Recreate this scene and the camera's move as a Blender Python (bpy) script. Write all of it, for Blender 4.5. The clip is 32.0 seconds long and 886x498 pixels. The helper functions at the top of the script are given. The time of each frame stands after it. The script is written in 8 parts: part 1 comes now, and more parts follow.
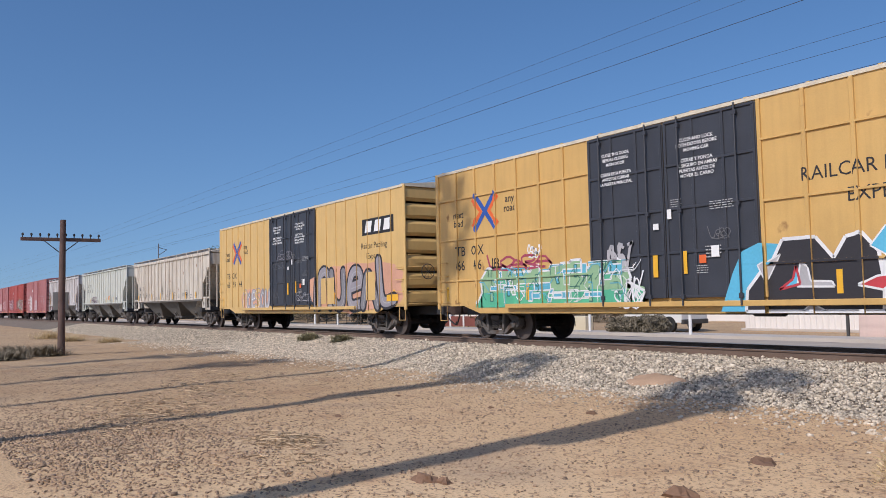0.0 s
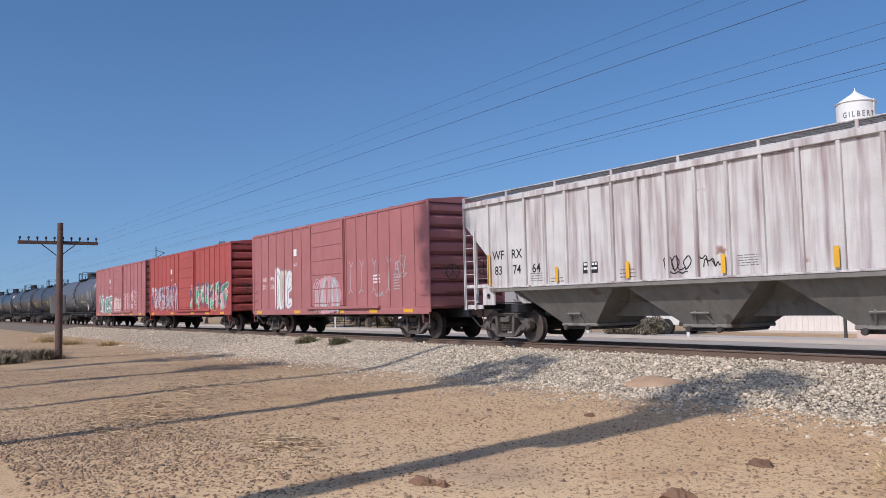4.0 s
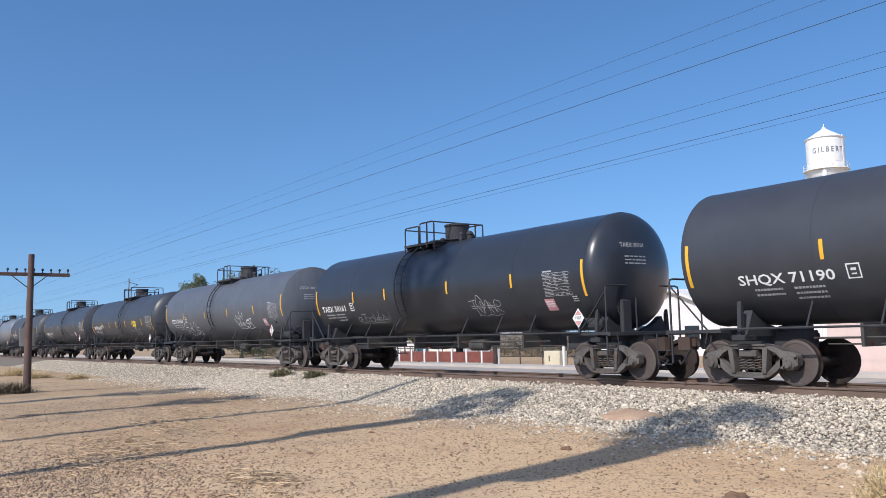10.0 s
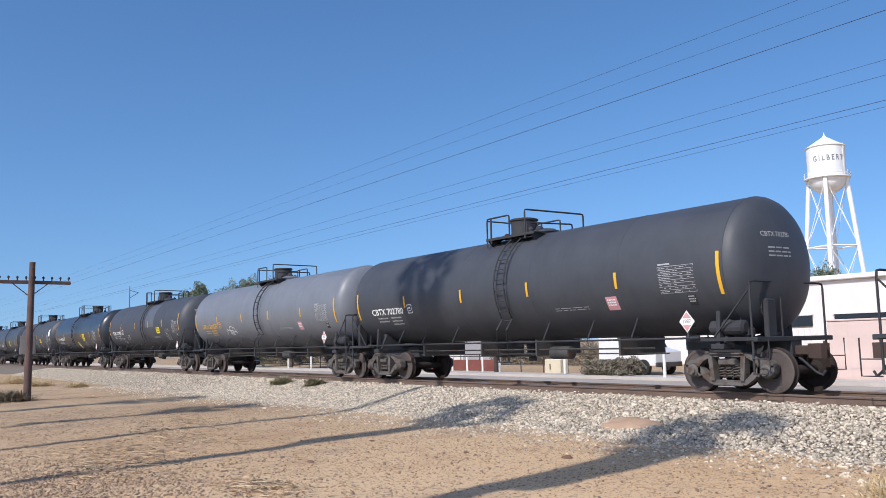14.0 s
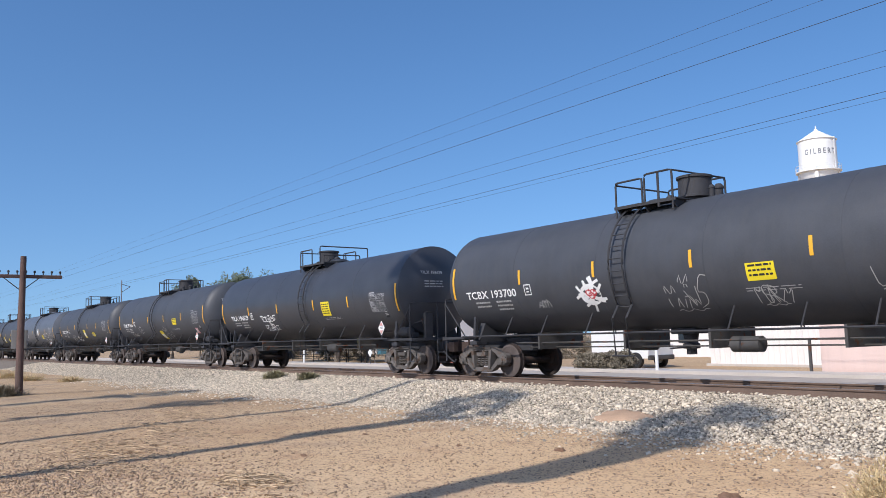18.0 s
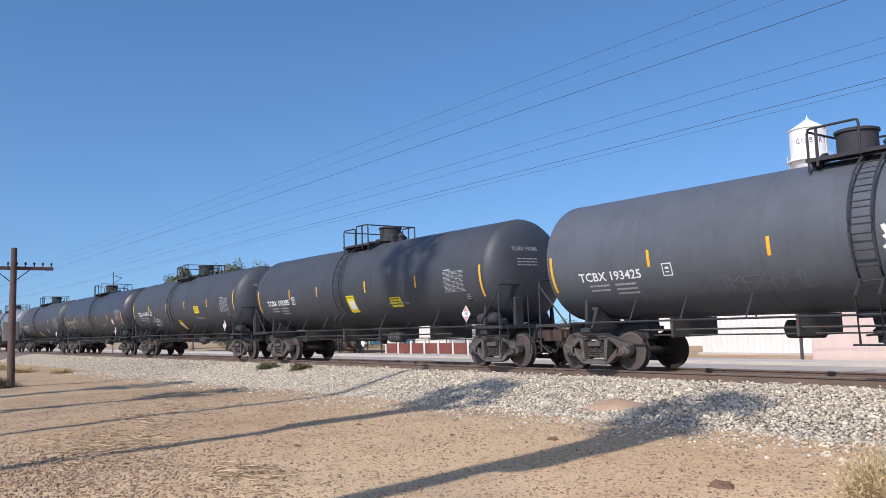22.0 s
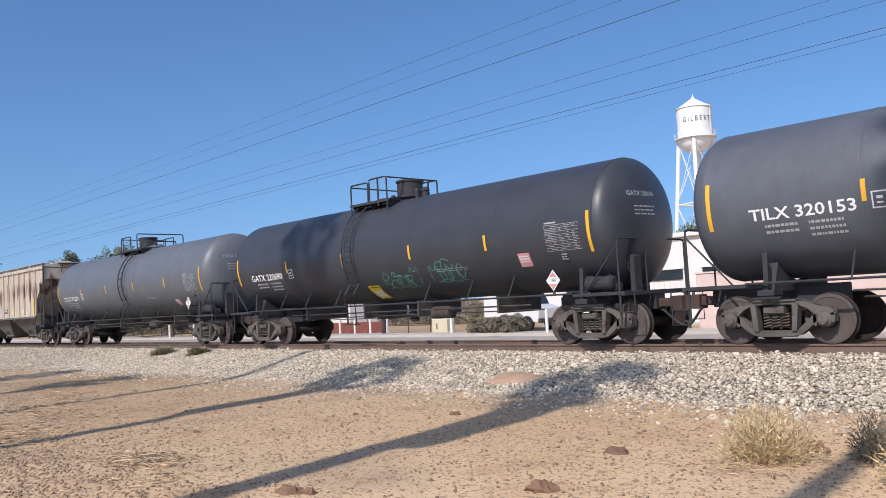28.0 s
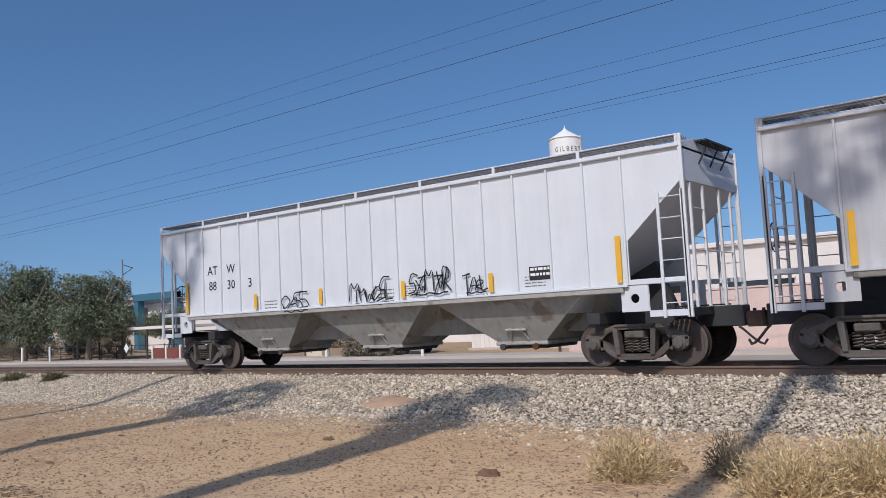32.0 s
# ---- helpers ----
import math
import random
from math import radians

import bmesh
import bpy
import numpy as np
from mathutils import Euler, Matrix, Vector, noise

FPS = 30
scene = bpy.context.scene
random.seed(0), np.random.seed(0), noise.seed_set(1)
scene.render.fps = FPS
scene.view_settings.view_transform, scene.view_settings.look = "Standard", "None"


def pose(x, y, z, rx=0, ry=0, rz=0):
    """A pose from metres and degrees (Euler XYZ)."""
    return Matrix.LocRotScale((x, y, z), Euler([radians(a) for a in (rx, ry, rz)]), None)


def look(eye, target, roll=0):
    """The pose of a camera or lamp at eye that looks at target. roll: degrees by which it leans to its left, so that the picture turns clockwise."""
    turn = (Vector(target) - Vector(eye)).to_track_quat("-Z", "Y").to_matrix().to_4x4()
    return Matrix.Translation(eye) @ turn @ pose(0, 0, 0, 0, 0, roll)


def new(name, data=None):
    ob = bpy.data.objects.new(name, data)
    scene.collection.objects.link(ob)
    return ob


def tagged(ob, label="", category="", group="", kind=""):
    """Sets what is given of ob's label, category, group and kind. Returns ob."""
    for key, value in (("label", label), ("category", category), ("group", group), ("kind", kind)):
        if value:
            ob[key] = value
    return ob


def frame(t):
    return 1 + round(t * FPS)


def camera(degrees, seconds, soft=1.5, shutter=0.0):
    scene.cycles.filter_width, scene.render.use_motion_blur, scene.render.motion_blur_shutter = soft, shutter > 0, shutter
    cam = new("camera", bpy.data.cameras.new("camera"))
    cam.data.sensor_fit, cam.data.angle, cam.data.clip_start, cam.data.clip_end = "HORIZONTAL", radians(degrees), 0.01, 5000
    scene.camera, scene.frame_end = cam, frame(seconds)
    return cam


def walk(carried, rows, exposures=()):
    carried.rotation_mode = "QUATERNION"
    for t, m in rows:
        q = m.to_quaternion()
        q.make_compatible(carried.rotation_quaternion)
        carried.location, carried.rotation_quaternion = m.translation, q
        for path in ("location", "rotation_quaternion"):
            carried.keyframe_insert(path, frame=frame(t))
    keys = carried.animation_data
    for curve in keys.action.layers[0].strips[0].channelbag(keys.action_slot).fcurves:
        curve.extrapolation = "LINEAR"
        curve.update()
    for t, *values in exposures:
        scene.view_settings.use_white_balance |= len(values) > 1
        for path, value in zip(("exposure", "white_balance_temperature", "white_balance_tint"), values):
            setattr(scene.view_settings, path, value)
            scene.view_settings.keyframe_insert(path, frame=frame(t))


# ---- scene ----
cam = camera(56.46, 32.0, soft=0.5)
CAM_Z = 1.77      # eye height over the dirt
RAIL_Z = 0.62     # top of rail over the dirt
TRACK_Y = 16.15   # middle of the track


def eye_pose(yaw, pitch, roll):
    return pose(0, 0, CAM_Z, 0, 0, yaw) @ pose(0, 0, 0, pitch) @ pose(0, 0, 0, 0, roll, 0) @ pose(0, 0, 0, 90)


TURNS = [  # seconds, yaw, pitch, roll
    (0, 56, 3.65, 1.2), (0.5, 55.98, 3.65, 1.21), (1, 55.9, 3.7, 1.31), (1.5, 55.9, 3.68, 1.33),
    (2, 55.87, 3.7, 1.31), (2.5, 55.84, 3.7, 1.31), (3, 55.76, 3.71, 1.28), (3.5, 55.84, 3.8, 1.29),
    (4, 55.84, 3.82, 1.31), (4.5, 55.85, 3.78, 1.5), (6.5, 56.2, 4.18, 1.15), (7, 56.47, 5.21, 0.9),
    (7.5, 55.65, 5.96, 0.88), (8, 54.17, 6.79, 1.16), (8.5, 54.01, 6.89, 1.09), (9, 53.88, 7, 0.97),
    (9.5, 54, 6.42, 1.13), (10, 54.15, 6.03, 1.32), (10.5, 54.09, 6.09, 1.28), (11, 54.08, 6.09, 1.28),
    (11.5, 54.03, 6.06, 1.31), (12, 54.49, 6.49, 1.31), (12.5, 54.49, 6.57, 1.32), (13, 54.37, 6.65, 1.3),
    (13.5, 54.35, 6.63, 1.31), (15.5, 53.4, 6.58, 1.29), (16, 53.34, 6.62, 1.34), (16.5, 53.82, 6.16, 1.42),
    (17, 53.83, 6.12, 1.39), (17.5, 53.76, 6.14, 1.42), (18, 53.7, 6.13, 1.42), (18.5, 53.67, 5.98, 1.54),
    (19, 53.67, 5.99, 1.54), (19.5, 53.7, 5.83, 1.63), (20, 53.78, 5.68, 1.67), (20.5, 53.81, 5.59, 1.69),
    (21, 53.78, 5.63, 1.68), (21.5, 53.66, 5.63, 1.67), (22, 53.2, 5.43, 1.67), (22.5, 52.98, 5.31, 1.72),
    (23, 52.56, 4.93, 1.75), (23.5, 52.17, 4.47, 1.71), (24, 51.91, 4.04, 1.65), (24.5, 51.93, 4.07, 1.61),
    (25, 51.93, 4.07, 1.67), (25.5, 51.85, 4.08, 1.7), (27.5, 47.39, 4.04, 3.07), (28, 46.34, 3.64, 3.17),
    (28.5, 45.9, 3.53, 3.21), (29, 46.16, 3.49, 3.1), (29.5, 46.39, 3.49, 3.06), (30, 46.35, 3.6, 3.03),
    (30.5, 46.37, 3.61, 3.01), (31, 46.09, 3.53, 3.05), (31.5, 44.53, 3.74, 3.32), (31.6, 43.69, 3.85, 3.3),
    (31.7, 42.8, 4, 3.25), (31.8, 41.47, 4.25, 3.15), (31.9, 39.74, 4.5, 3.05), (32, 37.71, 4.8, 2.92),
]

walk(cam, [(t, eye_pose(y, p, r)) for t, y, p, r in TURNS],
     exposures=[(0, -0.2, 6330, 15), (4, -0.18, 6330, 15), (6.5, 0.12, 6170, 12), (9, 0.17, 6150, 11), (13, 0.17, 6180, 12), (24, 0.14, 6200, 13), (28, 0.12, 6350, 14), (30.5, -0.02, 6350, 14), (31.3, -0.2, 6350, 14), (32, -0.38, 6350, 14)])

# ---- world, sun, exposure ----
SUN_DIR = Vector((0.25, -0.97, 0.0)).normalized()
SUN_EL = 41.0
world = bpy.data.worlds.new("world")
scene.world = world
world.use_nodes = True
wn = world.node_tree.nodes
sky = wn.new("ShaderNodeTexSky")
sky.sky_type, sky.sun_disc = "NISHITA", False
sky.sun_elevation, sky.sun_rotation = radians(SUN_EL), math.atan2(SUN_DIR.x, SUN_DIR.y)
sky.air_density, sky.dust_density, sky.ozone_density = 1.0, 1.35, 5.0
wn["Background"].inputs["Strength"].default_value = 0.138
hue = wn.new("ShaderNodeHueSaturation")
hue.inputs["Hue"].default_value, hue.inputs["Saturation"].default_value = 0.4985, 1.12
lift = wn.new("ShaderNodeMapping")
lift.inputs["Location"].default_value, lift.inputs["Scale"].default_value = (0, 0, 0.095), (1, 1, 0.91)
world.node_tree.links.new(wn.new("ShaderNodeTexCoord").outputs["Generated"], lift.inputs["Vector"])
world.node_tree.links.new(lift.outputs[0], sky.inputs["Vector"])
world.node_tree.links.new(sky.outputs[0], hue.inputs["Color"])
world.node_tree.links.new(hue.outputs[0], wn["Background"].inputs["Color"])
sun_data = bpy.data.lights.new("sun", "SUN")
sun_data.energy, sun_data.angle, sun_data.color = 3.55, radians(0.42), (1.0, 0.945, 0.86)
sun = new("sun", sun_data)
sun.matrix_world = look(SUN_DIR * 50 + Vector((0, 0, 50 * math.tan(radians(SUN_EL)))), (0, 0, 0))

# ---- materials ----
MATS = {}


def material(name, color, rough=0.6, metal=0.0, vary=0.25, grain=6.0, bump=0.15, spots=None, spot_at=0.62,
             spot_scale=1.5, streak=0.0, streak_color=(0.12, 0.09, 0.06), island=0.0, per_object=0.0, spec=0.5, band=None):
    """Paint, stone or wood: two scales of variation, spots of wear, vertical streaks and a fine relief."""
    if name in MATS:
        return MATS[name]
    m = bpy.data.materials.new(name)
    m.use_nodes = True
    nt = m.node_tree
    N, L = nt.nodes, nt.links
    b = N["Principled BSDF"]
    b.inputs["Roughness"].default_value, b.inputs["Metallic"].default_value = rough, metal
    b.inputs["Specular IOR Level"].default_value = spec
    tc, oi = N.new("ShaderNodeTexCoord"), N.new("ShaderNodeObjectInfo")
    add = N.new("ShaderNodeVectorMath")
    add.operation = "MULTIPLY_ADD"
    L.new(oi.outputs["Random"], add.inputs[0])
    add.inputs[1].default_value = (31.0, 17.0, 23.0)
    L.new(tc.outputs["Object"], add.inputs[2])
    co = add.outputs[0]

    def tex(scale, detail=4.0, vec=co):
        n = N.new("ShaderNodeTexNoise")
        n.inputs["Scale"].default_value, n.inputs["Detail"].default_value = scale, detail
        L.new(vec, n.inputs["Vector"])
        return n.outputs["Fac"]

    def ramp(fac, lo, hi):
        r = N.new("ShaderNodeMapRange")
        r.inputs[1].default_value, r.inputs[2].default_value = lo, hi
        L.new(fac, r.inputs[0])
        return r.outputs[0]

    def mix(fac, a, bcol, mode="MIX"):
        x = N.new("ShaderNodeMix")
        x.data_type, x.blend_type = "RGBA", mode
        for sock, v in ((x.inputs[0], fac), (x.inputs[6], a), (x.inputs[7], bcol)):
            if isinstance(v, (int, float)):
                sock.default_value = v
            elif isinstance(v, tuple):
                sock.default_value = (*v, 1)
            else:
                L.new(v, sock)
        return x.outputs[2]

    fine, coarse = tex(grain * 6), tex(grain * 0.25, 3.0)
    dark = tuple(c * (1 - vary) for c in color)
    light = tuple(min(1, c * (1 + vary)) for c in color)
    col = mix(ramp(coarse, 0.3, 0.7), dark, light)
    col = mix(0.35, col, mix(ramp(fine, 0.3, 0.7), dark, light))
    if per_object or island:
        if island:
            g = N.new("ShaderNodeNewGeometry")
            rnd = g.outputs["Random Per Island"]
        else:
            rnd = oi.outputs["Random"]
        amt = island or per_object
        r = N.new("ShaderNodeMapRange")
        r.inputs[3].default_value, r.inputs[4].default_value = 1 - amt, 1 + amt
        L.new(rnd, r.inputs[0])
        cc = N.new("ShaderNodeVectorMath")
        cc.operation = "SCALE"
        L.new(col, cc.inputs[0])
        L.new(r.outputs[0], cc.inputs["Scale"])
        col = cc.outputs[0]
    if streak:
        mp = N.new("ShaderNodeMapping")
        mp.inputs["Scale"].default_value = (5.0, 5.0, 0.35)
        L.new(co, mp.inputs["Vector"])
        col = mix(ramp(tex(1.2, 6.0, mp.outputs[0]), 0.45, 0.45 + 0.32 / max(streak, 0.05)), col, streak_color)
    if spots:
        s = tex(spot_scale, 8.0)
        if band:
            # ragged stains that run down from mid-height
            mq = N.new("ShaderNodeMapping")
            mq.inputs["Scale"].default_value = (1.6, 1.6, 0.45)
            L.new(co, mq.inputs["Vector"])
            s = tex(spot_scale, 8.0, mq.outputs[0])
            sx, cv = N.new("ShaderNodeSeparateXYZ"), N.new("ShaderNodeMapRange")
            cv.interpolation_type = "SMOOTHSTEP"
            L.new(tc.outputs["Object"], sx.inputs[0])
            df = N.new("ShaderNodeMath")
            df.operation = "SUBTRACT"
            L.new(sx.outputs[2], df.inputs[0])
            df.inputs[1].default_value = (band[0] + band[1]) / 2
            ab = N.new("ShaderNodeMath")
            ab.operation = "ABSOLUTE"
            L.new(df.outputs[0], ab.inputs[0])
            L.new(ab.outputs[0], cv.inputs[0])
            cv.inputs[1].default_value, cv.inputs[2].default_value = 0.0, (band[1] - band[0]) / 2
            cv.inputs[3].default_value, cv.inputs[4].default_value = 0.19, -0.06
            ad = N.new("ShaderNodeMath")
            L.new(s, ad.inputs[0])
            L.new(cv.outputs[0], ad.inputs[1])
            s = ad.outputs[0]
        soft = 0.15 if band else 0.06
        col = mix(ramp(s, spot_at, spot_at + soft), col, spots)
        rr = N.new("ShaderNodeMapRange")
        rr.inputs[1].default_value, rr.inputs[2].default_value = spot_at, spot_at + 0.06
        rr.inputs[3].default_value, rr.inputs[4].default_value = rough, max(rough, 0.85)
        L.new(s, rr.inputs[0])
        L.new(rr.outputs[0], b.inputs["Roughness"])
    L.new(col, b.inputs["Base Color"])
    if bump:
        bp = N.new("ShaderNodeBump")
        bp.inputs["Strength"].default_value, bp.inputs["Distance"].default_value = bump, 0.02
        L.new(fine, bp.inputs["Height"])
        L.new(bp.outputs[0], b.inputs["Normal"])
    MATS[name] = m
    return m


RUST = (0.11, 0.045, 0.022)
M_yellow = material("yellow_paint", (0.60, 0.375, 0.125), 0.5, vary=0.08, spots=(0.3, 0.16, 0.06), spot_at=0.7, streak=0.25, streak_color=(0.36, 0.21, 0.07))
M_yellow2 = material("pale_yellow_paint", (0.64, 0.425, 0.16), 0.5, vary=0.08, spots=(0.3, 0.16, 0.06), spot_at=0.72, streak=0.25, streak_color=(0.4, 0.25, 0.1))
M_door = material("dark_door_paint", (0.042, 0.045, 0.055), 0.45, vary=0.2, streak=0.2, streak_color=(0.06, 0.055, 0.05))
M_red1 = material("faded_red_paint", (0.40, 0.155, 0.15), 0.6, vary=0.12, streak=0.35, streak_color=(0.31, 0.11, 0.1), spots=RUST, spot_at=0.72)
M_red2 = material("bright_red_paint", (0.42, 0.085, 0.07), 0.6, vary=0.12, streak=0.35, streak_color=(0.2, 0.05, 0.05), spots=RUST, spot_at=0.7)
M_hop_beige = material("weathered_beige_paint", (0.60, 0.55, 0.47), 0.65, vary=0.12, streak=0.95, streak_color=(0.34, 0.25, 0.17), spots=(0.27, 0.16, 0.1), spot_at=0.66, spot_scale=2.2)
M_hop_green = material("pale_grey_green_paint", (0.55, 0.56, 0.50), 0.6, vary=0.07, streak=0.3, streak_color=(0.42, 0.41, 0.35))
M_hop_pink = material("rust_washed_white_paint", (0.60, 0.58, 0.56), 0.65, vary=0.14, streak=1.0, streak_color=(0.27, 0.18, 0.18), spots=(0.3, 0.17, 0.13), spot_at=0.7)
M_hop_rust = material("rusted_cream_paint", (0.52, 0.445, 0.36), 0.75, vary=0.14, streak=0.75, streak_color=(0.28, 0.19, 0.13), spots=(0.16, 0.09, 0.072), spot_at=0.6, spot_scale=1.2, band=(1.9, 4.0))
M_hop_grey = material("worn_light_grey_paint", (0.50, 0.51, 0.53), 0.6, vary=0.1, streak=0.6, streak_color=(0.36, 0.35, 0.35))
M_hop_white = material("clean_white_paint", (0.66, 0.69, 0.72), 0.5, vary=0.05, streak=0.15, streak_color=(0.5, 0.5, 0.5))
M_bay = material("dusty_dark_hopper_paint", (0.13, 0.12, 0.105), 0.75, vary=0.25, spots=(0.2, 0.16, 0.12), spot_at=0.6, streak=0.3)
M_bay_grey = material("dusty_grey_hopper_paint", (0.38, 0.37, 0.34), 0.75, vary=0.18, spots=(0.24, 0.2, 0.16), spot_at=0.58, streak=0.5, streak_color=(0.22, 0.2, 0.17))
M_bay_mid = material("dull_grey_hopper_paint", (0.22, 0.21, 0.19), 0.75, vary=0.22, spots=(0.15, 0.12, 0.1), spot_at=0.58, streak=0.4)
# The blue cast painted into these three blacks stands for reflected sky.
M_black = material("black_tank_paint", (0.046, 0.049, 0.058), 0.42, vary=0.18, streak=0.25, streak_color=(0.05, 0.05, 0.052), bump=0.05)
M_black_dusty = material("dusty_black_tank_paint", (0.052, 0.056, 0.066), 0.55, vary=0.2, streak=0.5, streak_color=(0.066, 0.067, 0.071), bump=0.05)
M_gloss = material("glossy_black_tank_paint", (0.03, 0.034, 0.043), 0.3, vary=0.15, bump=0.03)
M_greyd = material("dark_grey_tank_paint", (0.125, 0.135, 0.15), 0.45, vary=0.14, streak=0.45, streak_color=(0.1, 0.1, 0.105), bump=0.08)
M_greyt = material("grey_tank_paint", (0.17, 0.18, 0.2), 0.45, vary=0.12, streak=0.3, streak_color=(0.12, 0.12, 0.12), bump=0.05)
M_slate = material("slate_grey_tank_paint", (0.1, 0.108, 0.125), 0.45, vary=0.15, streak=0.35, streak_color=(0.07, 0.07, 0.07), bump=0.05)
M_steel = material("dark_dirty_steel", (0.07, 0.066, 0.062), 0.7, 0.2, vary=0.35, spots=RUST, spot_at=0.6, spot_scale=4)
M_truck = material("brown_dusted_truck_steel", (0.115, 0.103, 0.094), 0.9, 0.0, spec=0.25, vary=0.35, spots=(0.1, 0.07, 0.053), spot_at=0.55, spot_scale=5)
# Colour lowered to hold the shade inside the dished wheel plate.
M_wheel = material("shaded_worn_wheel_steel", (0.042, 0.033, 0.03), 0.95, 0.0, spec=0.2, vary=0.3, spots=(0.055, 0.036, 0.03), spot_at=0.55, spot_scale=6)
M_tread = material("polished_wheel_rim", (0.095, 0.075, 0.066), 0.75, 0.1, vary=0.3)
M_cream = material("cream_roof_paint", (0.66, 0.58, 0.44), 0.55, vary=0.1, streak=0.2)
M_couple = material("rusty_coupler_steel", (0.07, 0.045, 0.036), 0.85, 0.1, vary=0.35)
M_under = material("black_underframe", (0.036, 0.036, 0.04), 0.8, vary=0.3)
M_white = material("white_stencil_paint", (0.78, 0.78, 0.76), 0.6, vary=0.06)
M_dull = material("faded_white_stencil", (0.42, 0.42, 0.41), 0.65, vary=0.15)
M_test = material("white_test_stencil", (0.43, 0.43, 0.43), 0.65, vary=0.12)
M_faint = material("faint_chalk_tag", (0.17, 0.17, 0.175), 0.7, vary=0.2)
M_print = material("faded_black_print", (0.16, 0.15, 0.14), 0.7, vary=0.2)
M_inkblk = material("black_stencil_paint", (0.02, 0.02, 0.022), 0.6, vary=0.2)
M_stripe = material("yellow_reflective_stripe", (0.78, 0.42, 0.03), 0.45, vary=0.08)
M_cloud_pole = material("galvanised_grey_steel", (0.2, 0.2, 0.21), 0.6, 0.3, vary=0.15)
M_placard = material("pink_notice_sheet", (0.64, 0.3, 0.32), 0.5, vary=0.1)
M_placred = material("faded_red_placard", (0.6, 0.3, 0.27), 0.5, vary=0.15)
M_yplate = material("yellow_notice_plate", (0.8, 0.64, 0.02), 0.45, vary=0.06)
M_wood = material("creosoted_pole_wood", (0.115, 0.07, 0.06), 0.85, vary=0.35, grain=9, streak=0.5, bump=0.5)
M_tie = material("weathered_sleeper_wood", (0.17, 0.13, 0.1), 0.9, vary=0.3, bump=0.5)
M_rail = material("rusty_rail_steel", (0.17, 0.115, 0.085), 0.75, 0.2, vary=0.25)
M_railtop = material("polished_rail_head", (0.35, 0.33, 0.31), 0.3, 0.9, vary=0.15)
M_stone = material("ballast_stone", (0.56, 0.475, 0.365), 0.9, vary=0.2, grain=10, island=0.45, bump=0.4)
# Bed toned darker than its stones to stand for shade in their gaps.
M_bed_shade = material("ballast_bed", (0.19, 0.155, 0.12), 0.95, vary=0.35, grain=14, bump=0.8)
M_pebble = material("dirt_pebble", (0.36, 0.25, 0.165), 0.9, vary=0.2, grain=10, island=0.45, bump=0.3)
M_road = material("sun_bleached_road", (0.40, 0.345, 0.29), 0.9, vary=0.12, grain=3, spots=(0.2, 0.18, 0.17), spot_at=0.62, spot_scale=0.4)
M_concrete = material("pale_concrete", (0.5, 0.45, 0.4), 0.85, vary=0.12, grain=3)
M_pink = material("pink_stucco", (0.68, 0.52, 0.46), 0.9, vary=0.06, grain=4, streak=0.2, streak_color=(0.5, 0.4, 0.36))
M_stucco = material("white_stucco", (0.74, 0.7, 0.66), 0.9, vary=0.05, grain=4)
M_tower = material("white_tower_paint", (0.82, 0.82, 0.8), 0.5, vary=0.05, streak=0.15, streak_color=(0.6, 0.58, 0.55))
# Leaf colour paled to include the haze over that distance.
M_leaf = material("olive_tree_leaf", (0.15, 0.175, 0.105), 0.65, vary=0.3, island=0.45)
M_hedge = material("clipped_hedge_leaf", (0.21, 0.18, 0.13), 0.8, vary=0.3, island=0.4)
M_bark = material("grey_bark", (0.2, 0.16, 0.12), 0.9, vary=0.3, bump=0.6)
M_dry = material("dry_straw_grass", (0.54, 0.41, 0.22), 0.85, vary=0.25, island=0.35)
M_weed = material("dull_green_weed", (0.3, 0.27, 0.16), 0.8, vary=0.3, island=0.4)
M_scrub = material("brown_grey_scrub", (0.25, 0.205, 0.14), 0.85, vary=0.3, island=0.4)
M_glass = material("dark_window_glass", (0.03, 0.04, 0.05), 0.08, vary=0.1, bump=0.0)
M_wire = material("weathered_wire", (0.06, 0.06, 0.065), 0.6, vary=0.2, bump=0.0)
M_redwood = material("red_painted_fence", (0.2, 0.065, 0.05), 0.75, vary=0.25)
M_palm = material("palm_frond", (0.09, 0.12, 0.04), 0.6, vary=0.25)
M_blue = material("teal_blue_panel", (0.05, 0.16, 0.22), 0.5, vary=0.1)
M_van = material("white_van_paint", (0.75, 0.75, 0.73), 0.3, vary=0.04, bump=0.0)
M_rubber = material("tyre_rubber", (0.02, 0.02, 0.02), 0.9, vary=0.2)


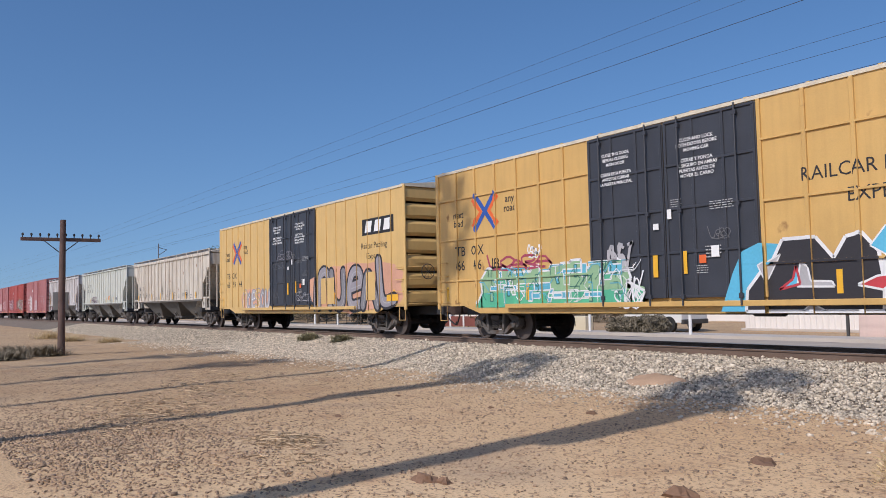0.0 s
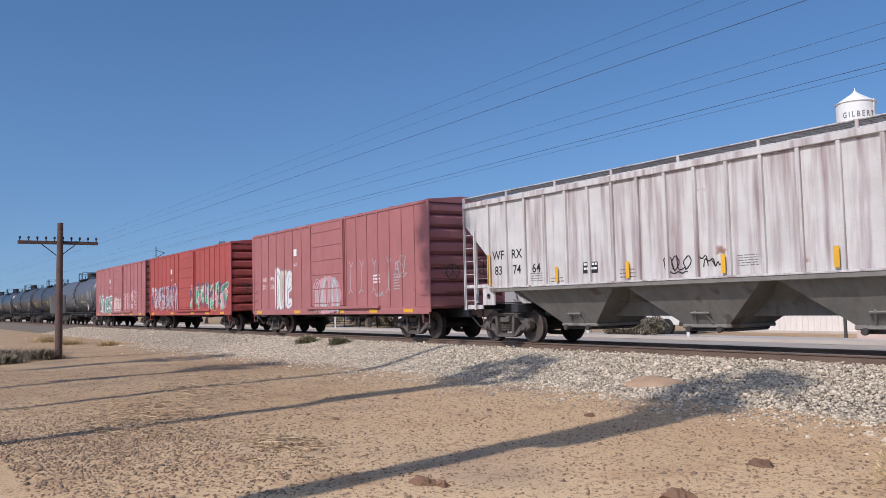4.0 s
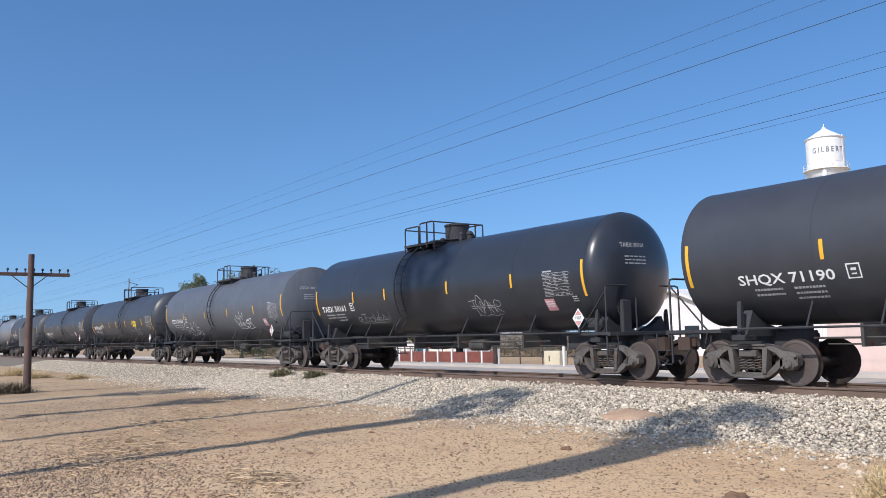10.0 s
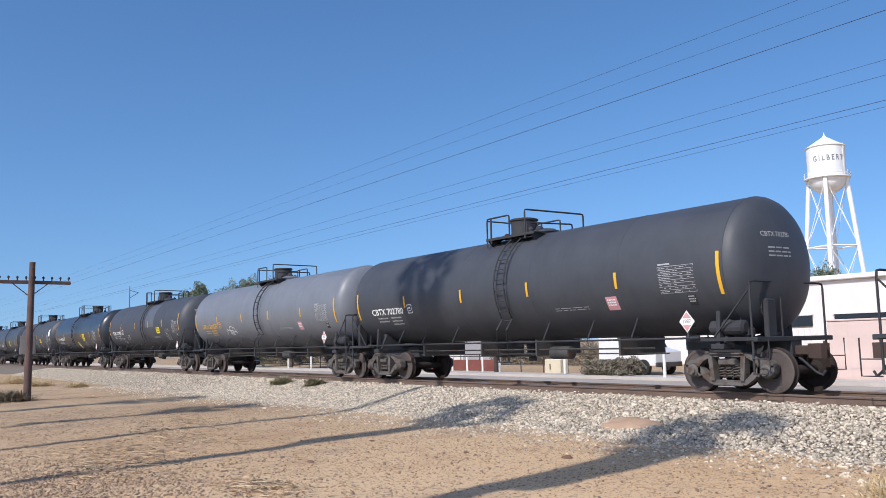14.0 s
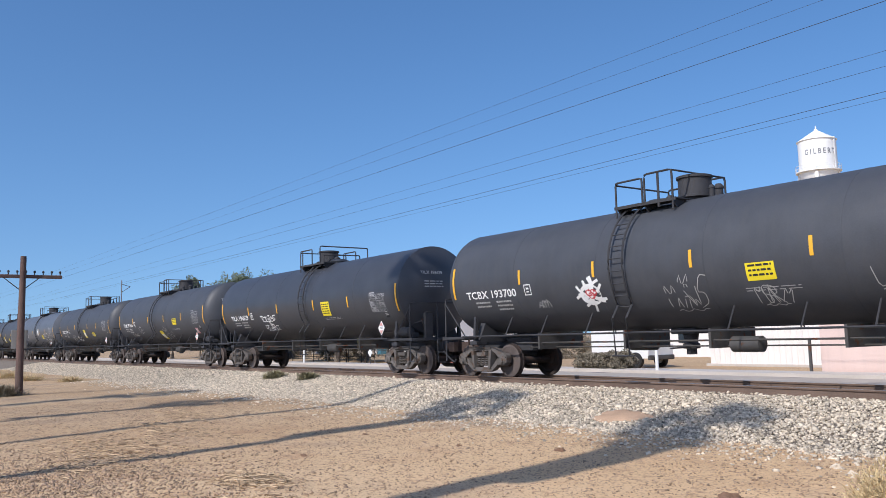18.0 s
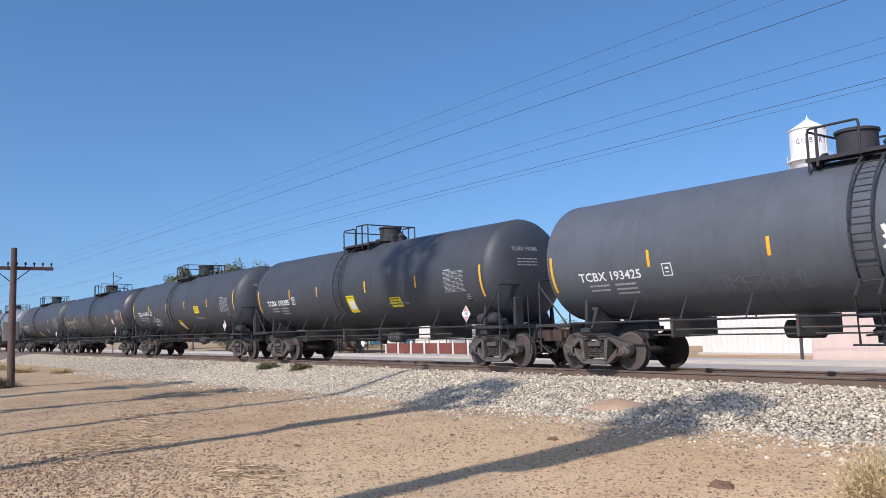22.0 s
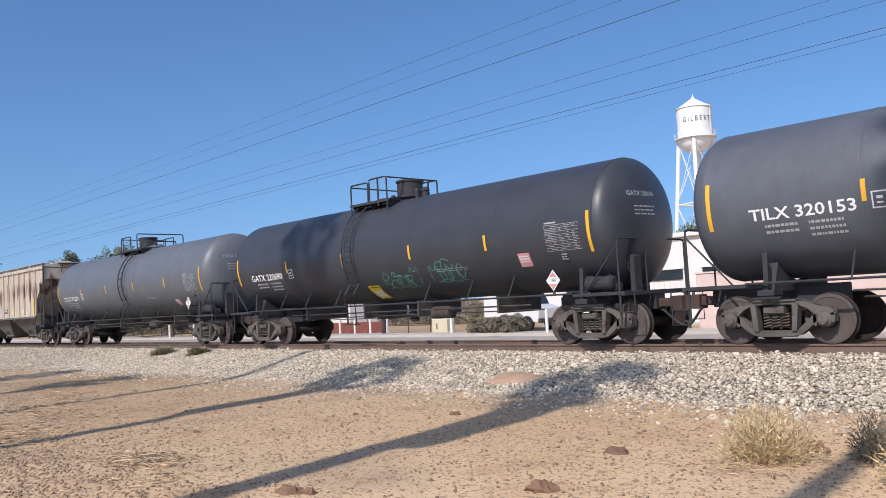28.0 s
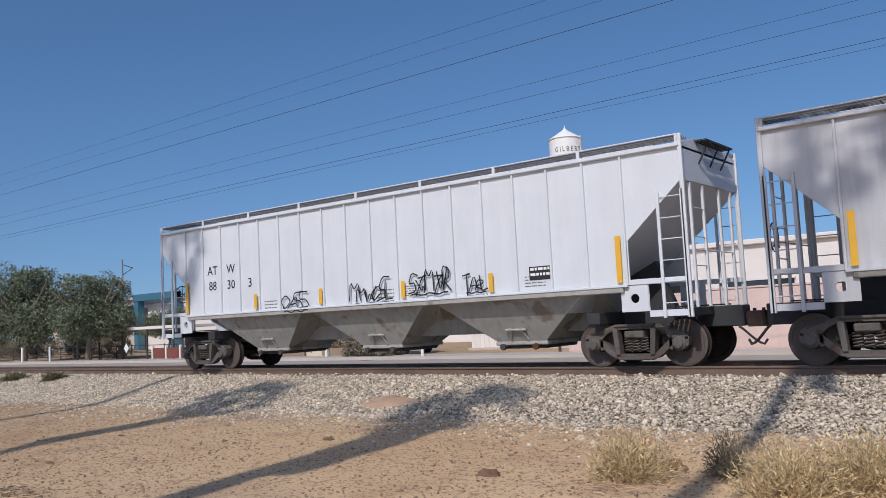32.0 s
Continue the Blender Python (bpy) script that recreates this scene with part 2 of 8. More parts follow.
def dirt_material():
    m = bpy.data.materials.new("desert_dirt")
    m.use_nodes = True
    N, L = m.node_tree.nodes, m.node_tree.links
    b = N["Principled BSDF"]
    b.inputs["Roughness"].default_value = 0.95
    tc = N.new("ShaderNodeTexCoord")

    def tex(scale, detail, kind="ShaderNodeTexNoise"):
        n = N.new(kind)
        n.inputs["Scale"].default_value = scale
        n.inputs["Detail"].default_value = detail
        L.new(tc.outputs["Object"], n.inputs["Vector"])
        return n.outputs["Fac"]

    def mixc(fac, a, c):
        x = N.new("ShaderNodeMix")
        x.data_type = "RGBA"
        L.new(fac, x.inputs[0])
        for s, v in ((x.inputs[6], a), (x.inputs[7], c)):
            if isinstance(v, tuple):
                s.default_value = (*v, 1)
            else:
                L.new(v, s)
        return x.outputs[2]

    def ramp(f, lo, hi):
        r = N.new("ShaderNodeMapRange")
        r.inputs[1].default_value, r.inputs[2].default_value = lo, hi
        L.new(f, r.inputs[0])
        return r.outputs[0]

    big, mid, fine = tex(0.16, 5), tex(1.1, 8), tex(30, 8)
    col = mixc(ramp(big, 0.35, 0.65), (0.53, 0.35, 0.188), (0.59, 0.415, 0.24))
    col = mixc(ramp(mid, 0.52, 0.85), col, (0.39, 0.225, 0.117))
    col = mixc(ramp(tex(0.32, 6), 0.56, 0.7), col, (0.40, 0.28, 0.172))
    col = mixc(ramp(fine, 0.53, 0.68), col, (0.25, 0.155, 0.092))
    col = mixc(ramp(tex(9, 10), 0.57, 0.66), col, (0.32, 0.2, 0.113))
    col = mixc(ramp(tex(60, 6), 0.6, 0.7), col, (0.6, 0.45, 0.29))
    sep, wob = N.new("ShaderNodeSeparateXYZ"), N.new("ShaderNodeMath")
    wob.operation = "MULTIPLY_ADD"
    L.new(tc.outputs["Object"], sep.inputs[0])
    L.new(big, wob.inputs[0])
    wob.inputs[1].default_value = 9.0
    L.new(sep.outputs[0], wob.inputs[2])
    tone = N.new("ShaderNodeMapRange")
    tone.inputs[1].default_value, tone.inputs[2].default_value, tone.inputs[3].default_value, tone.inputs[4].default_value = -18.0, 2.0, 0.86, 1.3
    L.new(wob.outputs[0], tone.inputs[0])
    pale = N.new("ShaderNodeVectorMath")
    pale.operation = "SCALE"
    L.new(col, pale.inputs[0])
    L.new(tone.outputs[0], pale.inputs["Scale"])
    L.new(pale.outputs[0], b.inputs["Base Color"])
    bp = N.new("ShaderNodeBump")
    bp.inputs["Strength"].default_value, bp.inputs["Distance"].default_value = 0.6, 0.022
    L.new(fine, bp.inputs["Height"])
    bp2 = N.new("ShaderNodeBump")
    bp2.inputs["Strength"].default_value, bp2.inputs["Distance"].default_value = 0.5, 0.08
    L.new(mid, bp2.inputs["Height"])
    L.new(bp.outputs[0], bp2.inputs["Normal"])
    L.new(bp2.outputs[0], b.inputs["Normal"])
    return m


M_dirt = dirt_material()


# ---- mesh building ----
class Geo:
    """Points and faces of one mesh."""

    def __init__(self):
        self.v, self.f, self.smooth = [], [], False

    def add(self, verts, faces):
        n = len(self.v)
        self.v.extend(tuple(p) for p in verts)
        self.f.extend(tuple(i + n for i in q) for q in faces)
        return self

    def box(self, x0, x1, y0, y1, z0, z1, c=0.0):
        if c <= 0:
            vs = [(x, y, z) for x in (x0, x1) for y in (y0, y1) for z in (z0, z1)]
            return self.add(vs, [(0, 1, 3, 2), (4, 6, 7, 5), (0, 4, 5, 1), (2, 3, 7, 6), (0, 2, 6, 4), (1, 5, 7, 3)])
        c = min(c, (x1 - x0) * 0.45, (y1 - y0) * 0.45, (z1 - z0) * 0.45)
        vs, idx = [], {}
        for i, x in enumerate((x0, x1)):
            for j, y in enumerate((y0, y1)):
                for k, z in enumerate((z0, z1)):
                    sx, sy, sz = (c if i == 0 else -c), (c if j == 0 else -c), (c if k == 0 else -c)
                    idx[i, j, k] = len(vs)
                    vs += [(x, y + sy, z + sz), (x + sx, y, z + sz), (x + sx, y + sy, z)]
        X = lambda i, j, k: idx[i, j, k]
        Y = lambda i, j, k: idx[i, j, k] + 1
        Z = lambda i, j, k: idx[i, j, k] + 2
        fs = []
        for s in (0, 1):
            fs.append([X(s, 0, 0), X(s, 0, 1), X(s, 1, 1), X(s, 1, 0)][:: 1 if s == 0 else -1])
            fs.append([Y(0, s, 0), Y(1, s, 0), Y(1, s, 1), Y(0, s, 1)][:: 1 if s == 0 else -1])
            fs.append([Z(0, 0, s), Z(0, 1, s), Z(1, 1, s), Z(1, 0, s)][:: 1 if s == 0 else -1])
        for a in (0, 1):
            for b_ in (0, 1):
                fs.append([X(a, b_, 0), X(a, b_, 1), Y(a, b_, 1), Y(a, b_, 0)])
                fs.append([X(a, 0, b_), X(a, 1, b_), Z(a, 1, b_), Z(a, 0, b_)])
                fs.append([Y(0, a, b_), Y(1, a, b_), Z(1, a, b_), Z(0, a, b_)])
        for k in idx:
            fs.append([X(*k), Y(*k), Z(*k)])
        return self.add(vs, fs)

    def tube(self, pts, r, n=6, cap=True):
        pts = [Vector(p) for p in pts]
        rings = []
        ref = Vector((0, 0, 1))
        for i, p in enumerate(pts):
            d = (pts[min(i + 1, len(pts) - 1)] - pts[max(i - 1, 0)]).normalized()
            s = d.cross(ref)
            if s.length < 0.05:
                s = d.cross(Vector((1, 0, 0.01)))
            s.normalize()
            u = s.cross(d)
            rr = r[i] if isinstance(r, (list, tuple)) else r
            rings.append([p + (s * math.cos(a) + u * math.sin(a)) * rr for a in (2 * math.pi * k / n for k in range(n))])
        vs = [q for ring in rings for q in ring]
        fs = [(i * n + k, i * n + (k + 1) % n, (i + 1) * n + (k + 1) % n, (i + 1) * n + k) for i in range(len(pts) - 1) for k in range(n)]
        if cap:
            fs += [tuple(range(n))[::-1], tuple((len(pts) - 1) * n + k for k in range(n))]
        return self.add(vs, fs)

    def lathe(self, prof, axis="x", n=32, at=(0, 0, 0)):
        """prof: (along, radius) pairs, turned round an axis through at."""
        vs = []
        for a, r in prof:
            for k in range(n):
                t = 2 * math.pi * k / n
                c, s = r * math.cos(t), r * math.sin(t)
                p = {"x": (a, c, s), "y": (s, a, c), "z": (c, s, a)}[axis]
                vs.append((p[0] + at[0], p[1] + at[1], p[2] + at[2]))
        fs = [(i * n + k, i * n + (k + 1) % n, (i + 1) * n + (k + 1) % n, (i + 1) * n + k) for i in range(len(prof) - 1) for k in range(n)]
        fs += [tuple(range(n))[::-1], tuple((len(prof) - 1) * n + k for k in range(n))]
        return self.add(vs, fs)

    def prism(self, poly, y0, y1, axis="y"):
        """A polygon of (x, z) drawn out along y, or of (y, z) along x."""
        n = len(poly)
        mk = (lambda p, d: (p[0], d, p[1])) if axis == "y" else (lambda p, d: (d, p[0], p[1])) if axis == "x" else (lambda p, d: (p[0], p[1], d))
        vs = [mk(p, y0) for p in poly] + [mk(p, y1) for p in poly]
        fs = [tuple(range(n)), tuple(range(2 * n - 1, n - 1, -1))] + [(i, (i + 1) % n, n + (i + 1) % n, n + i) for i in range(n)]
        return self.add(vs, fs)

    def warp(self, fn):
        self.v = [fn(*p) for p in self.v]
        return self


def mesh_of(geo, mat, name="mesh"):
    me = bpy.data.meshes.new(name)
    me.from_pydata(geo.v, [], geo.f)
    bm = bmesh.new()
    bm.from_mesh(me)
    bmesh.ops.recalc_face_normals(bm, faces=bm.faces)
    bm.to_mesh(me)
    bm.free()
    if geo.smooth:
        me.polygons.foreach_set("use_smooth", [True] * len(me.polygons))
        me.set_sharp_from_angle(angle=radians(38))
    me.materials.append(mat)
    return me


CACHE = {}
VARIANT = [""]


def part(name, geo, mat, parent=None, label="", at=None, key=None):
    """One mesh object under a thing or a part; key lets alike pieces share a mesh."""
    if key is not None:
        k = (VARIANT[0], key, mat.name)
        if k not in CACHE:
            CACHE[k] = mesh_of(geo() if callable(geo) else geo, mat, name)
        me = CACHE[k]
    else:
        me = mesh_of(geo() if callable(geo) else geo, mat, name)
    ob = new(name, me)
    if parent is not None:
        ob.parent = parent
    if at is not None:
        ob.matrix_basis = at if isinstance(at, Matrix) else Matrix.Translation(at)
    if label:
        ob["label"] = label
    if name == "small_print":
        ob["kind"] = "stuff"
    return ob


def thing(name, label, category, at=None, group="", kind=""):
    ob = new(name)
    ob.empty_display_size = 0.3
    if at is not None:
        ob.matrix_basis = at if isinstance(at, Matrix) else Matrix.Translation(at)
    return tagged(ob, label, category, group, kind)


def words(text, size, bold=0.0):
    """The outline of a line of text as (points, faces), its middle at the origin, in the x-z plane."""
    cu = bpy.data.curves.new("words", "FONT")
    cu.body, cu.size, cu.align_x, cu.align_y, cu.offset, cu.resolution_u = text, size, "CENTER", "CENTER", bold, 2
    ob = bpy.data.objects.new("words", cu)
    me = bpy.data.meshes.new_from_object(ob)
    vs, fs = [(v.co.x, 0.0, v.co.y) for v in me.vertices], [tuple(p.vertices) for p in me.polygons]
    bpy.data.objects.remove(ob)
    bpy.data.meshes.remove(me)
    bpy.data.curves.remove(cu)
    return vs, fs


def flat_text(lines, x, y, z, size, gap=1.25, bold=0.0, geo=None, stretch=1.0):
    g = geo or Geo()
    for i, s in enumerate(lines):
        vs, fs = words(s, size, bold)
        g.add([(x + a * stretch, y, z - i * size * gap + c) for a, _, c in vs], fs)
    return g


def bars(x, y, z, width, height, rows, rng, geo=None, fill=0.55, word=(0.1, 0.3), gap=0.05):
    """Lines of unreadable small print as plain bars."""
    g = geo or Geo()
    step = height / rows
    for r in range(rows):
        a = x - width / 2
        while a < x + width / 2 - 0.02:
            w = min(rng.uniform(*word) * width, x + width / 2 - a)
            g.add([(a, y, z - r * step), (a + w, y, z - r * step), (a + w, y, z - r * step + step * fill), (a, y, z - r * step + step * fill)], [(0, 1, 2, 3)])
            a += w + gap * width
    return g


def strokes(paths, width, y, geo=None):
    """Painted lines along (x, z) paths."""
    g = geo or Geo()
    for pts in paths:
        P = [Vector((p[0], 0, p[1])) for p in pts]
        vs, fs = [], []
        for i, p in enumerate(P):
            d = (P[min(i + 1, len(P) - 1)] - P[max(i - 1, 0)])
            d = d.normalized() if d.length > 1e-6 else Vector((1, 0, 0))
            s = Vector((-d.z, 0, d.x)) * width / 2
            vs += [(p.x + s.x, y, p.z + s.z), (p.x - s.x, y, p.z - s.z)]
        fs = [(2 * i, 2 * i + 1, 2 * i + 3, 2 * i + 2) for i in range(len(P) - 1)]
        g.add(vs, fs)
    return g


# ---- rolling stock: running gear ----
WHEEL_R = 0.457


def geo_wheel(side):
    s = side
    g = Geo()
    g.smooth = True
    prof = [(0.80, 0.10), (0.82, 0.13), (0.80, 0.17), (0.765, 0.36), (0.80, 0.385), (0.805, 0.445), (0.80, WHEEL_R), (0.71, WHEEL_R + 0.004), (0.70, 0.483), (0.67, 0.485), (0.665, 0.40), (0.73, 0.37), (0.745, 0.18), (0.70, 0.14), (0.69, 0.09)]
    return g.lathe([(a * s, r) for a, r in prof], "y", 28)


def geo_rim(side):
    """The broad outer ring of the wheel's face."""
    g = Geo()
    g.smooth = True
    return g.lathe([(0.803 * side, 0.383), (0.812 * side, 0.39), (0.812 * side, 0.448), (0.806 * side, 0.456), (0.802 * side, 0.45), (0.802 * side, 0.385)], "y", 28)


def geo_sideframe(side):
    """Cast frame: arched top chord, sagging bottom chord, two columns, jaws round the axle ends."""
    g = Geo()
    y0, y1 = sorted((0.90 * side, 1.08 * side))
    yo = sorted((0.93 * side, 1.12 * side))
    top = [(-1.06, 0.62), (-0.98, 0.68), (-0.80, 0.70), (-0.62, 0.78), (-0.46, 0.84), (0.46, 0.84), (0.62, 0.78), (0.80, 0.70), (0.98, 0.68), (1.06, 0.62), (1.07, 0.54), (0.74, 0.54), (0.60, 0.67), (0.42, 0.75), (-0.42, 0.75), (-0.60, 0.67), (-0.74, 0.54), (-1.07, 0.54)]
    g.prism(top, y0, y1)
    g.prism([(-0.78, 0.46), (-0.72, 0.56), (-0.55, 0.41), (-0.40, 0.27), (0.40, 0.27), (0.55, 0.41), (0.72, 0.56), (0.78, 0.46), (0.60, 0.29), (0.45, 0.19), (0.32, 0.16), (-0.32, 0.16), (-0.45, 0.19), (-0.60, 0.29)], y0, y1)
    for s in (-1, 1):
        g.prism([(s * 0.31, 0.26), (s * 0.40, 0.26), (s * 0.46, 0.77), (s * 0.35, 0.77)], *yo)
        g.prism([(s * 0.69, 0.36), (s * 0.75, 0.34), (s * 0.77, 0.56), (s * 0.70, 0.56)], y0, y1)
        g.prism([(s * 1.02, 0.40), (s * 1.07, 0.42), (s * 1.09, 0.58), (s * 1.01, 0.58)], y0, y1)
    g.box(-0.42, 0.42, *yo, 0.80, 0.85, 0.012)
    g.box(-0.36, 0.36, *yo, 0.15, 0.2, 0.012)
    return g


def geo_spring(side):
    g = Geo()
    g.smooth = True
    for dx in (-0.17, 0.0, 0.17):
        pts = [(dx + 0.075 * math.cos(a), 1.02 * side + 0.06 * math.sin(a), 0.31 + 0.27 * a / (2 * math.pi * 5)) for a in (2 * math.pi * 5 * k / 40 for k in range(41))]
        g.tube(pts, 0.016, 4)
    return g


def geo_axle():
    g = Geo()
    g.smooth = True
    return g.lathe([(-1.14, 0.075), (-1.0, 0.085), (-0.7, 0.1), (0.7, 0.1), (1.0, 0.085), (1.14, 0.075)], "y", 12)


def geo_cap(side):
    g = Geo()
    g.smooth = True
    g.lathe([(0.90 * side, 0.14), (1.07 * side, 0.145), (1.10 * side, 0.13), (1.12 * side, 0.10), (1.16 * side, 0.09), (1.17 * side, 0.05)], "y", 16)
    for k in range(3):
        a = 2 * math.pi * k / 3
        g.lathe([(1.14 * side, 0.02), (1.18 * side, 0.02)], "y", 6, (0.06 * math.sin(a), 0, 0.06 * math.cos(a)))
    return g


def geo_bolster():
    g = Geo()
    g.box(-0.2, 0.2, -1.14, 1.14, 0.58, 0.72, 0.02)
    g.box(-0.16, 0.16, -0.85, 0.85, 0.5, 0.8, 0.03)
    for s in (-1, 1):
        g.box(s * 0.5 - 0.05, s * 0.5 + 0.05, -0.85, 0.85, 0.42, 0.5, 0.01)
    return g


def add_truck(car, x, wb=0.889, brake_lever=True):
    t = part("truck", geo_bolster, M_truck, car, "dusty cast-steel freight truck", (x, 0, 0), "bolster")
    for s in (-1, 1):
        part("sideframe", lambda: geo_sideframe(s), M_truck, t, key=("sf", s))
        part("spring", lambda: geo_spring(s), M_truck, t, key=("spring", s))
        for w in (-wb, wb):
            part("wheel", lambda: geo_wheel(s), M_wheel, t, "", (w, 0, WHEEL_R), ("wheel", s))
            part("wheel_rim", lambda: geo_rim(s), M_tread, t, "shiny worn steel wheel rim", (w, 0, WHEEL_R), ("rim", s))
            part("bearing_cap", lambda: geo_cap(s), M_truck, t, "", (w, 0, WHEEL_R), ("cap", s))
    for w in (-wb, wb):
        part("axle", geo_axle, M_wheel, t, "", (w, 0, WHEEL_R), "axle")
    return t


def geo_coupler(s, reach):
    g = Geo()
    g.box(min(0, s * (reach - 0.28)), max(0, s * (reach - 0.28)), -0.08, 0.08, 0.76, 0.96, 0.02)
    a, b = s * (reach - 0.32), s * (reach - 0.02)
    g.prism([(a, -0.16), (b, -0.2), (b + s * 0.05, -0.06), (b - s * 0.08, 0.0), (b, 0.14), (a, 0.17)], 0.70, 1.0, "z")
    g.tube([(b - s * 0.05, 0.05, 1.0), (b - s * 0.05, 0.05, 1.05)], 0.035, 8)
    return g


def geo_hose(s, reach):
    g = Geo()
    g.smooth = True
    x0, x1 = s * (reach - 0.45), s * (reach + 0.02)
    return g.tube([(x0 + (x1 - x0) * k / 8, -0.3 + 0.02 * k, 0.72 - 0.36 * math.sin(math.pi * 0.5 * k / 8) ** 1.3 + (0.1 if k == 8 else 0)) for k in range(9)], 0.026, 6)


def add_couplers(car, half, reach, key):
    for s in (-1, 1):
        part("coupler", lambda: geo_coupler(s, reach), M_couple, car, "rusty steel knuckle coupler", (s * half, 0, 0), ("coupler", s, key))
        part("brake_hose", lambda: geo_hose(s, reach), M_under, car, "", (s * half, 0, 0), ("hose", s, key))


def rungs(x0, x1, y, zs, stand=0.0, r=0.011):
    g = Geo()
    for z in zs:
        if stand:
            g.tube([(x0, y + stand, z), (x0, y, z), (x1, y, z), (x1, y + stand, z)], r, 5)
        else:
            g.tube([(x0, y, z), (x1, y, z)], r, 5)
    return g


def geo_brake_wheel():
    g = Geo()
    g.smooth = True
    g.tube([(0, 0.26 * math.cos(a), 0.26 * math.sin(a)) for a in (2 * math.pi * k / 16 for k in range(17))], 0.016, 5)
    for k in range(4):
        a = math.pi * k / 4
        g.tube([(0.03 * (k % 2), -0.26 * math.cos(a), -0.26 * math.sin(a)), (0.03 * (k % 2), 0.26 * math.cos(a), 0.26 * math.sin(a))], 0.01, 5)
    return g


# ---- tank cars ----
TANK_R, TANK_Z, TANK_H, TANK_E = 1.5, 2.72, 7.6, 8.9


def head_depth(q, dished):
    """How far a head stands out at the share q of the radius: a shallow dish with a sharp rim, or a half ellipse."""
    return 0.40 * (1 - q * q) + 0.05 if dished else 0.62 * math.sqrt(max(0.0, 1 - q * q))


def geo_shell(dished=False):
    g = Geo()
    g.smooth = True
    prof = []
    for k in range(10):
        q = math.sin(math.pi / 2 * k / 9)
        prof.append((-TANK_H - head_depth(q, dished), max(0.02, TANK_R * q)))
    if dished:
        prof.append((-TANK_H - 0.02, TANK_R))
    prof.append((-TANK_H, TANK_R))
    prof = prof + [(x, TANK_R) for x in (-5, -2.5, 0, 2.5, 5)] + [(-a, r) for a, r in prof[::-1]]
    return g.lathe(prof, "x", 56, (0, 0, TANK_Z))


def geo_weld(x):
    g = Geo()
    g.smooth = True
    return g.lathe([(x - 0.02, TANK_R - 0.01), (x - 0.012, TANK_R + 0.005), (x + 0.012, TANK_R + 0.005), (x + 0.02, TANK_R - 0.01)], "x", 56, (0, 0, TANK_Z))


def on_tank(off=0.004):
    def fn(x, y, z):
        a = (z - TANK_Z) / TANK_R
        return (x, -(TANK_R + off) * math.cos(a), TANK_Z + (TANK_R + off) * math.sin(a))
    return fn


def geo_stripe(x, z, h=0.42, w=0.085):
    g = Geo()
    n = 6
    vs = [(x + dx, 0, z - h / 2 + h * k / n) for k in range(n + 1) for dx in (-w / 2, w / 2)]
    g.add(vs, [(2 * k, 2 * k + 1, 2 * k + 3, 2 * k + 2) for k in range(n)])
    return g.warp(on_tank(0.009))


def geo_panel(x, z, w, h, off=0.005, diamond=False):
    g = Geo()
    n = max(6, int(h / 0.1))
    if diamond:
        vs = [(x, 0, z - h / 2), (x + w / 2, 0, z), (x, 0, z + h / 2), (x - w / 2, 0, z)]
        g.add(vs, [(0, 1, 2, 3)])
    else:
        vs = [(x + dx, 0, z - h / 2 + h * k / n) for k in range(n + 1) for dx in (-w / 2, w / 2)]
        g.add(vs, [(2 * k, 2 * k + 1, 2 * k + 3, 2 * k + 2) for k in range(n)])
    return g.warp(on_tank(off))


def geo_ladder_rail(x, side):
    g = Geo()
    g.smooth = True
    pts = [(x, -1.5 * side, 0.62), (x, -1.57 * side, 1.5)]
    for k in range(15):
        a = radians(-34 + 108 * k / 14)
        pts.append((x, -(TANK_R + 0.13) * math.cos(a) * side, TANK_Z + (TANK_R + 0.13) * math.sin(a)))
    return g.tube(pts, 0.026, 5)


def geo_rung(x0, x1, a, side):
    y, z = -(TANK_R + 0.13) * math.cos(a) * side, TANK_Z + (TANK_R + 0.13) * math.sin(a)
    return Geo().tube([(x0, y, z), (x1, y, z)], 0.014, 5)


def geo_dome():
    """Low round manway with a bolted lid."""
    g = Geo()
    g.smooth = True
    top = TANK_Z + TANK_R
    g.lathe([(top - 0.14, 0.36), (top + 0.1, 0.36), (top + 0.105, 0.41), (top + 0.15, 0.41), (top + 0.155, 0.36), (top + 0.2, 0.3), (top + 0.22, 0.1)], "z", 24)
    return g


def geo_housing():
    """The protective pot round the valves."""
    g = Geo()
    g.smooth = True
    top = TANK_Z + TANK_R
    return g.lathe([(top - 0.14, 0.30), (top + 0.04, 0.30), (top + 0.05, 0.42), (top + 0.1, 0.42), (top + 0.11, 0.385), (top + 0.5, 0.385), (top + 0.51, 0.42), (top + 0.56, 0.42), (top + 0.575, 0.38), (top + 0.6, 0.1)], "z", 24)


def geo_valve():
    g = Geo()
    g.smooth = True
    top = TANK_Z + TANK_R
    for x, y, r, h in ((0.62, 0.1, 0.1, 0.3), (0.2, 0.55, 0.07, 0.26), (-0.6, -0.1, 0.08, 0.2), (0.75, -0.35, 0.06, 0.22)):
        g.lathe([(top - 0.1, r), (top + h * 0.6, r), (top + h * 0.62, r * 1.25), (top + h * 0.75, r * 1.25), (top + h, r * 0.6)], "z", 12, (x, y, 0))
    return g


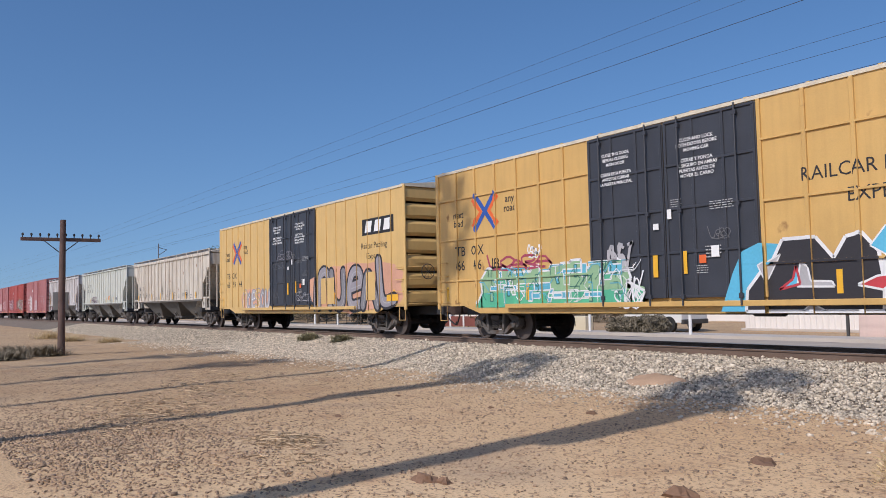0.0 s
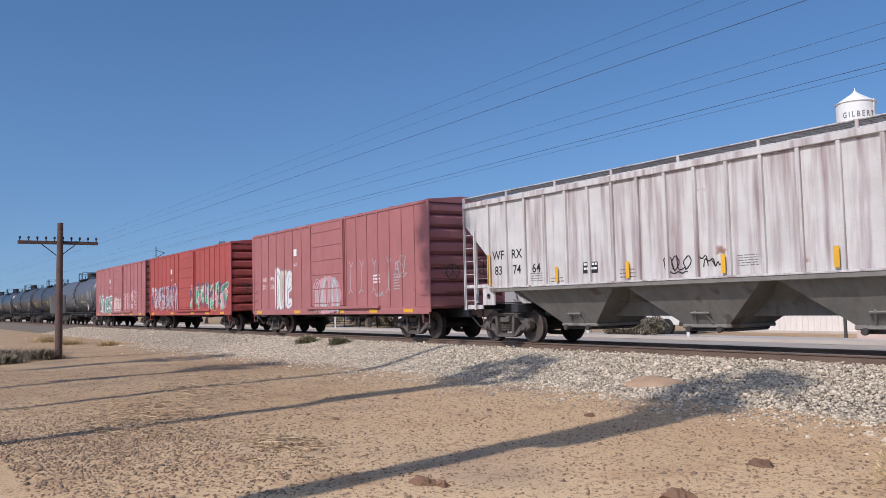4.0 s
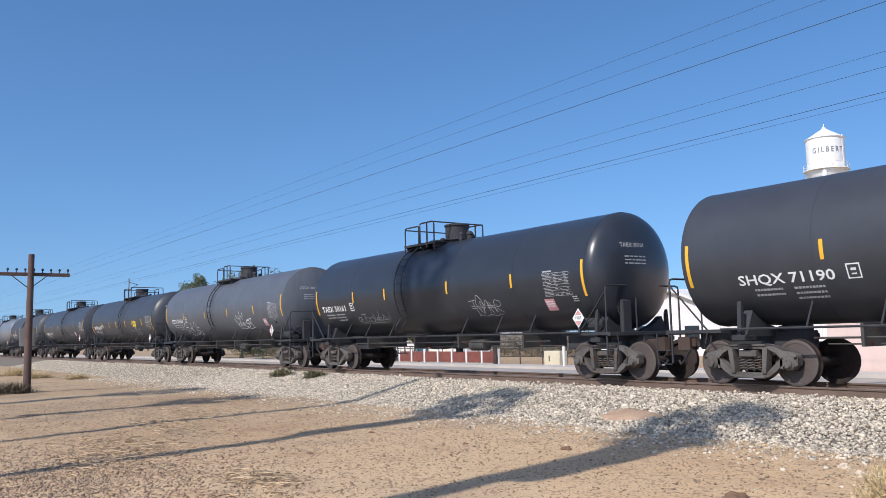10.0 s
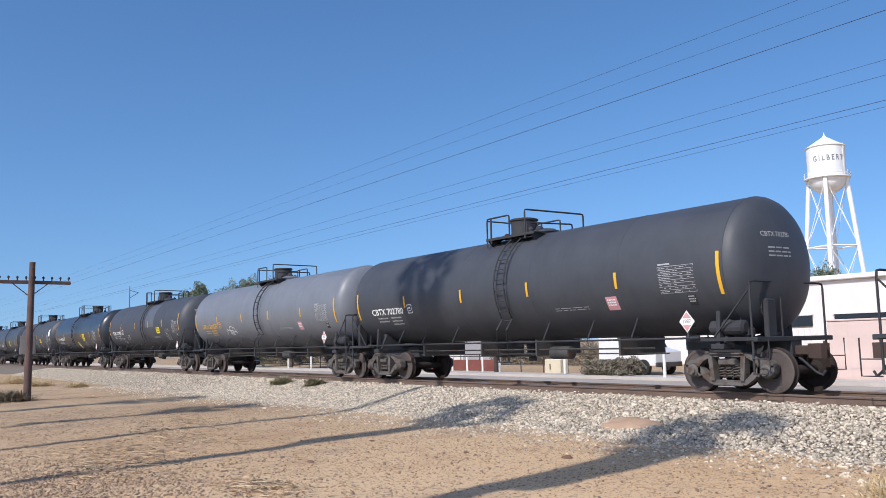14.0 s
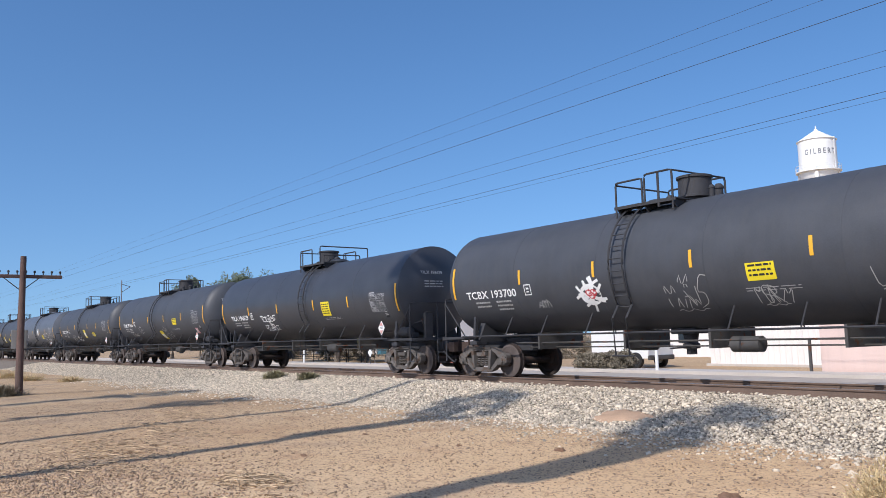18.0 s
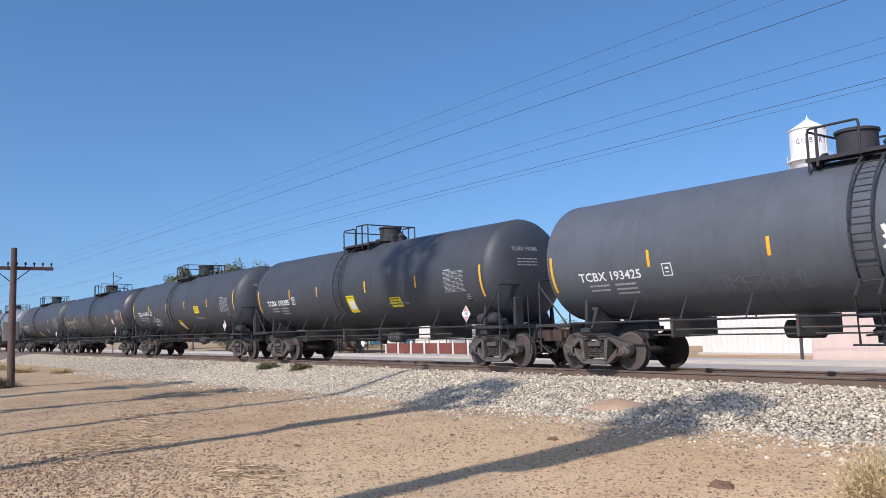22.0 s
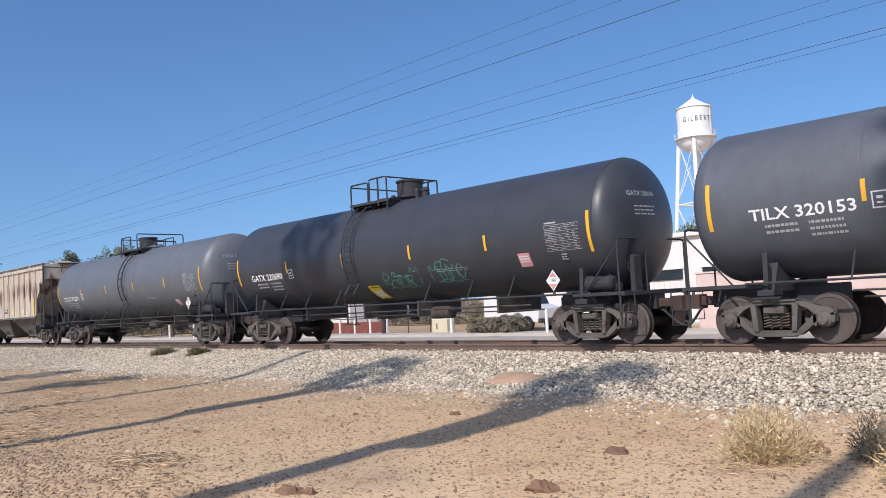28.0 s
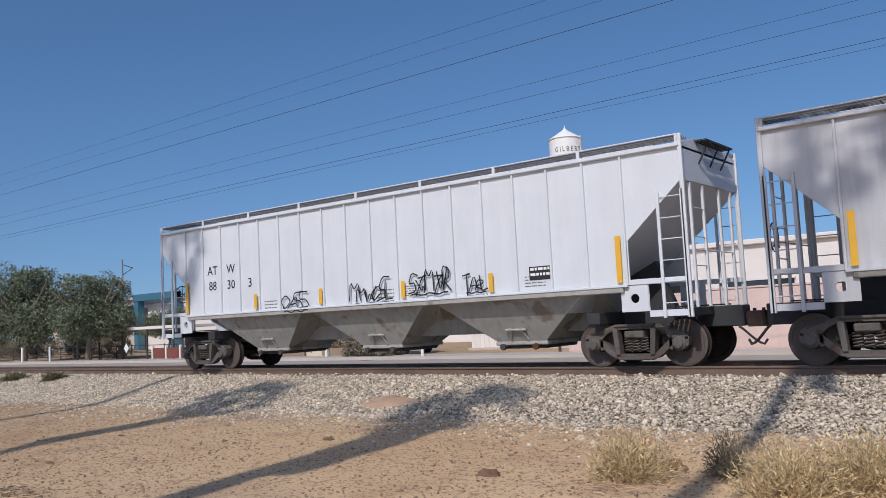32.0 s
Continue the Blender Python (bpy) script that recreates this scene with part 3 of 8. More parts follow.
def geo_platform(s, x0, x1):
    """One side's tread plate with its turned-down edge and brackets."""
    g = Geo()
    top = TANK_Z + TANK_R
    g.box(x0, x1, *sorted((s * 0.5, s * 1.0)), top - 0.06, top - 0.03)
    g.box(x0, x1, *sorted((s * 0.985, s * 1.01)), top - 0.1, top - 0.028)
    for x in (x0 + 0.1, (x0 + x1) / 2, x1 - 0.1):
        g.prism([(s * 0.5, top - 0.06), (s * 0.98, top - 0.06), (s * 0.98, top - 0.12), (s * 0.8, top - 0.3)], x - 0.02, x + 0.02, "x")
    return g


def bent(pts, r=0.08):
    """A pipe's line with its corners rounded."""
    P = [Vector(p) for p in pts]
    out = [P[0]]
    for a, b, c in zip(P, P[1:], P[2:]):
        p, q = b + (a - b).normalized() * r, b + (c - b).normalized() * r
        out += [p, p.lerp(b, 0.6).lerp(q.lerp(b, 0.6), 0.5).lerp(b, 0.15), q]
    return out + [P[-1]]


# where the guards, the platform and the pot stand from the middle of the ladder, for the two makes of tank car
LOW_RAIL = {"A": (-1.2, -0.2), "B": (-0.43, 0.38)}
TALL_RAIL = {"A": (0.47, 0.75), "B": (0.45, 1.25)}
POT_AT = {"A": -0.75, "B": 1.08}


def geo_low_guard(kind, side):
    g = Geo()
    g.smooth = True
    a, b = LOW_RAIL[kind]
    top, y = TANK_Z + TANK_R, -1.0 * side
    return g.tube(bent([(a, y, top - 0.3), (a, y, top + 0.55), (b, y, top + 0.55), (b, y, top - 0.05)]), 0.025, 6)


def geo_tall_guard(kind, side):
    g = Geo()
    g.smooth = True
    a, b = TALL_RAIL[kind]
    top, y = TANK_Z + TANK_R, -1.0 * side
    if kind == "A":
        # one post on the near edge, bent over to the far edge
        return g.tube(bent([(a, -1.0, top - 0.2), (a, -1.0, top + 0.62), (b, 1.0, top + 0.58), (b, 1.0, top - 0.3)]), 0.026, 6) if side > 0 else g.tube(bent([(a - 0.25, -0.7, top), (a - 0.25, -0.7, top + 0.3), (b - 0.2, 0.75, top + 0.3), (b - 0.2, 0.75, top - 0.1)]), 0.024, 6)
    return g.tube(bent([(a, y, top - 0.05), (a, y, top + 0.62), (b, y, top + 0.62), (b, y, top - 0.3)], 0.1), 0.026, 6)


def geo_guard_post(kind, side):
    top, y = TANK_Z + TANK_R, -1.0 * side
    a, b = TALL_RAIL[kind]
    x = (a + b) / 2 if kind == "B" else LOW_RAIL[kind][0] + 0.18
    return Geo().box(x - 0.028, x + 0.028, y - 0.012, y + 0.012, top - 0.2, top + (0.61 if kind == "B" else 0.54))


def geo_cross_guard(x, hz):
    top = TANK_Z + TANK_R
    return Geo().tube([(x, -1.0, top + hz), (x, 1.0, top + hz)], 0.022, 6)


def geo_saddle():
    """Bolster web under the tank with its curved cradle and side stays."""
    g = Geo()
    pts = [(-1.25, 1.0), (1.25, 1.0)]
    for k in range(13):
        a = radians(-50 - 80 * k / 12)
        pts.append((1.545 * math.cos(a), TANK_Z + 1.545 * math.sin(a)))
    g.prism(pts, -0.1, 0.1, "x")
    for s in (-1, 1):
        g.box(-0.16, 0.16, *sorted((s * 1.0, s * 1.4)), 0.92, 1.03, 0.012)
        g.prism([(s * 1.36, 1.03), (s * 1.2, 1.03), (s * 1.25, 1.62), (s * 1.3, 1.72)], -0.045, 0.045, "x")
    return g


def geo_sill(s):
    """Stub sill with draft gear pocket and end platform beams."""
    g = Geo()
    x0, x1 = sorted((s * 5.6, s * 8.25))
    g.box(x0, x1, -0.2, 0.2, 0.72, 1.1, 0.02)
    for y in (-1.36, 1.36):
        a, b = sorted((s * 6.6, s * 8.25))
        g.box(a, b, y - 0.035, y + 0.035, 1.08, 1.16, 0.008)
    a, b = sorted((s * 8.17, s * 8.26))
    g.box(a, b, -1.4, 1.4, 1.06, 1.16, 0.01)
    return g


def geo_end_rail(s):
    """One hoop of pipe across the end platform."""
    g = Geo()
    g.smooth = True
    x = s * 8.12
    return g.tube(bent([(x, -1.36, 0.45), (x, -1.36, 2.3), (x, 1.36, 2.3), (x, 1.36, 0.45)], 0.13), 0.024, 6)


def geo_end_brace(s, side):
    x, y = s * 8.12, -1.36 * side
    return Geo().tube([(x, y, 2.15), (s * 7.2, y * 0.99, 1.16)] if side > 0 else [(x, -0.28, 1.1), (x, -0.28, 2.3)], 0.02, 5)


def geo_end_step(s, side):
    g = Geo()
    y = -1.4 * side
    g.tube([(s * 8.5, y, 1.1), (s * 8.5, y, 0.42), (s * 8.12, y, 0.42)], 0.016, 5)
    g.add(*rung_data(s * 8.12, s * 8.5, y, (0.72,)))
    return g


def rung_data(x0, x1, y, zs):
    g = rungs(x0, x1, y, zs)
    return g.v, g.f


def geo_walk_rail(side):
    """The long safety rail under the tank and its hangers."""
    g = Geo()
    y = -1.44 * side
    g.tube([(-6.9, y, 1.16), (6.9, y, 1.16)], 0.026, 6)
    for x in (-5.0, -3.6, -2.0, 2.0, 3.6, 5.0):
        g.tube([(x, y, 1.16), (x, -1.16 * side, 1.66)], 0.018, 5)
    return g


def geo_outlet():
    g = Geo()
    g.smooth = True
    g.lathe([(0.62, 0.12), (0.75, 0.12), (0.76, 0.2), (0.86, 0.2), (0.9, 0.15), (1.3, 0.22)], "z", 14)
    g.box(-0.35, 0.35, -0.3, 0.3, 1.1, 1.24, 0.02)
    g.tube([(0.1, 0, 0.8), (0.1, -0.9, 0.78)], 0.02, 5)
    return g


def geo_brake_gear():
    g = Geo()
    g.smooth = True
    g.lathe([(1.6, 0.13), (1.62, 0.17), (2.3, 0.17), (2.32, 0.13)], "x", 14, (0, -0.7, 0.86))
    g.lathe([(-2.3, 0.16), (-2.27, 0.2), (-1.5, 0.2), (-1.47, 0.16)], "x", 14, (0, 0.55, 0.9))
    g.tube([(-5.2, -0.35, 0.82), (5.2, -0.35, 0.82)], 0.018, 5)
    g.tube([(-5.2, -0.85, 0.95), (5.2, -0.85, 0.95)], 0.022, 5)
    for x in (-4.2, -1.2, 1.2, 4.2):
        g.box(x - 0.03, x + 0.03, -0.95, 0.7, 0.78, 1.22)
    return g


STRIPES = {"A": (-4.7, -1.65, 1.3, 4.45), "B": (-4.7, -1.7, 1.2, 4.0), "C": (-4.3, -2.1, 1.4, 4.4)}


def fit_text(text, x0, x1, z, size, bold=0.005):
    """A line of text stretched between two places, in the x-z plane."""
    vs, fs = words(text, size, bold)
    lo, hi = min(v[0] for v in vs), max(v[0] for v in vs)
    k = (x1 - x0) / (hi - lo)
    return Geo().add([(x0 + (a - lo) * k, 0, z + c) for a, _, c in vs], fs)


def geo_table(x, z, w, h, rng):
    """The ruled test record: thin grid lines, a title line over it and rows of small print in its cells."""
    g = Geo()
    x0, z0 = x - w / 2, z - h / 2
    cols = (0.0, 0.41, 0.6, 0.8, 1.0)

    def rect(a, b, c, d, y=0.0):
        g.add([(a, y, c), (b, y, c), (b, y, d), (a, y, d)], [(0, 1, 2, 3)])
    for r in range(9):
        zz = z0 + h * r / 8
        rect(x0, x0 + w, zz - 0.005, zz + 0.005)
        if r < 8:
            for c0, c1 in zip(cols, cols[1:]):
                a, e = x0 + w * c0 + 0.025, x0 + w * c1 - rng.uniform(0.03, 0.1)
                while a < e - 0.02:
                    b = min(e, a + rng.uniform(0.03, 0.09))
                    if rng.random() < 0.75:
                        rect(a, b, zz + 0.028, zz + h / 8 - 0.028)
                    a = b + 0.014
    for c in cols:
        rect(x0 + w * c - 0.006, x0 + w * c + 0.006, z0, z0 + h, -0.001)
    rect(x0 + 0.02, x0 + w * 0.36, z0 + h + 0.035, z0 + h + 0.07)
    return g


def tank_car(label, mat, mark="", number="", ink=None, seed=0, dished=False, kind="A", lad=0.3, stripes=None, zs=2.55, end_z=2.5, mark_at=(-6.8, -4.85, 2.26), cls=-4.45,
             test=(6.2, 2.45), pink=None, diam=(5.85, 1.4), plate=None, tilt=None, pot=None, trucks=(-6.65, 7.15)):
    rng = random.Random(seed)
    car = thing("tank_car", label, "tank car", group="train")
    e = TANK_H - 7.6
    part("tank", lambda: geo_shell(dished), mat, car, "", None, ("shell", dished))
    for k, f in enumerate((-1, -0.62, -0.21, 0.21, 0.62, 1)):
        part("weld_seam", lambda: geo_weld(f * TANK_H), mat, car, "", None, ("weld", k))
    px = lad + (POT_AT[kind] if pot is None else pot)
    part("manway", geo_dome, mat, car, "bolted round manway lid", (px + (0.95 if kind == "A" else -0.95), 0, -0.06), "dome")
    part("valve_housing", geo_housing, M_under, car, "dark round valve housing", (px, 0.05, 0), "housing")
    part("valve_group", geo_valve, M_under, car, "", (px, 0, 0), "valves")
    lo, hi = LOW_RAIL[kind][0] - 0.06, TALL_RAIL[kind][1] + 0.08
    at = (lad, 0, 0)
    for s in (1, -1):
        part("platform", lambda: geo_platform(-s, lo, hi), M_under, car, "", at, ("platform", s, kind))
        part("guard_rail", lambda: geo_low_guard(kind, s), M_under, car, "", at, ("guard", s, kind))
        part("guard_rail", lambda: geo_tall_guard(kind, s), M_under, car, "", at, ("tall", s, kind))
        part("guard_post", lambda: geo_guard_post(kind, s), M_under, car, "", at, ("gpost", s, kind))
        part("side_rail", lambda: geo_walk_rail(s), M_under, car, "", None, ("walk", s))
    for x in (-0.21, 0.21):
        part("ladder_rail", lambda: geo_ladder_rail(x, 1), M_under, car, "", at, ("lr", x))
    part("ladder_foot", lambda: Geo().tube([(-0.34, -1.5, 0.63), (0.34, -1.5, 0.63)], 0.02, 5), M_under, car, "", at, "lfoot")
    for k in range(11):
        a = radians(-36 + 10.4 * k)
        part("ladder_rung", lambda: geo_rung(-0.21, 0.21, a, 1), M_under, car, "", at, ("rung", k))
    part("guard_rail", lambda: geo_cross_guard(LOW_RAIL[kind][0], 0.5), M_under, car, "", at, ("cross", kind))
    if kind == "B":
        part("guard_rail", lambda: geo_cross_guard(TALL_RAIL[kind][1], 0.6), M_under, car, "", at, ("cross2", kind))
    for s in (-1, 1):
        far = (s * e, 0, 0)
        part("saddle", geo_saddle, M_under, car, "", (trucks[s > 0], 0, 0), "saddle")
        part("stub_sill", lambda: geo_sill(s), M_under, car, "", far, ("sill", s))
        for k in range(4):
            part("walkway_slat", lambda: Geo().box(-0.045, 0.045, -1.36, 1.36, 1.13, 1.155), M_under, car, "", (s * (7.7 + e + 0.135 * k), 0, 0), "ewalk")
        part("end_rail", lambda: geo_end_rail(s), M_under, car, "", far, ("erail", s))
        for sd in (-1, 1):
            part("end_brace", lambda: geo_end_brace(s, sd), M_under, car, "", far, ("ebrace", s, sd))
            part("end_step", lambda: geo_end_step(s, sd), M_under, car, "", far, ("estep", s, sd))
        add_truck(car, trucks[s > 0])
    add_couplers(car, 8.2 + e, TANK_E - 8.2, "t")
    part("outlet_valve", geo_outlet, M_under, car, "", None, "outlet")
    part("brake_gear", geo_brake_gear, M_steel, car, "", None, "brakegear")
    part("brake_wheel", geo_brake_wheel, M_steel, car, "", (8.0 + e, -0.55, 1.75), "bw")
    part("brake_stand", lambda: Geo().box(7.98, 8.1, -0.75, -0.42, 1.1, 1.95, 0.03).box(7.5, 7.85, -1.1, -0.8, 1.16, 1.36, 0.04).tube([(7.6, -0.95, 1.36), (7.6, -0.95, 1.6), (8.0, -0.7, 1.75)], 0.025, 6), M_under, car, "black brake stand on the end platform", (e, 0, 0), "bstand")
    part("air_reservoir", lambda: Geo().lathe([(7.0, 0.1), (7.04, 0.16), (7.8, 0.16), (7.84, 0.1)], "x", 14, (0, -1.12, 1.36)), M_under, car, "small round air tank over the truck", (e, 0, 0), "areservoir")
    # markings
    for x in stripes:
        part("reflective_stripe", lambda: geo_stripe(x, zs, 0.38, 0.08), M_stripe, car)
    for x in (-TANK_H + 0.1, TANK_H - 0.1):
        part("reflective_stripe", lambda: geo_stripe(x, end_z, 0.92, 0.085), M_stripe, car)
    ink = ink or M_white
    ml, mr, mz = mark_at
    part("reporting_mark", fit_text(mark + " " + number, ml, mr, mz, 0.3).warp(on_tank(0.006)), ink, car, "stencilled reporting mark")
    for q, rows in ((0.3, 2), (0.72, 3)):
        part("small_print", bars(ml + (mr - ml) * q, 0, mz - 0.24, 0.62, 0.12 * rows, rows, rng, fill=0.42, word=(0.04, 0.14), gap=0.03).warp(on_tank(0.006)), M_dull if ink is M_white else ink, car)
    g = Geo()
    for k, (a, b, c, d) in enumerate(((0, 0.26, 0, 0.025), (0, 0.26, 0.27, 0.295), (0, 0.025, 0.02, 0.28), (0.235, 0.26, 0.02, 0.28), (0.08, 0.18, 0.08, 0.11), (0.08, 0.18, 0.16, 0.21))):
        g.add([(cls - 0.13 + a, 0, mz - 0.1 + c), (cls - 0.13 + b, 0, mz - 0.1 + c), (cls - 0.13 + b, 0, mz - 0.1 + d), (cls - 0.13 + a, 0, mz - 0.1 + d)], [(0, 1, 2, 3)])
    part("class_box", g.warp(on_tank(0.006)), ink, car)
    g = Geo()
    vs, fs = words(mark + " " + number, 0.15, 0.002)
    # on the front head, facing along the track
    g.add([(head_x(-0.35 + a, 3.3 + c, dished) + 0.006, -0.35 + a, 3.3 + c) for a, _, c in vs], fs)
    part("end_mark", g, M_dull if ink is M_white else ink, car)
    g = bars(0, 0, 0, 0.7, 0.26, 3, rng, fill=0.35)
    part("small_print", g.warp(lambda x, y, z: (head_x(-0.3 + x, 3.0 + z, dished) + 0.006, -0.3 + x, 3.0 + z)), M_dull, car)
    tx, tz = test
    part("test_stencil", geo_table(tx, tz, 0.97, 0.6, rng).warp(on_tank(0.006)), M_test, car, "white stencilled test record panel")
    part("small_print", bars(3.0, 0, 1.95, 1.2, 0.12, 2, rng, fill=0.3).warp(on_tank(0.006)), M_dull, car)
    part("builder_plate", geo_panel(6.7, 1.95, 0.22, 0.26, 0.008), M_under, car)
    part("small_print", bars(6.7, 0, 2.03, 0.18, 0.18, 3, rng).warp(on_tank(0.01)), M_dull, car)
    if pink:
        part("notice_sheet", geo_panel(*pink, 0.36, 0.36), M_placard, car, "pink notice sheet with small print")
        part("small_print", bars(pink[0], 0, pink[1] + 0.08, 0.28, 0.2, 3, rng).warp(on_tank(0.008)), M_white, car)
    dx, dz = diam[0] + 0.5, diam[1] + 0.14
    part("hazard_placard", Geo().prism([(dx, dz - 0.24), (dx + 0.2, dz), (dx, dz + 0.24), (dx - 0.2, dz)], -1.44, -1.43), M_white, car, "red and white diamond hazard placard")
    for e in (-1, 1):
        part("placard_field", Geo().prism([(dx - 0.115, dz + e * 0.075), (dx + 0.115, dz + e * 0.075), (dx, dz + e * 0.205)][::e], -1.446, -1.44), M_placred, car)
    part("placard_number", flat_text(["1987"], dx, -1.447, dz, 0.115, stretch=0.95), M_print, car)
    part("placard_holder", Geo().box(dx - 0.03, dx + 0.03, -1.43, -1.41, 1.14, dz + 0.2).box(dx - 0.02, dx + 0.02, -1.43, -1.0, dz - 0.12, dz - 0.09), M_under, car)
    if plate:
        x, z, h = plate
        part("notice_plate", geo_panel(x, z, 0.64, h, 0.006), M_yplate, car, "yellow notice plate with small print")
        part("small_print", bars(x, 0, z + h * 0.3, 0.52, h * 0.8, 3 if h < 0.4 else 5, rng, fill=0.42).warp(on_tank(0.01)), M_inkblk, car)
    if tilt:
        x, z = tilt
        part("notice_plate", geo_panel(x, z, 0.52, 0.66, 0.006), M_yplate, car, "square yellow notice plate with a white field")
        part("small_print", bars(x, 0, z + 0.24, 0.44, 0.06, 1, rng, fill=0.6).warp(on_tank(0.01)), M_inkblk, car)
        part("notice_field", geo_panel(x + 0.03, z - 0.04, 0.34, 0.32, 0.009), M_white, car)
    return car


def head_x(y, z, dished):
    return TANK_H + head_depth(min(0.99, math.hypot(y, z - TANK_Z) / TANK_R), dished)


HOOKS = (((0, 0), (0.1, 1), (0.5, 0.6), (0.9, 1), (1, 0)), ((0.9, 0.9), (0.2, 1), (0, 0.5), (0.7, 0.45), (0.9, 0.1), (0.1, 0)), ((0, 1), (0.2, 0), (0.9, 0.1)), ((0, 0), (0.5, 1), (1, 0), (0.8, 0.4), (0.2, 0.35)),
         ((0.1, 0), (0.05, 1), (0.8, 0.9), (0.7, 0.5), (0.1, 0.5), (0.9, 0)), ((0.5, 0), (0, 0.5), (0.5, 1), (1, 0.5), (0.5, 0), (0.2, 0.2)), ((0, 0.9), (1, 1), (0.5, 0.95), (0.45, -0.2)), ((0, 1), (0.4, 0), (0.6, 0.6), (0.8, 0), (1.1, 1.2)))


def scribble(rng, x, z, w, h, n):
    """A hand-sprayed tag: n hooked and crossed strokes side by side, with a flourish below."""
    paths = []
    cell = w / n
    for i in range(n):
        base = rng.choice(HOOKS)
        lean, k = rng.uniform(-0.7, 0.9), rng.uniform(0.6, 1.3)
        p = [(x - w / 2 + cell * (i - 0.3 + 1.6 * px) + lean * pz * h * 0.4 + rng.uniform(-0.05, 0.05) * cell, z - h / 2 + h * k * pz + rng.uniform(-0.06, 0.06) * h) for px, pz in base]
        fine = []
        for (ax, az), (bx, bz) in zip(p, p[1:]):
            fine += [(ax * 0.8 + bx * 0.2, az * 0.8 + bz * 0.2), (ax * 0.2 + bx * 0.8, az * 0.2 + bz * 0.8)]
        paths.append([p[0]] + fine + [p[-1]])
    if n > 3:
        paths.append([(x - w * 0.45 + w * 0.9 * k / 8, z - h * 0.62 + 0.06 * h * math.sin(k * 1.9)) for k in range(9)])
    return paths


def tank_tag(car, seed, x, z, w, h, n, mat, width=0.035):
    rng = random.Random(seed)
    g = strokes(scribble(rng, x, z, w, h, n), width, 0)
    part("graffiti_tag", g.warp(on_tank(0.0075)), mat, car, "sprayed graffiti tag")


def splat(car, seed, x, z, r, mat, core=None):
    """A sprayed blob with curling arms."""
    rng = random.Random(seed)
    paths = []
    for k in range(13):
        a = 2 * math.pi * k / 13 + rng.uniform(-0.2, 0.2)
        L, c = r * rng.uniform(1.05, 1.4), rng.uniform(-0.9, 0.9)
        paths.append([(x + L * t / 6 * math.cos(a + c * t / 6), z + L * t / 6 * math.sin(a + c * t / 6)) for t in range(7)])
    disc = [(x + r * 0.95 * math.cos(2 * math.pi * k / 18), 0, z + r * 0.8 * math.sin(2 * math.pi * k / 18)) for k in range(18)]
    g = strokes(paths, r * 0.2, 0)
    g.add(disc, [tuple(range(18))])
    part("graffiti_tag", g.warp(on_tank(0.0075)), mat, car, "white sprayed blob with curling arms")
    if core is not None:
        g = Geo()
        for k in range(3):
            cx, cz, q = x + r * (-0.1 + 0.2 * k), z + r * (0.15 - 0.2 * (k % 2)), r * 0.32
            g.add([(cx + q * math.cos(2 * math.pi * j / 10), -0.0004 * k, cz + q * 0.8 * math.sin(2 * math.pi * j / 10)) for j in range(10)], [tuple(range(10))])
        part("graffiti_core", g.warp(on_tank(0.0085)), core, car, "red middle of the sprayed blob")


# ---- covered hopper cars ----
HOP_H, HOP_W, HOP_B, HOP_T = 8.25, 1.55, 1.6, 4.12
HOP_CUT, HOP_KINK, HOP_LOW = 1.17, 2.45, 3.52


def geo_hopper_side(s):
    """Flat side sheet; its lower corners are cut away along the end slopes."""
    y0, y1 = sorted((s * (HOP_W - 0.05), s * (HOP_W - 0.07)))
    poly = [(-HOP_H + HOP_CUT, HOP_B), (HOP_H - HOP_CUT, HOP_B), (HOP_H - HOP_CUT, HOP_KINK), (HOP_H, HOP_LOW), (HOP_H, HOP_T), (-HOP_H, HOP_T), (-HOP_H, HOP_LOW), (-HOP_H + HOP_CUT, HOP_KINK)]
    return Geo().prism(poly, y0, y1)


def geo_post(z0, z1, s, w=0.05, d=0.06):
    y0, y1 = sorted((s * (HOP_W - 0.05), s * (HOP_W - 0.05 + d)))
    return Geo().box(-w / 2, w / 2, y0, y1, z0, z1, 0.008)


def geo_plate(s, z0, z1, half):
    y0, y1 = sorted((s * (HOP_W - 0.05), s * (HOP_W + 0.03)))
    return Geo().box(-half, half, y0, y1, z0, z1, 0.012)


def geo_end_slope(s):
    """The end slope sheet, from the top of the end down to the body bottom."""
    x = lambda a: s * a
    g = Geo()
    w = HOP_W - 0.07
    a, b = (x(HOP_H - 0.02), HOP_LOW), (x(HOP_H - 2.6), HOP_B - 0.45)
    vs = [(a[0], -w, a[1]), (a[0], w, a[1]), (b[0], w, b[1]), (b[0], -w, b[1]), (a[0] - x(0.03), -w, a[1] - 0.03), (a[0] - x(0.03), w, a[1] - 0.03), (b[0] - x(0.03), w, b[1] - 0.03), (b[0] - x(0.03), -w, b[1] - 0.03)]
    g.add(vs, [(0, 1, 2, 3), (7, 6, 5, 4), (0, 4, 5, 1), (1, 5, 6, 2), (2, 6, 7, 3), (3, 7, 4, 0)])
    x0, x1 = sorted((x(HOP_H - 0.03), x(HOP_H)))
    g.box(x0, x1, -w, w, HOP_LOW - 0.03, HOP_T)
    return g


def geo_hopper_roof():
    prof = [(-HOP_W, HOP_T), (-HOP_W + 0.02, HOP_T + 0.06), (-0.7, HOP_T + 0.24), (0.7, HOP_T + 0.24), (HOP_W - 0.02, HOP_T + 0.06), (HOP_W, HOP_T), (HOP_W - 0.2, HOP_T - 0.04), (-HOP_W + 0.2, HOP_T - 0.04)]
    return Geo().prism(prof, -HOP_H, HOP_H, "x")


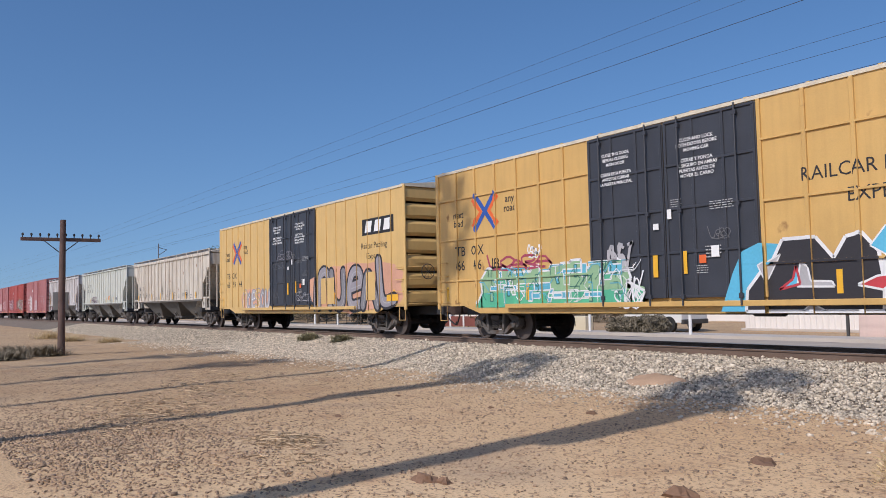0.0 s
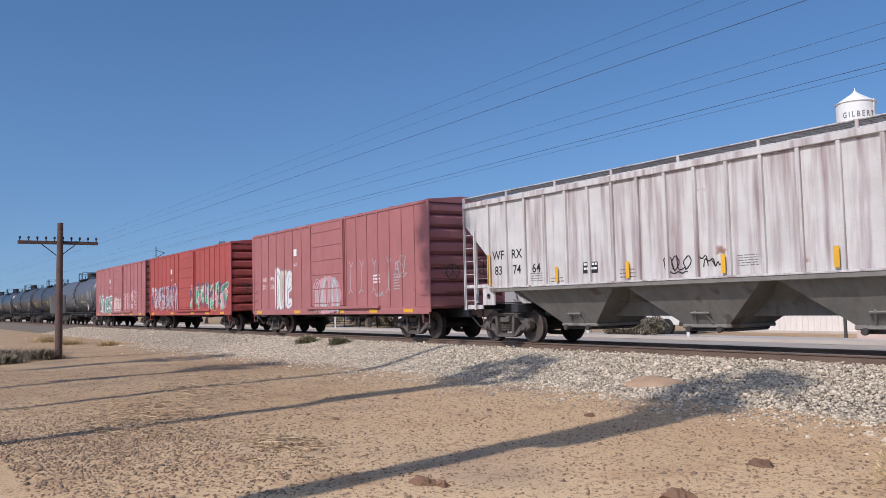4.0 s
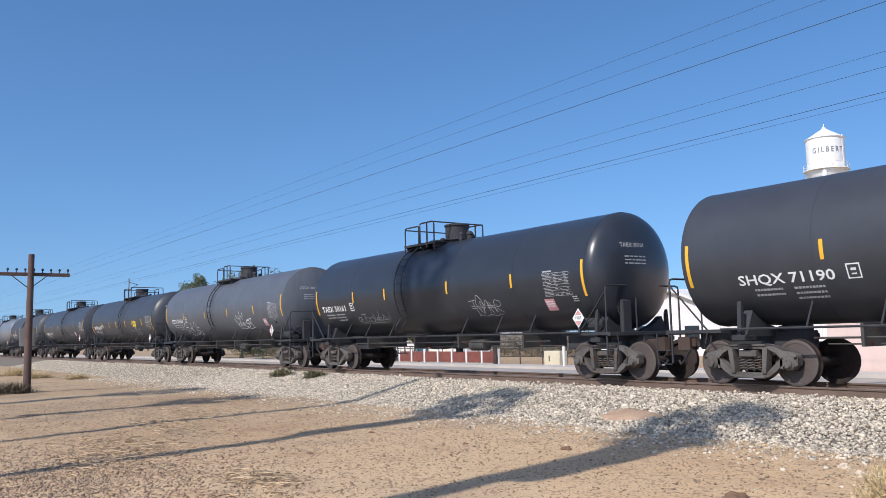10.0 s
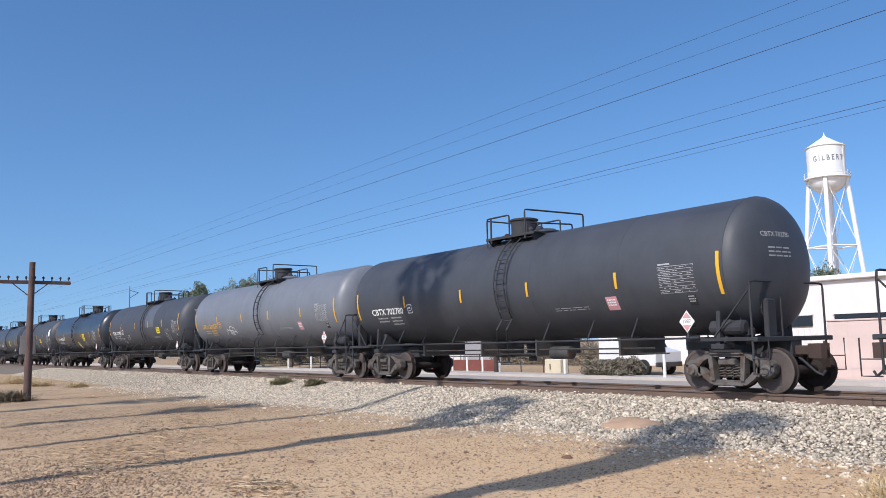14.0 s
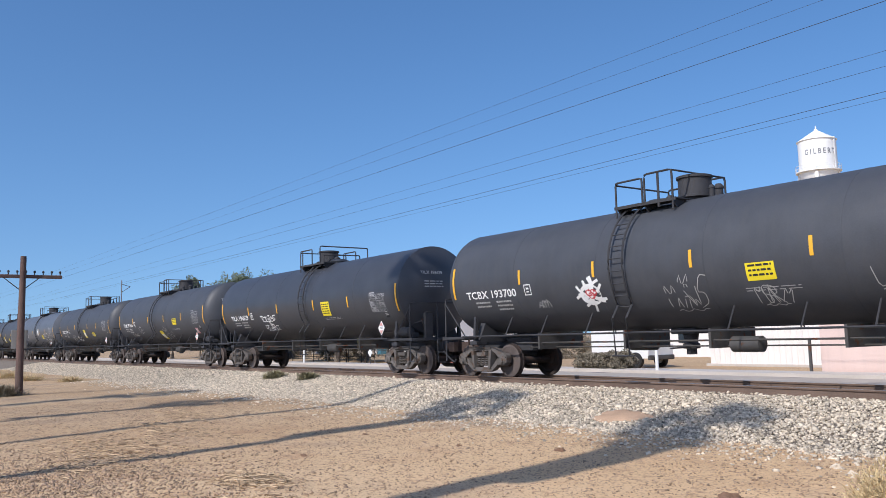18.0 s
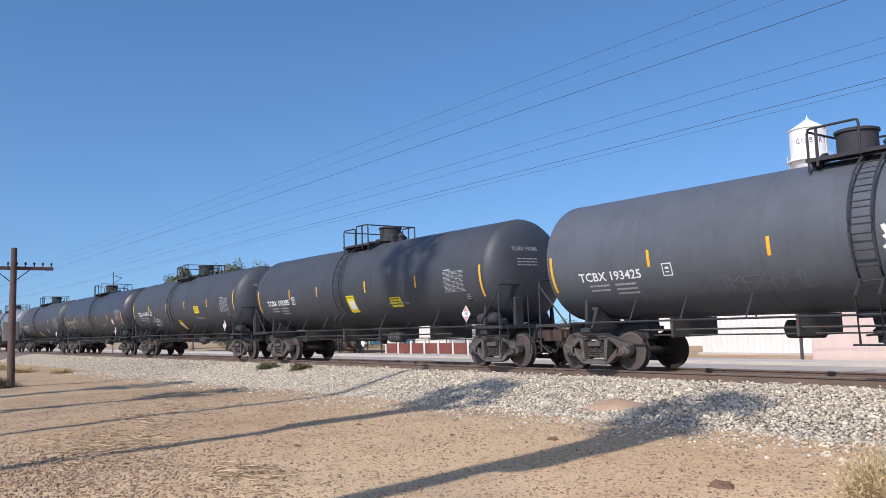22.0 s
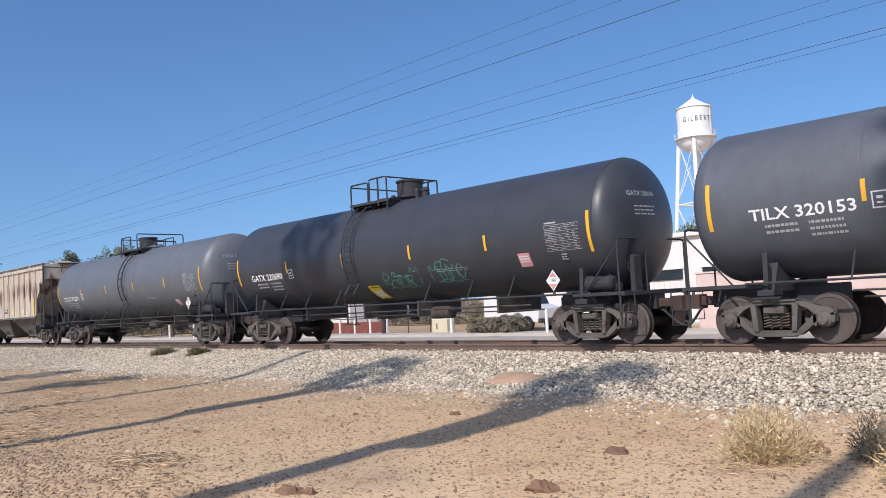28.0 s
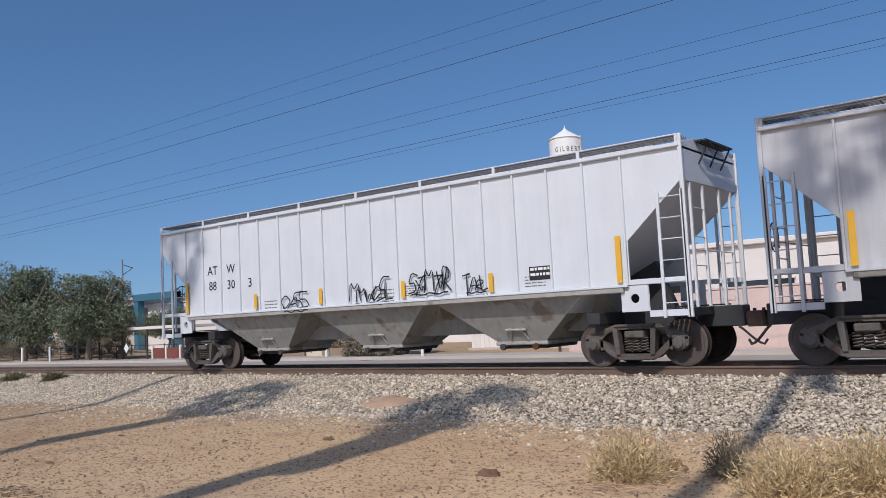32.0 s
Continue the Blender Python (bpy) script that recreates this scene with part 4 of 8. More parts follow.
def geo_hatch():
    g = Geo()
    g.box(-7.2, 7.2, -0.3, 0.3, HOP_T + 0.24, HOP_T + 0.36, 0.03)
    for k in range(12):
        x = -6.8 + k * 1.236
        g.box(x - 0.04, x + 0.04, -0.36, 0.36, HOP_T + 0.3, HOP_T + 0.4, 0.01)
    return g


def geo_running_board(s):
    """A grating on edge bars, over the roof's side."""
    g = Geo()
    ya, yb = sorted((s * 1.12, s * 1.5))
    z = HOP_T + 0.16
    n = 4
    for k in range(n):
        y = ya + (yb - ya) * (k + 0.5) / n
        g.box(-HOP_H, HOP_H, y - 0.012, y + 0.012, z, z + 0.04)
    for k in range(64):
        x = -HOP_H + 0.1 + k * (2 * HOP_H - 0.2) / 63
        g.box(x - 0.008, x + 0.008, ya, yb, z + 0.005, z + 0.03)
    g.box(-HOP_H, HOP_H, s * 1.5 - 0.01, s * 1.5 + 0.01, z, z + 0.04)
    return g


def geo_board_post(s):
    g = Geo()
    g.box(-0.035, 0.035, s * 1.53 - 0.02, s * 1.53 + 0.02, HOP_T, HOP_T + 0.22, 0.008)
    return g


def geo_bay():
    """One hopper bay: slope sheets that lean in to the outlet."""
    g = Geo()
    w, t, b = HOP_W - 0.08, HOP_B, 0.56
    L, l, wb = 2.02, 0.62, 0.8
    vs = [(-L, -w, t), (L, -w, t), (L, w, t), (-L, w, t), (-l, -wb, b), (l, -wb, b), (l, wb, b), (-l, wb, b)]
    g.add(vs, [(0, 1, 5, 4), (1, 2, 6, 5), (2, 3, 7, 6), (3, 0, 4, 7), (0, 3, 2, 1), (4, 5, 6, 7)])
    g.box(-l - 0.05, l + 0.05, -wb - 0.02, wb + 0.02, 0.48, b + 0.01, 0.02)
    for s in (-1, 1):
        # lug and latch on the lower slope
        for dx in (-0.22, 0.22):
            g.tube([(dx, s * (wb + 0.05), 0.6), (dx * 0.6, s * (wb + 0.22), 0.86)], 0.025, 5)
        g.tube([(-0.26, s * (wb + 0.2), 0.82), (0.26, s * (wb + 0.2), 0.82)], 0.03, 6)
    return g


def geo_gate():
    g = Geo()
    g.box(-0.55, 0.55, -0.7, 0.7, 0.40, 0.47, 0.01)
    for s in (-1, 1):
        g.tube([(s * 0.42, -0.9, 0.45), (s * 0.42, 0.9, 0.45)], 0.03, 6)
        g.lathe([(-0.93, 0.07), (-0.86, 0.07)], "y", 10, (s * 0.42, 0, 0.45))
    return g


def geo_side_sill(s):
    y0, y1 = sorted((s * (HOP_W - 0.09), s * (HOP_W + 0.01)))
    return Geo().box(-HOP_H + 1.3, HOP_H - 1.3, y0, y1, HOP_B - 0.14, HOP_B - 0.004, 0.015)


def geo_end_sill(s, side):
    """The side plate over the truck, with its round lightening hole left open, and the end sill."""
    x0, x1 = sorted((s * 6.85, s * 7.85))
    y0, y1 = sorted((side * (HOP_W - 0.1), side * (HOP_W - 0.06)))
    g = Geo()
    cx, cz, r = s * 7.15, HOP_B - 0.26, 0.09
    n = 16
    ring = [(cx + r * math.cos(2 * math.pi * k / n), cz + r * math.sin(2 * math.pi * k / n)) for k in range(n)]
    outer = []
    for k in range(n):
        a = 2 * math.pi * k / n
        c, q = math.cos(a), math.sin(a)
        f = 1 / max(abs(c), abs(q))
        outer.append((cx + 0.28 * c * f, cz + 0.25 * q * f))
    for y in (y0, y1):
        g.add([(p[0], y, p[1]) for p in ring] + [(p[0], y, p[1]) for p in outer], [(k, (k + 1) % n, n + (k + 1) % n, n + k) for k in range(n)])
    g.box(*sorted((s * 7.432, s * 8.2)), y0, y1, HOP_B - 0.62, HOP_B - 0.5)
    g.box(*sorted((s * 6.85, s * 8.25)), y0 - 0.02, y1 + 0.02, HOP_B - 0.006, HOP_B + 0.1, 0.01)
    return g


def geo_end_platform(s):
    g = Geo()
    g.box(*sorted((s * 5.6, s * 8.75)), -0.22, 0.22, 0.72, 1.12, 0.02)
    g.box(*sorted((s * 8.0, s * 8.2)), -HOP_W + 0.08, HOP_W - 0.08, 0.96, 1.12, 0.015)
    g.box(*sorted((s * 6.0, s * 6.3)), -1.35, 1.35, 0.86, 1.1, 0.02)
    # shear web under the slope
    g.prism([(s * 5.4, 1.1), (s * 7.4, 1.1), (s * 7.0, 2.1), (s * 6.2, 1.7)], -0.1, 0.1)
    return g


def geo_ladder(x0, x1, y, z0, z1, n, s):
    g = Geo()
    for x in (x0, x1):
        g.box(x - 0.03, x + 0.03, y - 0.02, y + 0.02, z0, z1, 0.006)
    g.add(*rung_data(x0, x1, y, [z0 + (z1 - z0) * (k + 0.7) / n for k in range(n)]))
    return g


def geo_end_ladder(s):
    """Corner posts and cross bars on the open end."""
    g = Geo()
    x = s * (HOP_H - 0.03)
    for y in (-1.1, -0.45, 0.45, 1.1):
        g.box(x - 0.025, x + 0.025, y - 0.035, y + 0.035, 1.12, HOP_LOW - 0.05, 0.006)
    for z in (1.9, 2.45, 3.0, 3.5):
        g.tube([(x, -1.1, z), (x, -0.45, z)], 0.012, 5)
    g.tube([(x, -1.1, 2.2), (x, 1.1, 2.2)], 0.014, 5)
    return g


def add_top_walk(car, s):
    """Slats that reach over the end, on brackets."""
    z = HOP_T + 0.16
    for k in range(3):
        part("walkway_slat", lambda: Geo().box(-0.03, 0.03, -0.75, 0.75, z, z + 0.035), M_under, car, "", (s * (HOP_H + 0.03 + 0.085 * k), 0, 0), "hwalk")
    for y in (-0.6, 0, 0.6):
        part("walkway_bracket", lambda: Geo().tube([(s * (HOP_H + 0.22), 0, z), (s * HOP_H, 0, HOP_T - 0.25)], 0.018, 5), M_under, car, "", (0, y, 0), ("hwb", s))


def hopper_car(label, mat, mark, number, ink, posts=18, wide=False, bay_mat=None, stripes=(), tags=(), seed=0, mark_plate=False, end_mat=None, stripe=None, first=1, mark_z=2.6, plate_x=5.1, tall=0.9):
    end_mat, stripe = end_mat or mat, stripe or M_stripe
    rng = random.Random(seed)
    car = thing("hopper_car", label, "hopper car", group="train")
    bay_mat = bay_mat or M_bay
    for s in (-1, 1):
        part("side_sheet", lambda: geo_hopper_side(s), mat, car, "", None, ("hside", s))
        part("top_plate", lambda: geo_plate(s, HOP_T - (0.1 if wide else 0.02), HOP_T + 0.05, HOP_H), mat, car, "", None, ("htop", s, wide))
        part("side_sill", lambda: geo_side_sill(s), bay_mat, car, "", None, ("hsill", s))
        reach = HOP_H - HOP_CUT
        for k in range(posts):
            x = -reach + 0.04 + k * (2 * reach - 0.08) / (posts - 1)
            part("side_post", lambda: geo_post(HOP_B, HOP_T - (0.1 if wide else 0.02), s, 0.085 if wide else 0.045, 0.07 if wide else 0.055), mat, car, "", (x, 0, 0), ("hpost", s, wide))
        part("running_board", lambda: geo_running_board(s), M_cloud_pole, car, "grey steel grating", None, ("hrun", s))
        for k in range(9):
            x = -HOP_H + 0.05 + k * (2 * HOP_H - 0.1) / 8
            part("board_post", lambda: geo_board_post(s), mat, car, "", (x, 0, 0), ("hbp", s))
        part("board_rail", lambda: Geo().box(-HOP_H, HOP_H, s * 1.53 - 0.018, s * 1.53 + 0.018, HOP_T + 0.2, HOP_T + 0.225, 0.006), mat, car, "", None, ("hbr", s))
        part("side_lip", lambda: Geo().box(-HOP_H + 1.2, HOP_H - 1.2, *sorted((s * (HOP_W - 0.04), s * (HOP_W + 0.03))), HOP_B - 0.035, HOP_B + 0.01, 0.006), mat, car, "", None, ("hlip", s))
        part("end_slope", lambda: geo_end_slope(s), mat, car, "", None, ("hslope", s))
        part("end_platform", lambda: geo_end_platform(s), M_under, car, "", None, ("hplat", s))
        for k in range(5):
            part("platform_slat", lambda: Geo().box(-0.035, 0.035, -1.4, 1.4, 1.13, 1.16), M_under, car, "", (s * (7.55 + 0.1 * k), 0, 0), "hps")
        part("end_ladder", lambda: geo_end_ladder(s), end_mat, car, "", None, ("hend", s))
        add_top_walk(car, s)
        for sd in (-1, 1):
            part("end_sill", lambda: geo_end_sill(s, sd), end_mat, car, "", None, ("hes", s, sd))
            part("ladder", lambda: geo_ladder(s * (HOP_H - 0.03), s * (HOP_H - 0.5), sd * (HOP_W - 0.02), 0.95, HOP_T - 0.8, 6, s), end_mat, car, "", None, ("hlad", s, sd))
            part("corner_post", lambda: Geo().box(s * HOP_H - 0.04, s * HOP_H + 0.04, sd * (HOP_W - 0.03) - 0.03, sd * (HOP_W - 0.03) + 0.03, 0.95, HOP_T + 0.22, 0.008), end_mat, car, "", None, ("hcp", s, sd))
        add_truck(car, s * 6.9)
    part("roof", geo_hopper_roof, mat, car, "", None, "hroof")
    part("hatch_cover", geo_hatch, mat, car, "", None, "hhatch")
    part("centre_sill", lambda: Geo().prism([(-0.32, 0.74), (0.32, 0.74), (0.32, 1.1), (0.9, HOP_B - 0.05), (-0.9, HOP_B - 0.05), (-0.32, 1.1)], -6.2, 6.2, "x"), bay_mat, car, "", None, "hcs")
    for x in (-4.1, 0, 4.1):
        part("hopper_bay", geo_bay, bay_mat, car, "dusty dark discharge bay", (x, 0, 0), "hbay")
        part("outlet_gate", geo_gate, M_steel, car, "", (x, 0, 0), "hgate")
    part("brake_wheel", geo_brake_wheel, M_steel, car, "", (-HOP_H - 0.1, -0.75, 2.3), "bw")
    add_couplers(car, 8.6, 9.12 - 8.6, "h")
    y = -(HOP_W - 0.05) - 0.004
    pitch = (2 * HOP_H - 2 * HOP_CUT - 0.08) / (posts - 1)

    def cell(k):
        return -HOP_H + HOP_CUT + 0.04 + (k + 0.5) * pitch
    if mark_plate:
        for k in (first, first + 1):
            part("mark_panel", Geo().box(cell(k) - 0.34, cell(k) + 0.34, y - 0.002, y + 0.002, mark_z - 0.2, mark_z + 0.2), M_white, car)
    ym = y - 0.006 if mark_plate else y
    groups = [(cell(first), mark_z, mark[:2]), (cell(first + 1), mark_z, mark[2:])] + [(cell(first + i), mark_z - 0.44, number[2 * i:2 * i + 2]) for i in range(3)]
    for x, z, t in groups:
        if t:
            part("reporting_mark", flat_text([t], x, ym, z, 0.36, bold=0.004), ink, car, "stencilled reporting mark")
    for k in range(2, posts - 2):
        if rng.random() < 0.5:
            part("small_print", bars(cell(k), y, rng.uniform(1.75, 2.05), 0.5, 0.26, rng.randint(3, 5), rng, fill=0.3), M_print, car)
    for i, x in enumerate(stripes):
        hi = tall if i in (0, len(stripes) - 1) else 0.4
        part("reflective_stripe", Geo().box(x - 0.055, x + 0.055, y - 0.066, y - 0.06, HOP_B + 0.06, HOP_B + 0.06 + hi), stripe, car)
    part("builder_plate", Geo().box(plate_x - 0.26, plate_x + 0.26, y - 0.004, y, 1.84, 2.12), M_inkblk, car)
    part("small_print", bars(plate_x, y - 0.006, 2.04, 0.46, 0.22, 2, rng, fill=0.5), M_white, car)
    for (tx, tz, tw, th, n, tm, wd) in tags:
        part("graffiti_tag", strokes(scribble(random.Random(int(tx * 10) + seed), tx, tz, tw, th, n), wd, y - 0.058 if not wide else y - 0.002), tm, car, "sprayed graffiti tag")
    return car


# ---- boxcars ----
def geo_box_shell(half, W, zb, ze, zr):
    g = Geo()
    return g.prism([(-W, zb), (W, zb), (W, ze), (-W, ze)], -half + 0.12, half - 0.12, "x")


def geo_box_roof(half, W, ze, zr):
    g = Geo()
    g.prism([(-W - 0.03, ze - 0.06), (-W - 0.03, ze + 0.02), (0, zr), (W + 0.03, ze + 0.02), (W + 0.03, ze - 0.06)], -half, half, "x")
    return g


def geo_roof_rib(W, ze, zr):
    return Geo().prism([(-W + 0.05, ze + 0.01), (-W + 0.05, ze + 0.06), (0, zr + 0.05), (W - 0.05, ze + 0.06), (W - 0.05, ze + 0.01), (0, zr - 0.01)], -0.04, 0.04, "x")


def geo_corrugated_end(s, half, W, zb, ze, n):
    """Box end pressed into deep horizontal ribs."""
    g = Geo()
    x0 = half - 0.12
    prof = [(s * x0, zb)]
    for k in range(n):
        a, b = zb + (ze - zb) * k / n, zb + (ze - zb) * (k + 1) / n
        h = b - a
        prof += [(s * x0, a + h * 0.06), (s * (x0 + 0.09), a + h * 0.26), (s * (x0 + 0.09), a + h * 0.74), (s * x0, a + h * 0.94)]
    prof += [(s * x0, ze), (s * (x0 - 0.05), ze), (s * (x0 - 0.05), zb)]
    return g.prism(prof, -W + 0.02, W - 0.02)


def boxcar_frame(car, half, W, zb, ze, zr, mat, sill_mat, endn, reach, tc):
    part("body_shell", lambda: geo_box_shell(half, W, zb, ze, zr), mat, car, "", None, ("bshell", half))
    part("roof", lambda: geo_box_roof(half, W, ze, zr), sill_mat, car, "", None, ("broof", half))
    n = 14
    for k in range(n):
        part("roof_rib", lambda: geo_roof_rib(W, ze, zr), mat, car, "", (-half + 0.3 + k * (2 * half - 0.6) / (n - 1), 0, 0), ("brib", half))
    for s in (-1, 1):
        part("end_panel", lambda: geo_corrugated_end(s, half, W, zb, ze, endn), mat, car, "", None, ("bend", half, s))
        for sd in (-1, 1):
            part("corner_post", lambda: Geo().box(*sorted((s * half, s * (half - 0.13))), *sorted((sd * (W - 0.02), sd * (W + 0.04))), zb - 0.1, ze + 0.0, 0.012), mat, car, "", None, ("bcorner", half, s, sd))
            for k in range(4):
                part("ladder_rung", lambda: Geo().tube([(s * (half - 0.12), sd * W, zb + 0.1), (s * (half - 0.12), sd * (W + 0.09), zb + 0.1), (s * (half - 0.6), sd * (W + 0.09), zb + 0.1), (s * (half - 0.6), sd * W, zb + 0.1)], 0.013, 5), mat, car, "", (0, 0, 0.42 * k), ("blad", half, s, sd))
            part("stirrup_step", lambda: Geo().tube([(s * (half - 0.12), sd * W, zb), (s * (half - 0.12), sd * W, 0.55), (s * (half - 0.5), sd * W, 0.55), (s * (half - 0.5), sd * W, zb)], 0.018, 5), mat, car, "", None, ("bstir", half, s, sd))
        for k in range(5):
            part("end_rung", lambda: Geo().tube([(s * (half - 0.05), -W + 0.1, zb + 0.1), (s * (half + 0.06), -W + 0.1, zb + 0.1), (s * (half + 0.06), -W + 0.55, zb + 0.1), (s * (half - 0.05), -W + 0.55, zb + 0.1)], 0.013, 5), mat, car, "", (0, 0, 0.42 * k), ("bel", half, s))
        part("draft_sill", lambda: Geo().box(*sorted((s * (tc - 0.8), s * (half + 0.25))), -0.2, 0.2, 0.7, 1.08, 0.02), M_under, car, "", None, ("bds", half, s))
        add_truck(car, s * tc)
    part("centre_sill", lambda: Geo().box(-tc, tc, -0.25, 0.25, 0.72, 1.1, 0.02), M_under, car, "", None, ("bcs", half))
    for k in range(7):
        part("crossbearer", lambda: Geo().prism([(-W + 0.05, zb), (W - 0.05, zb), (0.4, 0.75), (-0.4, 0.75)], -0.05, 0.05, "x"), M_under, car, "", (-tc + 1.2 + k * (2 * tc - 2.4) / 6, 0, 0), ("bcb", half))
    part("brake_gear", geo_brake_gear, M_under, car, "", None, "brakegear")
    part("brake_wheel", geo_brake_wheel, M_steel, car, "", (half + 0.12, -0.7, 2.2), "bw")
    add_couplers(car, half + 0.2, reach - half - 0.2, ("b", half))


YB_H, YB_W, YB_B, YB_E, YB_R = 9.45, 1.5, 1.0, 5.2, 5.34


def geo_door_rod(z0, z1, y):
    g = Geo()
    g.tube([(0, y, z0), (0, y, z1)], 0.022, 6)
    for z in (z0 + 0.2, (z0 + z1) / 2, z1 - 0.2):
        g.box(-0.05, 0.05, y - 0.02, y + 0.05, z - 0.05, z + 0.05, 0.008)
    return g


def yellow_boxcar(label, mat, number, posts_grid, graf):
    car = thing("boxcar", label, "boxcar", group="train")
    W, y = YB_W, -YB_W - 0.02
    boxcar_frame(car, YB_H, W, YB_B, YB_E, YB_R, mat, M_cream, 7, 10.42, 7.0)
    d0, d1 = -2.45, 2.45
    ps = (0.045, 0.05) if posts_grid else (0.026, 0.035)
    n = 7 if posts_grid else 8
    for sd in (-1, 1):
        for s, (a, b) in ((-1, (-YB_H + 0.13, d0)), (1, (d1, YB_H - 0.13))):
            for k in range(n + 1):
                x = a + (b - a) * k / n
                part("side_post", lambda: Geo().box(-ps[0], ps[0], *sorted((sd * (W - 0.01), sd * (W + ps[1]))), YB_B + 0.1, YB_E - 0.06, 0.012), mat, car, "", (x, 0, 0), ("ypost", sd, posts_grid))
            if posts_grid:
                for z in (1.78, 3.05, 4.3):
                    part("side_rail", lambda: Geo().box(a, b, *sorted((sd * (W - 0.01), sd * (W + 0.04))), z - 0.025, z + 0.025, 0.006), mat, car, "", None, ("yrail", sd, s, z))
        for k, (x, w) in enumerate(((-1.22, 2.4), (1.22, 2.4))):
            z0, z1 = YB_B + 0.12, YB_E - 0.1
            dd = part("door", lambda: Geo().box(-w / 2, w / 2, *sorted((sd * (W + 0.035), sd * (W + 0.085))), z0, z1, 0.015), M_door, car, "black steel plug door", (x, 0, 0), ("ydoor", sd))
            for q in range(5):
                part("door_rib", lambda: Geo().box(-w / 2 + 0.02, w / 2 - 0.02, *sorted((sd * (W + 0.083), sd * (W + 0.12))), z0, z0 + 0.06, 0.008), M_door, dd, "", (0, 0, (z1 - z0 - 0.06) * q / 4), ("ydrib", sd))
            for q in (-w / 2 + 0.05, -w / 6, w / 6, w / 2 - 0.05):
                part("door_post", lambda: Geo().box(-0.035, 0.035, *sorted((sd * (W + 0.083), sd * (W + 0.115))), z0, z1, 0.008), M_door, dd, "", (q, 0, 0), ("ydpost", sd))
            for rx in (-0.75, 0.75):
                part("lock_rod", lambda: geo_door_rod(YB_B - 0.05, YB_E - 0.05, sd * (W + 0.16)), M_door, dd, "", (rx, 0, 0), ("yrod", sd))
        part("door_rail", lambda: Geo().box(-YB_H * 0.62, YB_H * 0.62, *sorted((sd * (W + 0.0), sd * (W + 0.14))), YB_B - 0.07, YB_B + 0.05, 0.01), mat, car, "", None, ("ytrack", sd))
        part("side_sill", lambda: Geo().prism([(-YB_H + 1.4, YB_B), (YB_H - 1.4, YB_B), (YB_H - 2.2, YB_B - 0.22), (-YB_H + 2.2, YB_B - 0.22)], *sorted((sd * (W - 0.05), sd * (W - 0.01)))), mat, car, "", None, ("ysill", sd))
    yt = -0.004
    prof = profile(YB_H, [p + (q - p) * k / n for p, q in ((-YB_H + 0.13, d0), (d1, YB_H - 0.13)) for k in range(n + 1)], *ps, (d0 - 0.03, d1 + 0.03, 0.122))

    def sheet(name, g, m, label=""):
        part(name, drape(g, prof, W), m, car, label)
    # slogan, crossed arrows and numbers
    sheet("slogan", flat_text(["next", "load"], -8.25, yt, 3.8, 0.3, 0.9, 0.004), M_inkblk, "black stencilled slogan")
    sheet("slogan", flat_text(["any", "road"], -5.7, yt, 4.05, 0.3, 0.9, 0.004), M_inkblk, "black stencilled slogan")
    blue = material("emblem_blue", (0.03, 0.09, 0.36), 0.5, vary=0.1)
    orange = material("emblem_orange", (0.72, 0.13, 0.03), 0.5, vary=0.1)
    cx, cz = -6.88, 3.8
    for sx in (-1, 1):
        sheet("emblem", strokes([[(cx + sx * 0.5, cz + 0.55), (cx, cz), (cx - sx * 0.5, cz - 0.55)]], 0.15, yt - 0.001 - 0.001 * sx), blue)
        sheet("emblem", strokes([[(cx + sx * 0.62, cz + 0.42), (cx + sx * 0.2, cz), (cx + sx * 0.62, cz - 0.42)]], 0.15, yt - 0.003), orange)
    for x, z, s in ((-8.15, 2.66, "TB"), (-7.3, 2.66, "OX"), (-8.15, 2.22, number[:2]), (-7.3, 2.22, number[2:4]), (-6.45, 2.22, number[4:])):
        sheet("reporting_mark", flat_text([s], x, yt, z, 0.42, bold=0.003), M_inkblk, "stencilled reporting mark")
    sheet("logo_panel", Geo().add([(6.35, yt, 3.65), (8.65, yt, 3.65), (8.65, yt, 4.25), (6.35, yt, 4.25)], [(0, 1, 2, 3)]), M_inkblk, "black logo panel with white bars")
    for k in range(3):
        sheet("logo_bar", Geo().add([(6.55 + k * 0.68, yt - 0.003, 3.75), (7.0 + k * 0.68, yt - 0.003, 3.75), (7.12 + k * 0.68, yt - 0.003, 4.16), (6.67 + k * 0.68, yt - 0.003, 4.16)], [(0, 1, 2, 3)]), M_white)
    if posts_grid:
        sheet("slogan", flat_text(["RAILCAR POOLING", "EXPERTS"], 4.95, yt, 3.45, 0.38, 1.3, 0.0), M_inkblk, "black stencilled slogan")
    else:
        sheet("slogan", flat_text(["Railcar Pooling", "Experts"], 7.2, yt, 3.25, 0.32, 1.2, 0.0), M_inkblk, "black stencilled slogan")
    yd = -W - 0.123
    part("door_notice", flat_text(["CLOSE THIS DOOR", "BEFORE CLOSING", "MAIN DOOR", "", "CIERRE ESTA PUERTA", "ANTES DE CERRAR", "LA PUERTA PRINCIPAL"], -1.45, yd, 4.62, 0.105, 1.12, 0.002), M_white, car, "white stencilled door notice")
    part("door_notice", flat_text(["CLOSE AND LOCK", "BOTH DOORS BEFORE", "MOVING CAR", "", "CIERRE Y PONGA", "EL SEGURO EN AMBAS", "PUERTAS ANTES DE", "MOVER EL CARRO"], 0.95, yd, 4.6, 0.108, 1.06, 0.002), M_white, car, "white stencilled door notice")
    rng = random.Random(5)
